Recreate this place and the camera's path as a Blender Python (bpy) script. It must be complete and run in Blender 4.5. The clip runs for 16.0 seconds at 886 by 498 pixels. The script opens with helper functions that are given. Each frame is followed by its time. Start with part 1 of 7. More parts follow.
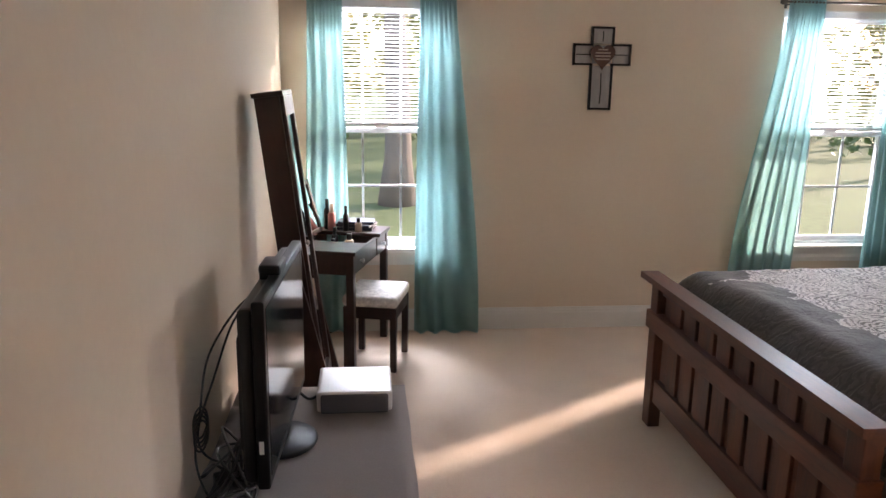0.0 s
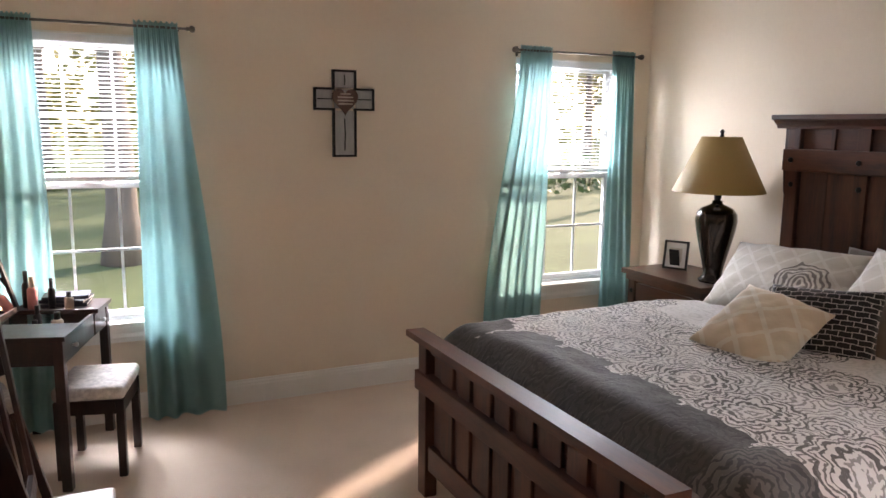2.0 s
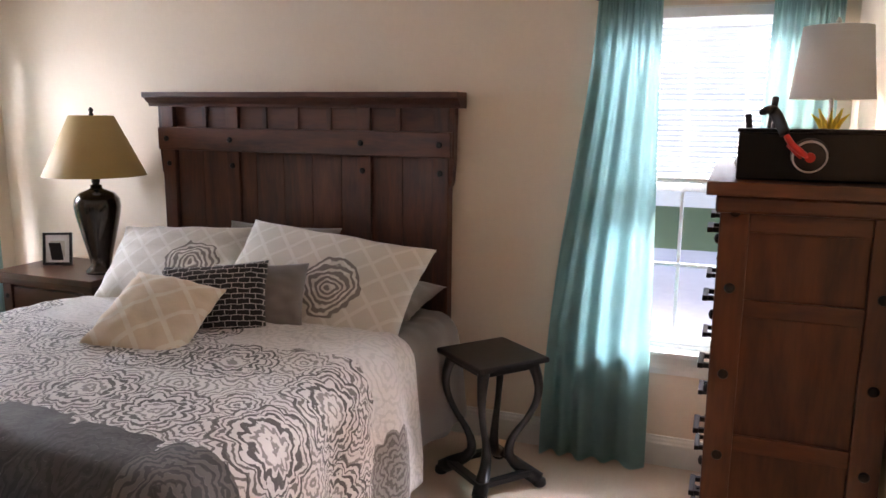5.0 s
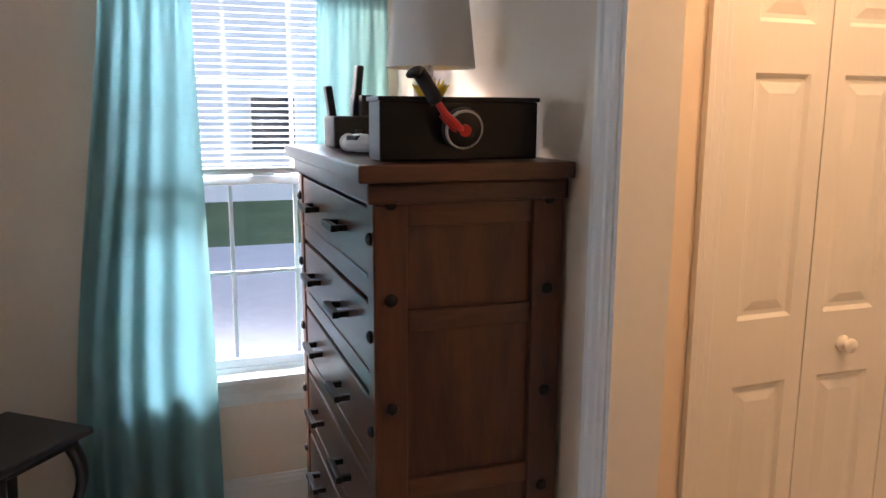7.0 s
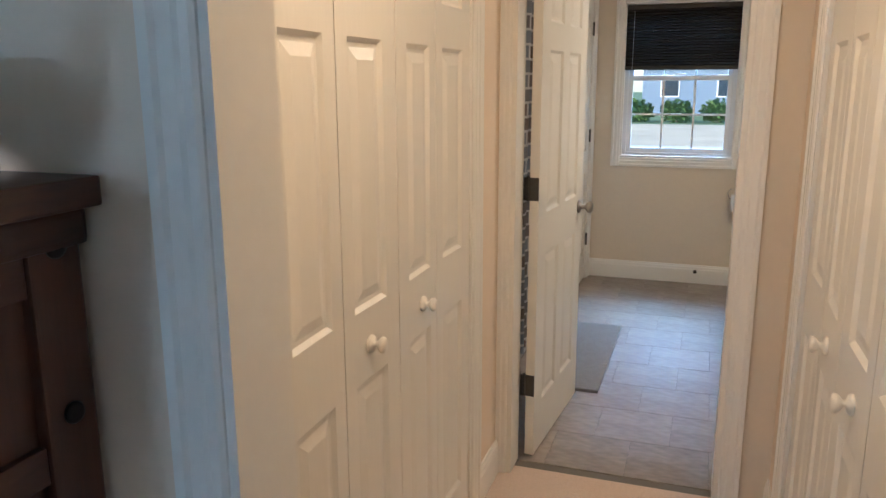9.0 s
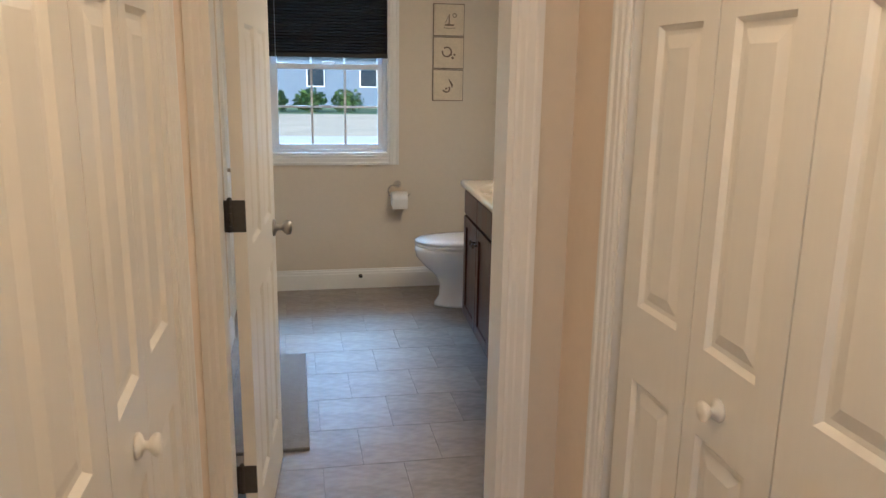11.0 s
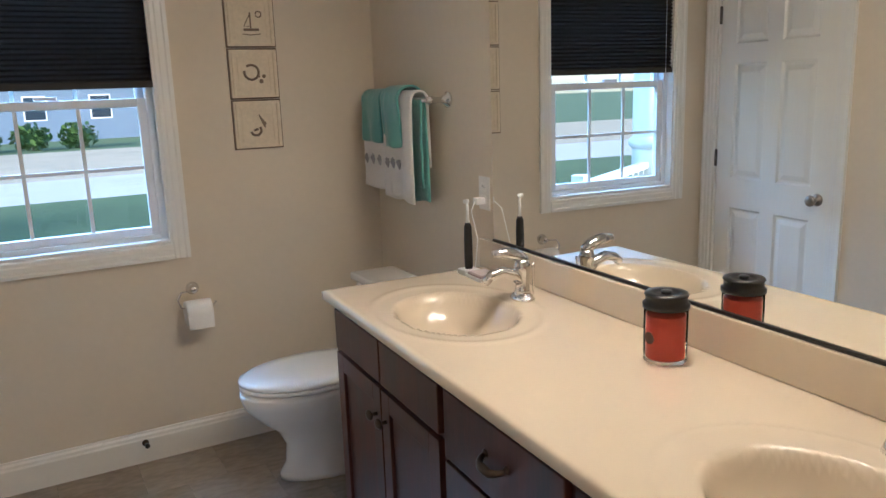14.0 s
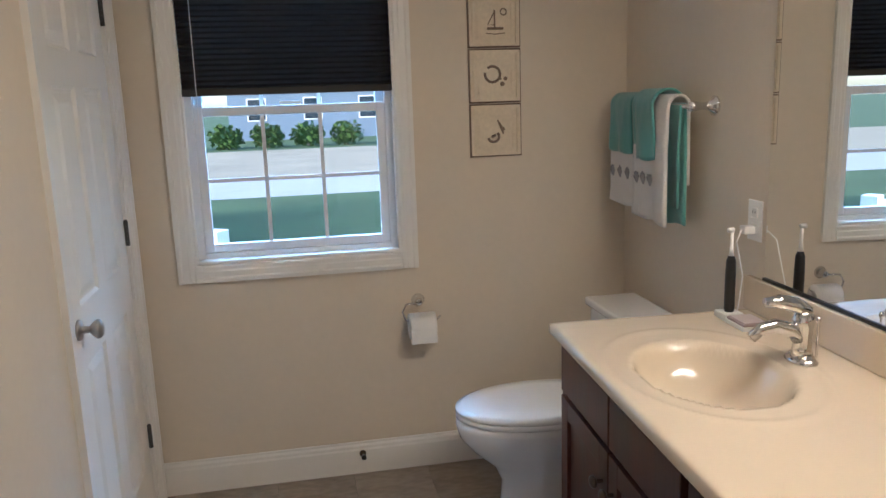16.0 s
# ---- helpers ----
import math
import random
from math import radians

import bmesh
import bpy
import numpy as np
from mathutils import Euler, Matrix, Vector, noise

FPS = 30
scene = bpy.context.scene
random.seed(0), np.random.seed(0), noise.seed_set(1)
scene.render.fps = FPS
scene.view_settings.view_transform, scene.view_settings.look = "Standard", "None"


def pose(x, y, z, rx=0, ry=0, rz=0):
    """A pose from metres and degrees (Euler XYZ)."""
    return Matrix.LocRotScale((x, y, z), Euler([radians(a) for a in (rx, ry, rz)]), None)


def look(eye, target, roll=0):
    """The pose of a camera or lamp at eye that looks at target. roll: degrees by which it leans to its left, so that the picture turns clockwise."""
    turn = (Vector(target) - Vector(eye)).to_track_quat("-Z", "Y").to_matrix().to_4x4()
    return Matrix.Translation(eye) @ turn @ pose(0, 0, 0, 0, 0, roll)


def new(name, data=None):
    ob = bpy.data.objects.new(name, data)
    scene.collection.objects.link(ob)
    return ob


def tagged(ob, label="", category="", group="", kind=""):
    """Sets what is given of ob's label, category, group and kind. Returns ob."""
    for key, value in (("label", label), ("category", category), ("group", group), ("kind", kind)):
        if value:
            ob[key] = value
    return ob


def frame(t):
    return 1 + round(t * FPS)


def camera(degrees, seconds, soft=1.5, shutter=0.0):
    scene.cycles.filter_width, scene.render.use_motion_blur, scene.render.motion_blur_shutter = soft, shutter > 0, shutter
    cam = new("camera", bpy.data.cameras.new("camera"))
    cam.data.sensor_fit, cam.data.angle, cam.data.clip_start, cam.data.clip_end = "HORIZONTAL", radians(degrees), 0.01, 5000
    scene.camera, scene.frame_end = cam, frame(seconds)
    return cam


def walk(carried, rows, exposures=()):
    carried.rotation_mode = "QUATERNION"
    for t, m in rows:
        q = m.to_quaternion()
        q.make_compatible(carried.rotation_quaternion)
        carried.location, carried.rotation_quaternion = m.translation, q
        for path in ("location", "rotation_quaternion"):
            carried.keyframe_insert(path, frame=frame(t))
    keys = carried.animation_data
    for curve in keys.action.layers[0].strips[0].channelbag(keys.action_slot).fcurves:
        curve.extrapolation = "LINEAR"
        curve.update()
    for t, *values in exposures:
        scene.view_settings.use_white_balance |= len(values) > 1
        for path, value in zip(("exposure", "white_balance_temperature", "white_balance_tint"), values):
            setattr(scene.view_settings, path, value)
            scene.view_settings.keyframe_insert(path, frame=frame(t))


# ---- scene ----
cam = camera(60.7, 16.0)

PATH = [
    (0, (-3.5, -4.456, 1.531), (-3.301, -2.516, 1.087), 0.9),
    (0.5, (-3.492, -4.216, 1.522), (-3.169, -2.279, 1.142), 0.1),
    (1, (-3.478, -4.116, 1.493), (-3.006, -2.202, 1.154), -0.1),
    (1.5, (-3.455, -4.102, 1.507), (-2.814, -2.235, 1.19), 0.3),
    (2, (-3.446, -4.094, 1.529), (-2.602, -2.309, 1.209), 0.7),
    (2.5, (-3.426, -4.097, 1.529), (-2.371, -2.429, 1.206), 0.9),
    (3, (-3.411, -4.093, 1.525), (-2.145, -2.579, 1.198), 0.9),
    (3.5, (-3.392, -4.088, 1.517), (-1.943, -2.75, 1.185), 0.9),
    (4, (-3.378, -4.083, 1.512), (-1.776, -2.934, 1.176), 0.9),
    (4.2, (-3.371, -4.089, 1.519), (-1.713, -3.024, 1.176), 0.8),
    (6.3, (-2.94, -3.681, 1.475), (-0.976, -3.813, 1.124), -0.1),
    (6.5, (-2.88, -3.646, 1.465), (-0.935, -3.943, 1.108), -0.2),
    (7, (-2.675, -3.62, 1.455), (-0.821, -4.283, 1.101), 0.3),
    (7.5, (-2.507, -3.612, 1.457), (-0.818, -4.616, 1.085), 0.2),
    (8, (-2.306, -3.563, 1.467), (-0.891, -4.917, 1.064), -0.6),
    (8.5, (-2.138, -3.614, 1.45), (-1.097, -5.263, 1.007), -0.5),
    (9, (-1.945, -3.733, 1.457), (-1.303, -5.578, 1.027), -0.2),
    (9.5, (-1.785, -3.844, 1.459), (-1.624, -5.793, 1.038), -0.6),
    (9.7, (-1.717, -3.888, 1.475), (-1.737, -5.842, 1.048), -0.8),
    (11.8, (-1.495, -4.945, 1.436), (-1.913, -6.846, 0.975), 0.4),
    (12, (-1.507, -5.1, 1.458), (-1.937, -6.998, 0.999), -0.2),
    (12.5, (-1.556, -5.479, 1.445), (-2.058, -7.362, 0.995), -0.5),
    (13, (-1.598, -5.808, 1.469), (-2.19, -7.671, 1.046), -0.3),
    (13.5, (-1.583, -6.081, 1.495), (-2.38, -7.87, 1.089), -1.2),
    (14, (-1.603, -6.26, 1.495), (-2.554, -7.97, 1.081), -2.0),
    (14.5, (-1.64, -6.343, 1.502), (-2.63, -8.03, 1.088), -1.5),
    (15, (-1.681, -6.381, 1.505), (-2.593, -8.115, 1.106), -1.1),
    (15.5, (-1.72, -6.431, 1.507), (-2.381, -8.278, 1.119), -1.4),
    (16, (-1.741, -6.55, 1.504), (-2.101, -8.478, 1.114), -1.9),
]
EXPOSURE = [(0, 2.3, 7100, 30), (1.5, 2.15, 7200, 32), (2.5, 2.35, 7500, 30), (3.5, 2.5, 7600, 34), (4.2, 2.4, 7300, 34), (6.3, 2.4, 7000, 29), (7.0, 1.85, 6400, 26), (8.0, 1.75, 5500, 17), (8.8, 1.8, 5000, 10), (9.5, 1.65, 5050, 9), (12.0, 1.7, 4900, 8), (16.0, 1.6, 4850, 11)]
walk(cam, [(t, look(eye, target, roll)) for t, eye, target, roll in PATH], EXPOSURE)

# ---- light ----
world = bpy.data.worlds.new("sky")
scene.world = world
world.use_nodes = True
wn = world.node_tree
sky = wn.nodes.new("ShaderNodeTexSky")
sky.sky_type, sky.sun_disc = "NISHITA", False
sky.sun_elevation, sky.sun_rotation = radians(19), radians(59)
wn.nodes["Background"].inputs["Strength"].default_value = 0.15
wn.links.new(sky.outputs["Color"], wn.nodes["Background"].inputs["Color"])


def lamp(name, kind, m, power, color, size=None, size_y=None, angle=None):
    data = bpy.data.lights.new(name, kind)
    data.energy, data.color = power, color
    if kind == "AREA":
        data.shape, data.size, data.size_y = "RECTANGLE", size, size_y or size
    elif kind == "SUN":
        data.angle = angle
    else:
        data.shadow_soft_size = size
    ob = new(name, data)
    ob.matrix_world = m
    return ob


lamp("sun", "SUN", look((11, 6.9, 4.5), (0, 0, 0)), 2.5, (1.0, 0.90, 0.76), angle=radians(3))
DAY = (0.69, 0.865, 1.0)
# added area lamps for sky light: window_2's behind its blind, others outside from above
lamp("daylight_fill", "AREA", look((-3.41, 1.3, 2.75), (-3.3, -2.6, 0.3)), 115, DAY, 1.6, 1.0)
lamp("daylight_fill", "AREA", look((-0.63, 0.083, 1.58), (-2.2, -3.0, 1.25)), 9, DAY, 0.66, 0.56)
lamp("daylight_fill", "AREA", look((2.4, -5.5, 3.0), (-2.2, -2.4, 0.5)), 230, DAY, 2.4, 1.2)
lamp("daylight_fill", "AREA", look((-1.74, -10.9, 2.75), (-1.9, -7.0, 0.3)), 70, (0.48, 0.74, 1.0), 1.4, 0.9)
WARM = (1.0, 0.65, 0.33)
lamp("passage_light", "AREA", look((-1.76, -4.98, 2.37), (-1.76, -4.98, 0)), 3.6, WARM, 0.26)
lamp("vanity_light", "AREA", look((-2.80, -7.5, 2.16), (-2.2, -7.6, 0.6)), 10, (1.0, 0.74, 0.46), 0.12, 0.9)

# ---- materials ----
MATS = {}


def mat(name, color, rough=0.6, metal=0.0, vary=0.08, scale=6.0, fine=60.0, bump=0.0, bump_scale=None, coat=0.0, spec=0.5, alpha=None,
        sheen=0.0, rnd=0.0, trans=0.0, stretch=None):
    """A surface with two scales of tone, fine relief, and a little change of gloss."""
    m = bpy.data.materials.new(name)
    m.use_nodes = True
    nt = m.node_tree
    b = nt.nodes["Principled BSDF"]
    b.inputs["Roughness"].default_value = rough
    b.inputs["Metallic"].default_value = metal
    b.inputs["Specular IOR Level"].default_value = spec
    b.inputs["Coat Weight"].default_value = coat
    b.inputs["Sheen Weight"].default_value = sheen
    b.inputs["Transmission Weight"].default_value = trans
    tc = nt.nodes.new("ShaderNodeTexCoord")
    mp = nt.nodes.new("ShaderNodeMapping")
    nt.links.new(tc.outputs["Object"], mp.inputs["Vector"])
    if stretch:
        mp.inputs["Scale"].default_value = stretch
    n1, n2 = nt.nodes.new("ShaderNodeTexNoise"), nt.nodes.new("ShaderNodeTexNoise")
    n1.inputs["Scale"].default_value, n2.inputs["Scale"].default_value = scale, fine
    n1.inputs["Detail"].default_value, n2.inputs["Detail"].default_value = 3, 4
    for n in (n1, n2):
        nt.links.new(mp.outputs["Vector"], n.inputs["Vector"])
    add = nt.nodes.new("ShaderNodeMath")
    add.operation = "ADD"
    nt.links.new(n1.outputs["Fac"], add.inputs[0])
    nt.links.new(n2.outputs["Fac"], add.inputs[1])
    last = add.outputs[0]
    if rnd:
        oi = nt.nodes.new("ShaderNodeObjectInfo")
        ma = nt.nodes.new("ShaderNodeMath")
        ma.operation = "MULTIPLY_ADD"
        nt.links.new(oi.outputs["Random"], ma.inputs[0])
        ma.inputs[1].default_value = rnd
        nt.links.new(last, ma.inputs[2])
        last = ma.outputs[0]
    ramp = nt.nodes.new("ShaderNodeMapRange")
    ramp.inputs["From Min"].default_value, ramp.inputs["From Max"].default_value = 0.5, 1.5
    ramp.inputs["To Min"].default_value, ramp.inputs["To Max"].default_value = 1 - vary, 1 + vary
    nt.links.new(last, ramp.inputs["Value"])
    mul = nt.nodes.new("ShaderNodeVectorMath")
    mul.operation = "SCALE"
    mul.inputs[0].default_value = color
    nt.links.new(ramp.outputs["Result"], mul.inputs["Scale"])
    nt.links.new(mul.outputs["Vector"], b.inputs["Base Color"])
    if bump:
        n3 = nt.nodes.new("ShaderNodeTexNoise")
        n3.inputs["Scale"].default_value = bump_scale or fine * 2
        n3.inputs["Detail"].default_value = 5
        nt.links.new(mp.outputs["Vector"], n3.inputs["Vector"])
        bu = nt.nodes.new("ShaderNodeBump")
        bu.inputs["Strength"].default_value, bu.inputs["Distance"].default_value = bump, 0.004
        nt.links.new(n3.outputs["Fac"], bu.inputs["Height"])
        nt.links.new(bu.outputs["Normal"], b.inputs["Normal"])
    MATS[name] = m
    return m


def wood(name, dark, light, rough=0.35, scale=9.0, axis=(1, 1, 0.12), coat=0.2, bump=0.12):
    """Stained wood: stretched grain bands over slow tone."""
    m = bpy.data.materials.new(name)
    m.use_nodes = True
    nt = m.node_tree
    b = nt.nodes["Principled BSDF"]
    b.inputs["Coat Weight"].default_value, b.inputs["Coat Roughness"].default_value = coat, 0.25
    tc, mp = nt.nodes.new("ShaderNodeTexCoord"), nt.nodes.new("ShaderNodeMapping")
    mp.inputs["Scale"].default_value = axis
    oi = nt.nodes.new("ShaderNodeObjectInfo")
    sh = nt.nodes.new("ShaderNodeVectorMath")
    sh.operation = "ADD"
    nt.links.new(tc.outputs["Object"], sh.inputs[0])
    nt.links.new(oi.outputs["Random"], sh.inputs[1])
    nt.links.new(sh.outputs["Vector"], mp.inputs["Vector"])
    n1, n2 = nt.nodes.new("ShaderNodeTexNoise"), nt.nodes.new("ShaderNodeTexNoise")
    n1.inputs["Scale"].default_value, n1.inputs["Detail"].default_value, n1.inputs["Distortion"].default_value = scale, 5, 1.2
    n2.inputs["Scale"].default_value, n2.inputs["Detail"].default_value = scale * 11, 4
    mix = nt.nodes.new("ShaderNodeMath")
    mix.operation = "MULTIPLY_ADD"
    mix.inputs[1].default_value = 0.35
    for n in (n1, n2):
        nt.links.new(mp.outputs["Vector"], n.inputs["Vector"])
    nt.links.new(n2.outputs["Fac"], mix.inputs[0])
    nt.links.new(n1.outputs["Fac"], mix.inputs[2])
    cr = nt.nodes.new("ShaderNodeValToRGB")
    cr.color_ramp.elements[0].position, cr.color_ramp.elements[1].position = 0.45, 0.9
    cr.color_ramp.elements[0].color, cr.color_ramp.elements[1].color = (*dark, 1), (*light, 1)
    nt.links.new(mix.outputs[0], cr.inputs["Fac"])
    nt.links.new(cr.outputs["Color"], b.inputs["Base Color"])
    rr = nt.nodes.new("ShaderNodeMapRange")
    rr.inputs["To Min"].default_value, rr.inputs["To Max"].default_value = rough - 0.08, rough + 0.12
    nt.links.new(n1.outputs["Fac"], rr.inputs["Value"])
    nt.links.new(rr.outputs["Result"], b.inputs["Roughness"])
    bu = nt.nodes.new("ShaderNodeBump")
    bu.inputs["Strength"].default_value, bu.inputs["Distance"].default_value = bump, 0.002
    nt.links.new(n2.outputs["Fac"], bu.inputs["Height"])
    nt.links.new(bu.outputs["Normal"], b.inputs["Normal"])
    MATS[name] = m
    return m


def glass(name, color=(1, 1, 1), rough=0.0):
    m = bpy.data.materials.new(name)
    m.use_nodes = True
    b = m.node_tree.nodes["Principled BSDF"]
    b.inputs["Base Color"].default_value = (*color, 1)
    b.inputs["Roughness"].default_value, b.inputs["Transmission Weight"].default_value, b.inputs["IOR"].default_value = rough, 1.0, 1.3
    MATS[name] = m
    return m


def glow(name, color, power):
    m = bpy.data.materials.new(name)
    m.use_nodes = True
    b = m.node_tree.nodes["Principled BSDF"]
    b.inputs["Emission Color"].default_value, b.inputs["Emission Strength"].default_value = (*color, 1), power
    b.inputs["Base Color"].default_value = (0.8, 0.8, 0.78, 1)
    MATS[name] = m
    return m


WALL = mat("cream wall paint", (0.79, 0.67, 0.535), 0.75, vary=0.03, scale=1.3, fine=40, bump=0.12, bump_scale=220, spec=0.25)
BWALL = mat("beige bathroom paint", (0.68, 0.60, 0.48), 0.7, vary=0.03, scale=1.3, fine=40, bump=0.12, bump_scale=220, spec=0.25)
CEIL = mat("ceiling white", (0.8, 0.78, 0.74), 0.9, vary=0.03, bump=0.2, bump_scale=90)
TRIM = mat("white trim paint", (0.80, 0.78, 0.73), 0.32, vary=0.025, scale=3, fine=50, bump=0.04, bump_scale=80)
DOORP = mat("white door paint", (0.80, 0.77, 0.70), 0.3, vary=0.03, scale=3, fine=70, bump=0.06, bump_scale=130, stretch=(1, 1, 0.15))
VINYL = mat("white vinyl window", (0.78, 0.80, 0.82), 0.4, vary=0.03)
CARPET = mat("beige carpet", (0.66, 0.51, 0.395), 0.95, vary=0.16, scale=3.0, fine=90, bump=1.0, bump_scale=260, spec=0.1, sheen=0.4)
BEDWOOD = wood("brown stained bed wood", (0.032, 0.010, 0.005), (0.125, 0.039, 0.017), 0.5, axis=(1, 0.14, 1), coat=0.06)
BEDWOODV = wood("brown stained upright wood", (0.032, 0.010, 0.005), (0.125, 0.039, 0.017), 0.5, axis=(1, 1, 0.14), coat=0.06)
CHESTWOOD = wood("brown chest wood", (0.030, 0.011, 0.006), (0.115, 0.040, 0.017), 0.34, axis=(0.16, 0.16, 1))
CHESTV = wood("brown chest upright wood", (0.030, 0.011, 0.006), (0.115, 0.040, 0.017), 0.36, axis=(1, 1, 0.14))
DARKWOOD = wood("dark cherry wood", (0.016, 0.006, 0.004), (0.05, 0.017, 0.011), 0.3, axis=(1, 1, 0.2))
VANWOOD = wood("espresso vanity wood", (0.032, 0.011, 0.007), (0.105, 0.029, 0.018), 0.38, axis=(1, 1, 0.14))
BLACKWOOD = mat("black painted wood", (0.012, 0.010, 0.010), 0.3, vary=0.2, scale=8)
TEAL = mat("teal curtain cloth", (0.24, 0.42, 0.41), 0.8, vary=0.10, scale=5, fine=300, bump=0.25, bump_scale=500, sheen=0.2)
_tn = TEAL.node_tree
_tr, _tm = _tn.nodes.new("ShaderNodeBsdfTranslucent"), _tn.nodes.new("ShaderNodeMixShader")
_tr.inputs["Color"].default_value = (0.42, 0.66, 0.65, 1)
_tm.inputs[0].default_value = 0.27
_tn.links.new(_tn.nodes["Principled BSDF"].outputs[0], _tm.inputs[1])
_tn.links.new(_tr.outputs[0], _tm.inputs[2])
_tn.links.new(_tm.outputs[0], _tn.nodes["Material Output"].inputs["Surface"])
BLACK = mat("black plastic", (0.012, 0.012, 0.013), 0.35, vary=0.1)
GLOSSBLACK = mat("gloss black", (0.006, 0.006, 0.007), 0.32, vary=0.05, spec=0.3)
NICKEL = mat("brushed nickel", (0.45, 0.41, 0.36), 0.28, 1.0, vary=0.06)
CHROME = mat("chrome", (0.75, 0.75, 0.76), 0.08, 1.0, vary=0.02)
BRONZE = mat("dark bronze", (0.10, 0.075, 0.055), 0.38, 0.9, vary=0.2)
HINGE = mat("dark steel hinge", (0.09, 0.085, 0.08), 0.42, 0.8, vary=0.15)
IRON = mat("black iron", (0.02, 0.018, 0.016), 0.45, 0.7, vary=0.2)
PORCELAIN = mat("white porcelain", (0.80, 0.79, 0.77), 0.09, vary=0.01, coat=0.4)
MARBLE = mat("cream cultured marble", (0.68, 0.58, 0.435), 0.14, vary=0.02, scale=2.5, fine=14, coat=0.4)
MIRROR = mat("mirror silver", (0.92, 0.93, 0.92), 0.005, 1.0, vary=0.0)
PANE = glass("window glass")
WHITE = mat("white plastic", (0.80, 0.79, 0.76), 0.3, vary=0.03)


# ---- builders ----
def part(name, bm, material, parent=None, label="", smooth=False):
    me = bpy.data.meshes.new(name)
    if smooth:
        for f in bm.faces:
            f.smooth = True
    bm.normal_update()
    bm.to_mesh(me)
    bm.free()
    me.materials.append(material)
    ob = new(name, me)
    if parent:
        ob.parent = parent
    if label:
        ob["label"] = label
    return ob


def thing(name, label, category, m=None, group="", kind=""):
    ob = new(name)
    ob.empty_display_size = 0.1
    if m is not None:
        ob.matrix_world = m
    return tagged(ob, label, category, group, kind)


def box(bm, x0, x1, y0, y1, z0, z1, bevel=0.0, seg=2, m=None):
    """Adds a box, edges rounded by bevel."""
    b2 = bmesh.new()
    bmesh.ops.create_cube(b2, size=1)
    bmesh.ops.scale(b2, vec=(abs(x1 - x0), abs(y1 - y0), abs(z1 - z0)), verts=b2.verts)
    bmesh.ops.translate(b2, vec=((x0 + x1) / 2, (y0 + y1) / 2, (z0 + z1) / 2), verts=b2.verts)
    if bevel:
        bmesh.ops.bevel(b2, geom=list(b2.edges), offset=bevel, segments=seg, affect="EDGES", profile=0.6)
    merge(bm, b2, m)
    return bm


def merge(bm, b2, m=None):
    if m is not None:
        bmesh.ops.transform(b2, matrix=m, verts=b2.verts)
    me = bpy.data.meshes.new("tmp")
    b2.to_mesh(me)
    b2.free()
    bm.from_mesh(me)
    bpy.data.meshes.remove(me)


def abox(*a, **k):
    return box(bmesh.new(), *a, **k)


def lathe(bm, profile, seg=32, m=None, cap=True):
    """A turned body from (radius, height) pairs, about z."""
    b2 = bmesh.new()
    rings = []
    for r, z in profile:
        rings.append([b2.verts.new((r * math.cos(2 * math.pi * k / seg), r * math.sin(2 * math.pi * k / seg), z)) for k in range(seg)])
    for a, b in zip(rings, rings[1:]):
        for k in range(seg):
            b2.faces.new((a[k], a[(k + 1) % seg], b[(k + 1) % seg], b[k]))
    if cap:
        b2.faces.new(list(reversed(rings[0])))
        b2.faces.new(rings[-1])
    merge(bm, b2, m)
    return bm


def tube(bm, pts, r, seg=10, closed=False, flat=1.0):
    """A round bar along points; r may be one radius or one a point."""
    pts = [Vector(p) for p in pts]
    n = len(pts)
    rs = r if isinstance(r, (list, tuple)) else [r] * n
    rings = []
    up = None
    for i, p in enumerate(pts):
        a, b = pts[max(i - 1, 0)], pts[min(i + 1, n - 1)]
        d = (b - a).normalized()
        if up is None:
            up = d.orthogonal().normalized()
        up = (up - d * up.dot(d)).normalized()
        side = d.cross(up)
        rings.append([bm.verts.new(p + rs[i] * (math.cos(2 * math.pi * k / seg) * up + flat * math.sin(2 * math.pi * k / seg) * side)) for k in range(seg)])
    for a, b in zip(rings, rings[1:]):
        for k in range(seg):
            bm.faces.new((a[k], a[(k + 1) % seg], b[(k + 1) % seg], b[k]))
    bm.faces.new(list(reversed(rings[0])))
    bm.faces.new(rings[-1])
    return bm


def sweep(bm, profile, p0, p1, out, up=(0, 0, 1)):
    """A moulding: profile of (out, up) pairs run straight from p0 to p1."""
    p0, p1, out, up = Vector(p0), Vector(p1), Vector(out), Vector(up)
    a = [bm.verts.new(p0 + out * u + up * v) for u, v in profile]
    b = [bm.verts.new(p1 + out * u + up * v) for u, v in profile]
    n = len(profile)
    for k in range(n):
        bm.faces.new((a[k], a[(k + 1) % n], b[(k + 1) % n], b[k]))
    bm.faces.new(list(reversed(a)))
    bm.faces.new(b)
    bmesh.ops.recalc_face_normals(bm, faces=bm.faces)
    return bm


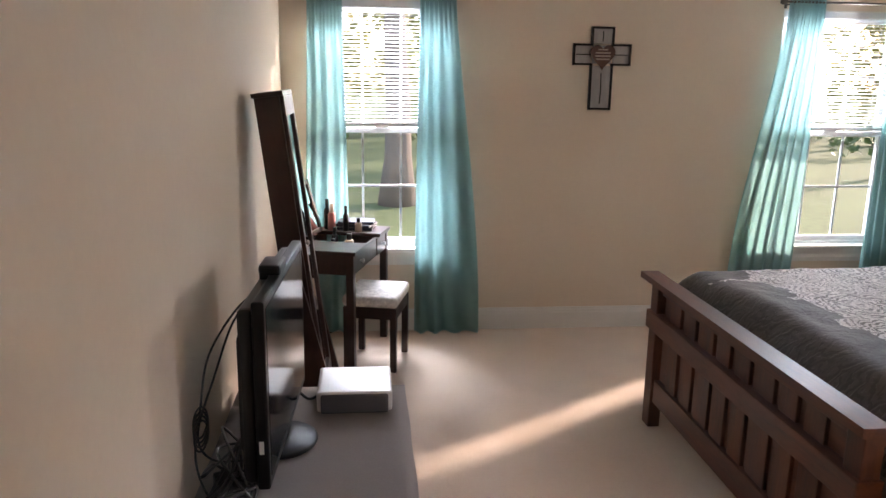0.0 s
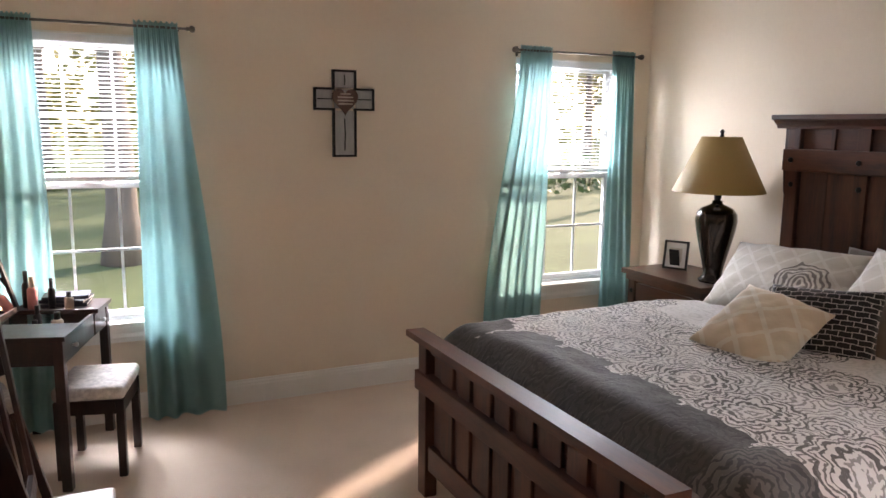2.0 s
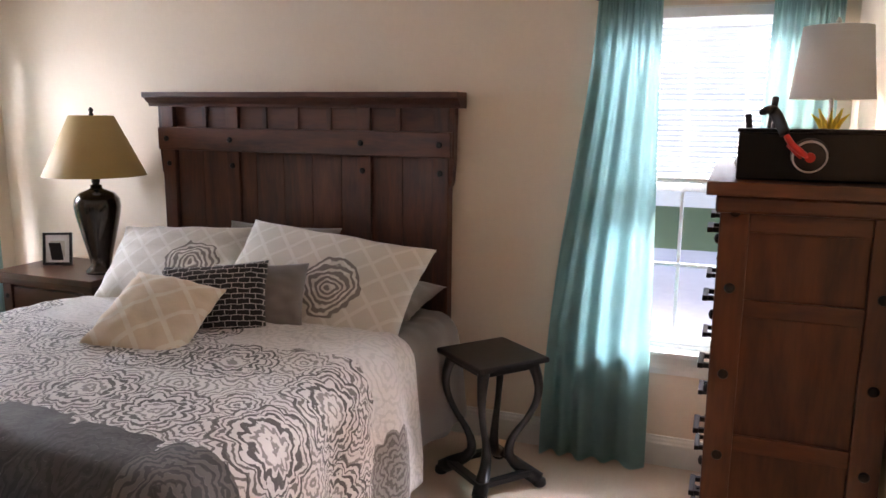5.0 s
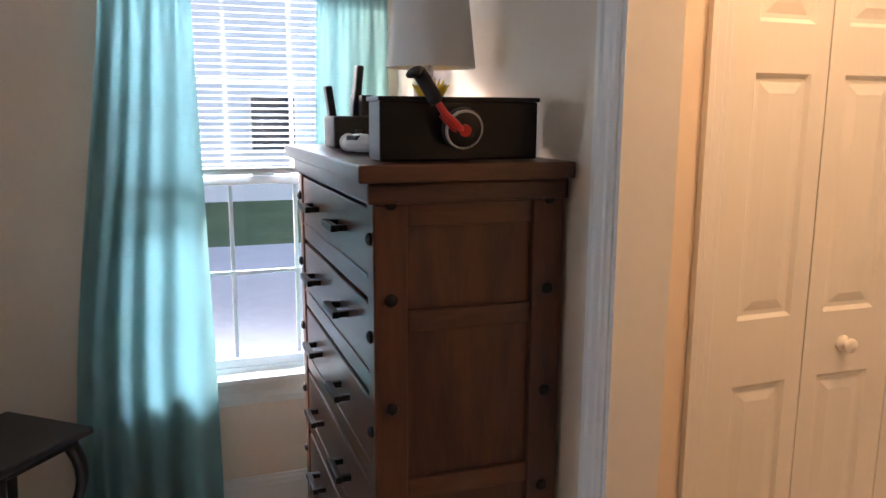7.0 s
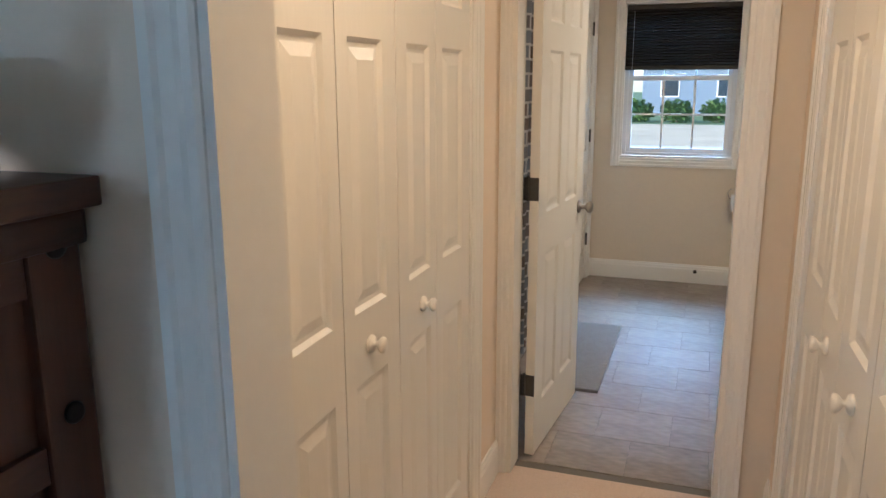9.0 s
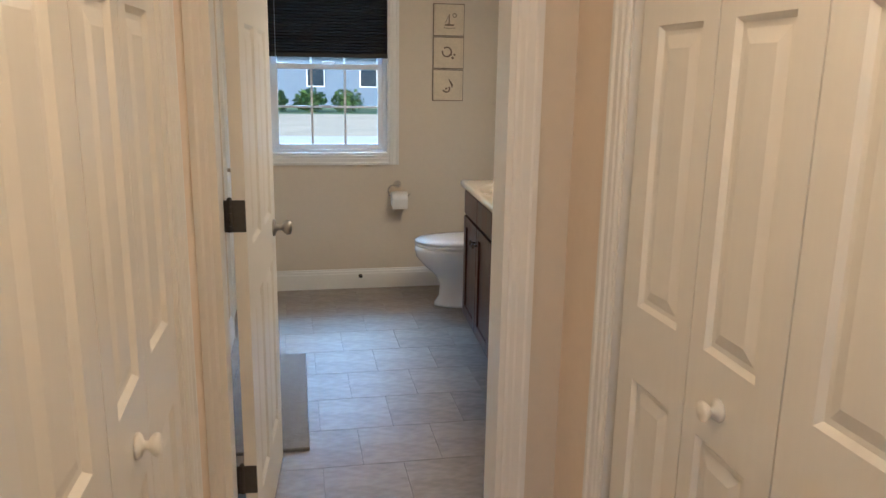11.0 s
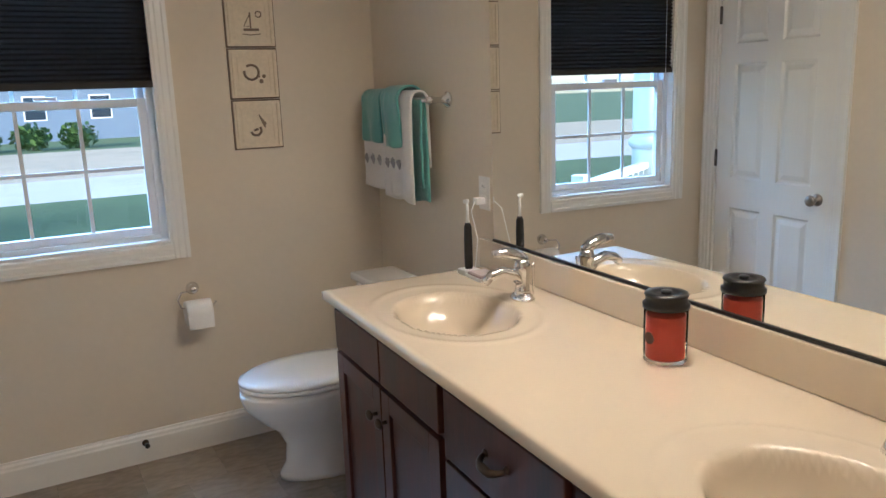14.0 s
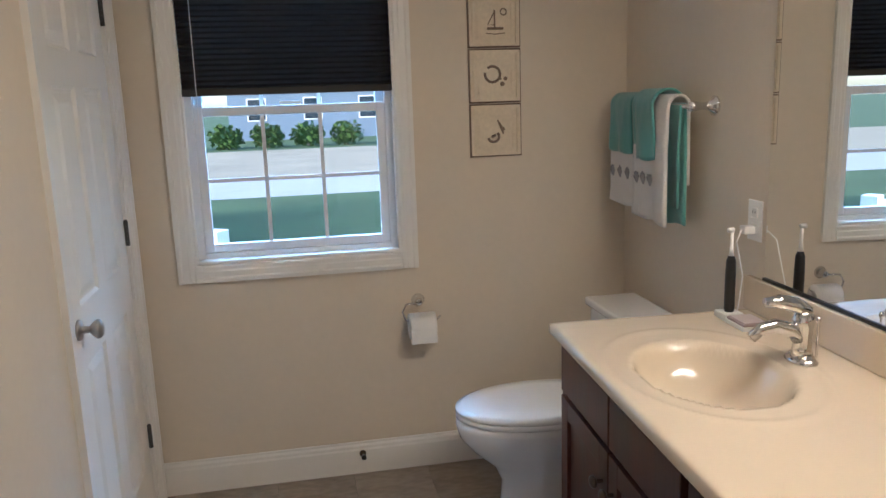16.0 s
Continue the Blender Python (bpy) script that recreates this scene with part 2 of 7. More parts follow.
def grid_wall(name, axis, lo, hi, a0, a1, z0, z1, holes, material):
    """A wall across axis ('x' or 'y') from lo to hi, along the other axis from a0 to a1, with openings (a0, a1, z0, z1)."""
    bm = bmesh.new()
    al = sorted({a0, a1, *[h[0] for h in holes], *[h[1] for h in holes]})
    zl = sorted({z0, z1, *[h[2] for h in holes], *[h[3] for h in holes]})

    def solid(i, j):
        if not (0 <= i < len(al) - 1 and 0 <= j < len(zl) - 1):
            return False
        ca, cz = (al[i] + al[i + 1]) / 2, (zl[j] + zl[j + 1]) / 2
        return not any(h[0] < ca < h[1] and h[2] < cz < h[3] for h in holes)

    def put(u, a, z):
        return bm.verts.new((u, a, z) if axis == "x" else (a, u, z))

    for i in range(len(al) - 1):
        for j in range(len(zl) - 1):
            if not solid(i, j):
                continue
            A, B, C, D = al[i], al[i + 1], zl[j], zl[j + 1]
            for u in (lo, hi):
                bm.faces.new([put(u, A, C), put(u, B, C), put(u, B, D), put(u, A, D)])
            for di, dj, q in ((-1, 0, (A, C, A, D)), (1, 0, (B, C, B, D)), (0, -1, (A, C, B, C)), (0, 1, (A, D, B, D))):
                if not solid(i + di, j + dj):
                    bm.faces.new([put(lo, q[0], q[1]), put(hi, q[0], q[1]), put(hi, q[2], q[3]), put(lo, q[2], q[3])])
    bmesh.ops.remove_doubles(bm, verts=bm.verts, dist=1e-5)
    bmesh.ops.recalc_face_normals(bm, faces=bm.faces)
    return tagged(part(name, bm, material), kind="structure")


# ---- the shell ----
H = 2.44
WZ0, WZ1 = 0.505, 1.95
grid_wall("wall_north", "y", 0, 0.15, -4.13, 0.15, 0, H, [(-3.815, -3.005, WZ0, WZ1), (-1.035, -0.225, WZ0, WZ1)], WALL)
grid_wall("wall_east", "x", 0, 0.15, -4.52, 0, 0, H, [(-4.325, -3.515, WZ0, WZ1)], WALL)
grid_wall("wall_west", "x", -4.13, -3.98, -5.72, 0, 0, H, [], WALL)
grid_wall("wall_south", "y", -4.52, -4.40, -2.95, 0, 0, H, [(-2.2, -1.455, 0, 2.05)], WALL)
grid_wall("wall_entry_side", "x", -3.07, -2.95, -5.6, -4.40, 0, H, [], WALL)
grid_wall("wall_entry_end", "y", -5.72, -5.6, -3.98, -2.95, 0, H, [], WALL)
grid_wall("wall_passage_east", "x", -1.26, -1.14, -6.31, -4.52, 0, H, [(-5.98, -4.80, 0, 2.03)], WALL)
grid_wall("wall_passage_west", "x", -2.34, -2.22, -6.31, -4.52, 0, H, [(-5.99, -4.81, 0, 2.03)], WALL)
# unseen boards close behind the bifolds, added so no light leaks through gaps
grid_wall("wall_closet_back_east", "x", -1.06, -1.0, -6.31, -4.52, 0, H, [], WALL)
grid_wall("wall_closet_back_west", "x", -2.52, -2.46, -6.31, -4.52, 0, H, [], WALL)
grid_wall("wall_bath_north", "y", -6.43, -6.31, -3.25, -0.25, 0, H, [(-2.06, -1.30, 0, 2.05)], BWALL)
grid_wall("wall_bath_south", "y", -9.585, -9.465, -3.25, -0.9, 0, H, [(-2.118, -1.336, 0.915, 2.0)], BWALL)
TURN = Matrix.Translation((-2.43, -8.516, 0)) @ pose(0, 0, 0, 0, 0, -2.85) @ Matrix.Translation((2.43, 8.516, 0))
grid_wall("wall_bath_west", "x", -3.13, -3.01, -9.62, -6.35, 0, H, [], BWALL).matrix_world = TURN
grid_wall("wall_bath_east", "x", -1.13, -1.01, -9.465, -8.02, 0, H, [(-9.375, -8.60, 0, 2.03)], BWALL)
grid_wall("wall_bath_closet", "x", -0.96, -0.9, -9.465, -8.02, 0, H, [], BWALL)
grid_wall("wall_tub_end", "y", -8.02, -7.92, -1.13, -0.25, 0, H, [], BWALL)
grid_wall("wall_tub_back", "x", -0.30, -0.18, -7.92, -6.43, 0, H, [], BWALL)
tagged(part("ceiling", abox(-4.13, 0.15, -9.585, 0.15, H, H + 0.12), CEIL), kind="structure")
tagged(part("floor", abox(-4.13, 0.15, -6.37, 0.15, -0.12, 0), CARPET), "beige wall-to-wall carpet", kind="structure")
BFLOOR = mat("bathroom subfloor", (0.14, 0.12, 0.10), 0.6, vary=0.06)
tagged(part("bathroom_floor", abox(-3.25, -0.18, -9.585, -6.37, -0.12, -0.004), BFLOOR), "grey-beige stone-look vinyl tile floor", kind="structure")

BASE = [(0, 0), (0.014, 0), (0.014, 0.10), (0.011, 0.108), (0.011, 0.118), (0.006, 0.126), (0.006, 0.134), (0, 0.136)]


def baseboard(p0, p1, out):
    tagged(part("baseboard", sweep(bmesh.new(), BASE, p0, p1, out), TRIM), kind="structure")


baseboard((-3.98, 0, 0), (0, 0, 0), (0, -1, 0))
baseboard((0, 0, 0), (0, -4.40, 0), (-1, 0, 0))
baseboard((-3.98, -5.6, 0), (-3.98, 0, 0), (1, 0, 0))
baseboard((-1.39, -4.40, 0), (0, -4.40, 0), (0, 1, 0))
baseboard((-2.95, -4.40, 0), (-2.265, -4.40, 0), (0, 1, 0))
baseboard((-1.26, -6.31, 0), (-1.26, -6.045, 0), (-1, 0, 0))
baseboard((-2.22, -6.31, 0), (-2.22, -6.055, 0), (1, 0, 0))
baseboard((-3.06, -9.465, 0), (-1.13, -9.465, 0), (0, 1, 0))
baseboard((-1.13, -8.535, 0), (-1.13, -7.92, 0), (-1, 0, 0))
CAS = [(0, 0), (0.018, 0), (0.018, 0.014), (0.013, 0.02), (0.013, 0.04), (0.010, 0.046), (0.010, 0.058), (0.006, 0.064), (0, 0.065)]


def casing(name, axis, wall, out, a0, a1, z0, z1, bottom=False):
    """Trim round an opening on the face of a wall; out is +1 or -1 along the wall's axis."""
    bm = bmesh.new()
    n = Vector((out, 0, 0)) if axis == "x" else Vector((0, out, 0))

    def P(a, z):
        return (wall, a, z) if axis == "x" else (a, wall, z)

    al = Vector((0, 1, 0)) if axis == "x" else Vector((1, 0, 0))
    w = 0.065
    prof = [(u, w - v) for u, v in CAS]
    sweep(bm, prof, P(a0, z0 - (w if bottom else 0)), P(a0, z1 + w), n, -al)
    sweep(bm, prof, P(a1, z0 - (w if bottom else 0)), P(a1, z1 + w), n, al)
    sweep(bm, prof, P(a0, z1), P(a1, z1), n, (0, 0, 1))
    if bottom:
        sweep(bm, prof, P(a0, z0), P(a1, z0), n, (0, 0, -1))
    return tagged(part(name, bm, TRIM), kind="structure")


def jamb(name, axis, lo, hi, a0, a1, z1, t=0.018):
    """Lining boards of a door opening."""
    bm = bmesh.new()
    for q in ((a0 - 0.001, a0 + t, 0, z1), (a1 - t, a1 + 0.001, 0, z1), (a0 + t, a1 - t, z1 - t, z1 + 0.001)):
        if axis == "x":
            box(bm, lo - 0.002, hi + 0.002, q[0], q[1], q[2], q[3])
        else:
            box(bm, q[0], q[1], lo - 0.002, hi + 0.002, q[2], q[3])
    return tagged(part(name, bm, TRIM), kind="structure")


casing("trim_passage", "y", -4.40, 1, -2.2, -1.455, 0, 2.05)
jamb("trim_passage_jamb", "y", -4.52, -4.40, -2.2, -1.455, 2.05, 0.012)
casing("trim_closet_east", "x", -1.26, -1, -5.98, -4.80, 0, 2.03)
casing("trim_closet_west", "x", -2.22, 1, -5.99, -4.81, 0, 2.03)
jamb("trim_closet_east_jamb", "x", -1.26, -1.14, -5.98, -4.80, 2.03, 0.012)
jamb("trim_closet_west_jamb", "x", -2.34, -2.22, -5.99, -4.81, 2.03, 0.012)
casing("trim_bath_door", "y", -6.31, 1, -2.06, -1.30, 0, 2.05)
casing("trim_bath_door_inner", "y", -6.43, -1, -2.06, -1.30, 0, 2.05)
jamb("trim_bath_jamb", "y", -6.43, -6.31, -2.06, -1.30, 2.05)
casing("trim_bath_closet", "x", -1.13, -1, -9.375, -8.60, 0, 2.03)
jamb("trim_bath_closet_jamb", "x", -1.13, -1.01, -9.375, -8.60, 2.03)
casing("trim_bath_window", "y", -9.465, 1, -2.118, -1.336, 0.915, 2.0, bottom=True)


# ---- windows ----
def window(name, m, width, z0, z1, label, meet, rows_low=2, stool=True):
    """A double-hung vinyl window set in an opening. Local x along the wall, local +y outwards, y = 0 at the wall's inner face."""
    w = thing(name, label, "window", m, kind="structure")
    h = width / 2
    fr = bmesh.new()
    y0, y1, t = 0.045, 0.125, 0.035
    box(fr, -h, -h + t, y0, y1, z0, z1, 0.003)
    box(fr, h - t, h, y0, y1, z0, z1, 0.003)
    box(fr, -h + t, h - t, y0, y1, z0, z0 + t, 0.003)
    box(fr, -h + t, h - t, y0, y1, z1 - t, z1, 0.003)
    part("window_frame", fr, VINYL, w)
    for nm, a, b, yy in (("lower_sash", z0 + t, meet, 0.055), ("upper_sash", meet - 0.035, z1 - t, 0.09)):
        s = bmesh.new()
        i, e = h - t, 0.032
        box(s, -i, -i + e, yy, yy + 0.03, a, b, 0.003)
        box(s, i - e, i, yy, yy + 0.03, a, b, 0.003)
        box(s, -i + e, i - e, yy, yy + 0.03, a, a + e, 0.003)
        box(s, -i + e, i - e, yy, yy + 0.03, b - e, b, 0.003)
        sash = part(nm, s, VINYL, w)
        g = i - e
        pw = 2 * g / 3
        mb = bmesh.new()
        for k in (1, 2):
            box(mb, -g + k * pw - 0.007, -g + k * pw + 0.007, yy + 0.010, yy + 0.02, a + e, b - e)
        mid = (a + b) / 2
        box(mb, -g, g, yy + 0.009, yy + 0.021, mid - 0.007, mid + 0.007)
        part("muntin_bars", mb, VINYL, sash)
        gl = part("pane", abox(-g, g, yy + 0.014, yy + 0.016, a + e, b - e), PANE, sash)
        gl.visible_shadow = False
    lk = abox(-0.04, 0.04, 0.03, 0.055, meet, meet + 0.014, 0.004)
    part("sash_lock", lk, VINYL, w)
    lin = bmesh.new()
    d = 0.046
    box(lin, -h - 0.001, -h + 0.008, 0.0, d, z0, z1)
    box(lin, h - 0.008, h + 0.001, 0.0, d, z0, z1)
    box(lin, -h, h, 0.0, d, z1 - 0.008, z1 + 0.001)
    part("window_lining", lin, TRIM, w)
    if stool:
        sb = bmesh.new()
        box(sb, -h - 0.05, h + 0.05, -0.035, 0.0, z0 - 0.004, z0 + 0.018, 0.005)
        box(sb, -h + 0.009, h - 0.009, 0.0, 0.05, z0, z0 + 0.018)
        sweep(sb, [(0, 0), (0.012, 0.004), (0.016, 0.03), (0.012, 0.05), (0.012, 0.086), (0, 0.086)], (-h - 0.03, 0, z0 - 0.09), (h + 0.03, 0, z0 - 0.09), (0, -1, 0))
        part("window_sill", sb, TRIM, w)
    else:
        part("window_sill", abox(-h + 0.009, h - 0.009, 0.0, 0.05, z0, z0 + 0.014, 0.003), TRIM, w)
    return w


WN1 = window("window_1", pose(-3.41, 0, 0), 0.81, WZ0, WZ1, "white double-hung window with grilles and half-lowered blind", 1.235)
WN2 = window("window_2", pose(-0.63, 0, 0), 0.81, WZ0, WZ1, "white double-hung window with grilles and half-lowered blind", 1.235)
WN3 = window("window_3", pose(0, -3.92, 0, 0, 0, -90), 0.81, WZ0, WZ1, "white double-hung window with grilles and half-lowered blind", 1.235)
WN4 = window("window_4", pose(-1.727, -9.465, 0, 0, 0, 180), 0.782, 0.915, 2.0, "white double-hung bathroom window with grilles", 1.50, stool=False)

BLINDM = mat("white blind slat", (0.82, 0.82, 0.80), 0.5, vary=0.02)


def blind(m, width, z0, z1, tilt):
    """A mini blind: headrail, slats, cords and bottom rail."""
    b = thing("window_blind", "white horizontal mini blind lowered to mid window", "blind", m, group="mini blinds")
    h = width / 2
    part("headrail", abox(-h, h, 0.008, 0.042, z1 - 0.045, z1 - 0.002, 0.003), VINYL, b)
    part("bottom_rail", abox(-h, h, 0.012, 0.038, z0, z0 + 0.02, 0.004), BLINDM, b)
    sm = abox(-h, h, -0.0125, 0.0125, -0.0006, 0.0006)
    me = bpy.data.meshes.new("slat")
    sm.to_mesh(me)
    sm.free()
    me.materials.append(BLINDM)
    z = z0 + 0.032
    while z < z1 - 0.05:
        s = new("slat", me)
        s.parent = b
        s.matrix_local = pose(0, 0.025, z, tilt, 0, 0)
        z += 0.021
    for x in (-h * 0.62, h * 0.62):
        c = tube(bmesh.new(), [(x, 0.025, z0 + 0.01), (x, 0.025, z1 - 0.03)], 0.0012, 5)
        part("cord", c, BLINDM, b)
    part("wand", tube(bmesh.new(), [(-h + 0.06, 0.004, z1 - 0.05), (-h + 0.062, 0.002, z0 + 0.1)], 0.004, 6), PANE, b)


blind(pose(-3.41, 0, 0), 0.785, 1.245, WZ1, 12)
blind(pose(-0.63, 0, 0), 0.785, 1.245, WZ1, 12)
blind(pose(0, -3.92, 0, 0, 0, -90), 0.785, 1.245, WZ1, 12)

SHADE = mat("charcoal cellular shade cloth", (0.045, 0.040, 0.036), 0.85, vary=0.08, fine=200)
cs = thing("cellular_shade", "charcoal pleated cellular shade lowered halfway", "window shade", pose(-1.7275, -9.465, 0, 0, 0, 180))
bm = bmesh.new()
ys, zz = [], 1.56
pr = []
k = 0
while zz < 1.985:
    pr.append((0.012 if k % 2 else 0.03, zz))
    zz += 0.0095
    k += 1
a = [bm.verts.new((-0.383, y, z)) for y, z in pr]
b = [bm.verts.new((0.383, y, z)) for y, z in pr]
for k in range(len(pr) - 1):
    bm.faces.new((a[k], b[k], b[k + 1], a[k + 1]))
bmesh.ops.solidify(bm, geom=list(bm.faces), thickness=0.002)
part("pleated_cloth", bm, SHADE, cs)
part("bottom_rail", abox(-0.383, 0.383, 0.004, 0.036, 1.54, 1.565, 0.004), SHADE, cs)
part("headrail", abox(-0.383, 0.383, 0.002, 0.044, 1.955, 1.988, 0.003), SHADE, cs)
part("cord", tube(bmesh.new(), [(-0.33, 0.0, 1.95), (-0.332, -0.003, 1.3)], 0.0015, 5), WHITE, cs)


# ---- curtains ----
def curtain_panel(x0, x1, xb0, xb1, ztop, zbot, seed, amp=0.028, folds=6):
    """A hanging panel: top from x0 to x1, hem from xb0 to xb1; gathers run down and open out."""
    rnd = random.Random(seed)
    bm = bmesh.new()
    nx, nz = 96, 46
    ph = [rnd.uniform(0, 6.28) for _ in range(5)]
    rows = []
    for j in range(nz + 1):
        v = j / nz
        row = []
        for i in range(nx + 1):
            u = i / nx
            s = v ** 0.8
            lean = s * s * (3 - 2 * s) if v < 1 else 1
            x = (x0 + (x1 - x0) * u) * (1 - lean) + (xb0 + (xb1 - xb0) * u) * lean
            wob = 0.11 * math.sin(3.1 * u + ph[3]) + 0.05 * math.sin(4 * v + ph[4]) + 0.03 * noise.noise((u * 3, v * 2, seed))
            top = math.sin(2 * math.pi * folds * 2 * u + ph[0])
            low = math.sin(2 * math.pi * folds * (u + wob) + ph[1]) + 0.4 * math.sin(2 * math.pi * folds * 0.5 * u + ph[2] + v)
            k = min(1, v * 5)
            y = -0.09 + 0.6 * amp * ((1 - k) * 0.45 * top + k * low * (0.55 + 0.6 * v))
            z = ztop + (zbot - ztop) * v
            if v < 0.05:
                y += 0.006 * math.sin(2 * math.pi * folds * 5 * u)
                z += 0.006 * math.sin(2 * math.pi * folds * 2 * u + 1)
            if j == nz:
                z += 0.003 * math.sin(2 * math.pi * folds * (u + wob) + ph[1])
            row.append(bm.verts.new((x, y, z)))
        rows.append(row)
    for a, b in zip(rows, rows[1:]):
        for i in range(nx):
            bm.faces.new((a[i], a[i + 1], b[i + 1], b[i]))
    bmesh.ops.solidify(bm, geom=list(bm.faces), thickness=0.0015)
    return bm


RODM = mat("aged pewter rod", (0.16, 0.14, 0.125), 0.35, 0.85, vary=0.15)


def curtain_set(m, cx, half, panels, label, zrod=1.985):
    rod = thing("curtain_rod", "slim pewter-grey curtain rod with ball ends", "curtain rod", m, group="curtain rods")
    part("rod", tube(bmesh.new(), [(cx - half, -0.09, zrod), (cx + half, -0.09, zrod)], 0.0065, 10), RODM, rod, smooth=True)
    for s in (-1, 1):
        f = lathe(bmesh.new(), [(0.006, -0.012), (0.012, -0.008), (0.008, -0.002), (0.016, 0.008), (0.018, 0.016), (0.013, 0.027), (0.004, 0.03)], 16,
                  Matrix.Translation((cx + s * half, -0.09, zrod)) @ pose(0, 0, 0, 0, 90 * s, 0))
        part("finial", f, RODM, rod, smooth=True)
        br = bmesh.new()
        box(br, cx + s * (half - 0.05) - 0.008, cx + s * (half - 0.05) + 0.008, -0.006, 0.0, zrod - 0.03, zrod + 0.03, 0.002)
        tube(br, [(cx + s * (half - 0.05), 0, zrod - 0.01), (cx + s * (half - 0.05), -0.09, zrod - 0.01)], 0.005, 8)
        part("bracket", br, RODM, rod)
    for k, p in enumerate(panels):
        c = part("curtain", curtain_panel(*p), TEAL, None, smooth=True)
        c.matrix_world = m
        tagged(c, label, "curtain", "teal curtains")


LAB = "long teal cloth curtain panel hanging from a rod"
curtain_set(pose(0, 0, 0), -3.405, 0.458, [(-3.82, -3.63, -3.86, -3.60, 2.01, 0.03, 1, 0.024, 5), (-3.20, -3.00, -3.22, -2.83, 2.01, 0.012, 2, 0.03, 4)], LAB)
curtain_set(pose(0, 0, 0), -0.623, 0.459, [(-1.05, -0.83, -1.28, -0.86, 2.01, 0.012, 3, 0.028, 5), (-0.375, -0.20, -0.40, -0.16, 2.01, 0.02, 4, 0.022, 5)], LAB)
curtain_set(pose(0, 0, 0, 0, 0, -90), 3.92, 0.459, [(3.45, 3.70, 3.27, 3.73, 2.01, 0.012, 5, 0.034, 4), (4.10, 4.34, 4.05, 4.34, 2.01, 0.02, 6, 0.022, 5)], LAB)


# ---- doors ----
def panel_slab(bm, w, h, panels, t=0.035, y0=0.0):
    """A moulded door leaf: local x 0..w, z 0..h, thick along y; panels (x0, x1, z0, z1) sunk with a raised field, both faces."""
    xs = sorted({0, w, *[p[0] for p in panels], *[p[1] for p in panels]})
    zs = sorted({0, h, *[p[2] for p in panels], *[p[3] for p in panels]})
    for i in range(len(xs) - 1):
        for j in range(len(zs) - 1):
            cx, cz = (xs[i] + xs[i + 1]) / 2, (zs[j] + zs[j + 1]) / 2
            if any(p[0] < cx < p[1] and p[2] < cz < p[3] for p in panels):
                continue
            for y in (y0, y0 + t):
                bm.faces.new([bm.verts.new((x, y, z)) for x, z in ((xs[i], zs[j]), (xs[i + 1], zs[j]), (xs[i + 1], zs[j + 1]), (xs[i], zs[j + 1]))])
    for a, b in (((0, 0), (w, 0)), ((w, 0), (w, h)), ((w, h), (0, h)), ((0, h), (0, 0))):
        bm.faces.new([bm.verts.new(v) for v in ((a[0], y0, a[1]), (b[0], y0, b[1]), (b[0], y0 + t, b[1]), (a[0], y0 + t, a[1]))])
    for x0, x1, z0, z1 in panels:
        for y, s in ((y0, 1), (y0 + t, -1)):
            rings = []
            for ins, dep in ((0, 0), (0.010, 0.009), (0.020, 0.009), (0.045, 0.002)):
                ins = min(ins, (x1 - x0) * 0.36)
                rings.append([bm.verts.new((x, y + s * dep, z)) for x, z in ((x0 + ins, z0 + ins), (x1 - ins, z0 + ins), (x1 - ins, z1 - ins), (x0 + ins, z1 - ins))])
            for r1, r2 in zip(rings, rings[1:]):
                for k in range(4):
                    bm.faces.new((r1[k], r1[(k + 1) % 4], r2[(k + 1) % 4], r2[k]))
            bm.faces.new(rings[-1])
    bmesh.ops.remove_doubles(bm, verts=bm.verts, dist=1e-5)
    bmesh.ops.recalc_face_normals(bm, faces=bm.faces)
    return bm


def knob(m, material, r=0.028, parent=None, label="", reach=0.055):
    k = r / 0.028
    bm = lathe(bmesh.new(), [(0.030 * k, 0), (0.031 * k, 0.004), (0.026 * k, 0.009), (0.011 * k, 0.012), (0.010 * k, reach * 0.5), (0.019 * k, reach * 0.62), (r, reach * 0.8),
                             (r * 0.96, reach * 0.95), (r * 0.7, reach * 1.05), (r * 0.2, reach * 1.08)], 24, m)
    return part("knob", bm, material, parent, label, smooth=True)


def bifold(name, m, width, height, fold, label):
    """Four hinged leaves closing an opening; local x along, local -y towards the viewer's side."""
    d = thing(name, label, "bifold door", m, kind="structure")
    lw = width / 4
    for k in range(4):
        pa, pb = (0.07, lw - 0.054) if k % 2 == 0 else (0.05, lw - 0.074)
        leaf = part("leaf", panel_slab(bmesh.new(), lw - 0.004, height, [(pa, pb, 0.16, 0.785), (pa, pb, 0.952, 1.537), (pa, pb, 1.65, height - 0.11)], 0.03), DOORP, d)
        a = fold if k % 2 == 0 else -fold
        x = k * lw + 0.002
        yy = 0 if k % 2 == 0 else -math.tan(radians(-fold)) * lw
        leaf.matrix_local = pose(x, 0.012 + (0 if k % 2 == 0 else math.sin(radians(fold)) * lw), 0, 0, 0, a)
        if k in (1, 2):
            kx = lw * (0.42 if k == 1 else 0.58)
            knob(Matrix.Translation((kx, 0, 0.865)) @ pose(0, 0, 0, 90, 0, 0), DOORP, 0.019, leaf, "small white knob", 0.036)
    part("top_track", abox(0, width, 0.012, 0.04, height + 0.002, height + 0.012), TRIM, d)
    return d


bifold("door_1", pose(-1.266, -4.81, 0.012, 0, 0, -90) , 1.16, 1.995, 1.2, "white panelled four-leaf bifold closet door, closed")
bifold("door_2", pose(-2.214, -5.95, 0.012, 0, 0, 90), 1.16, 1.995, 1.2, "white panelled four-leaf bifold closet door, closed")


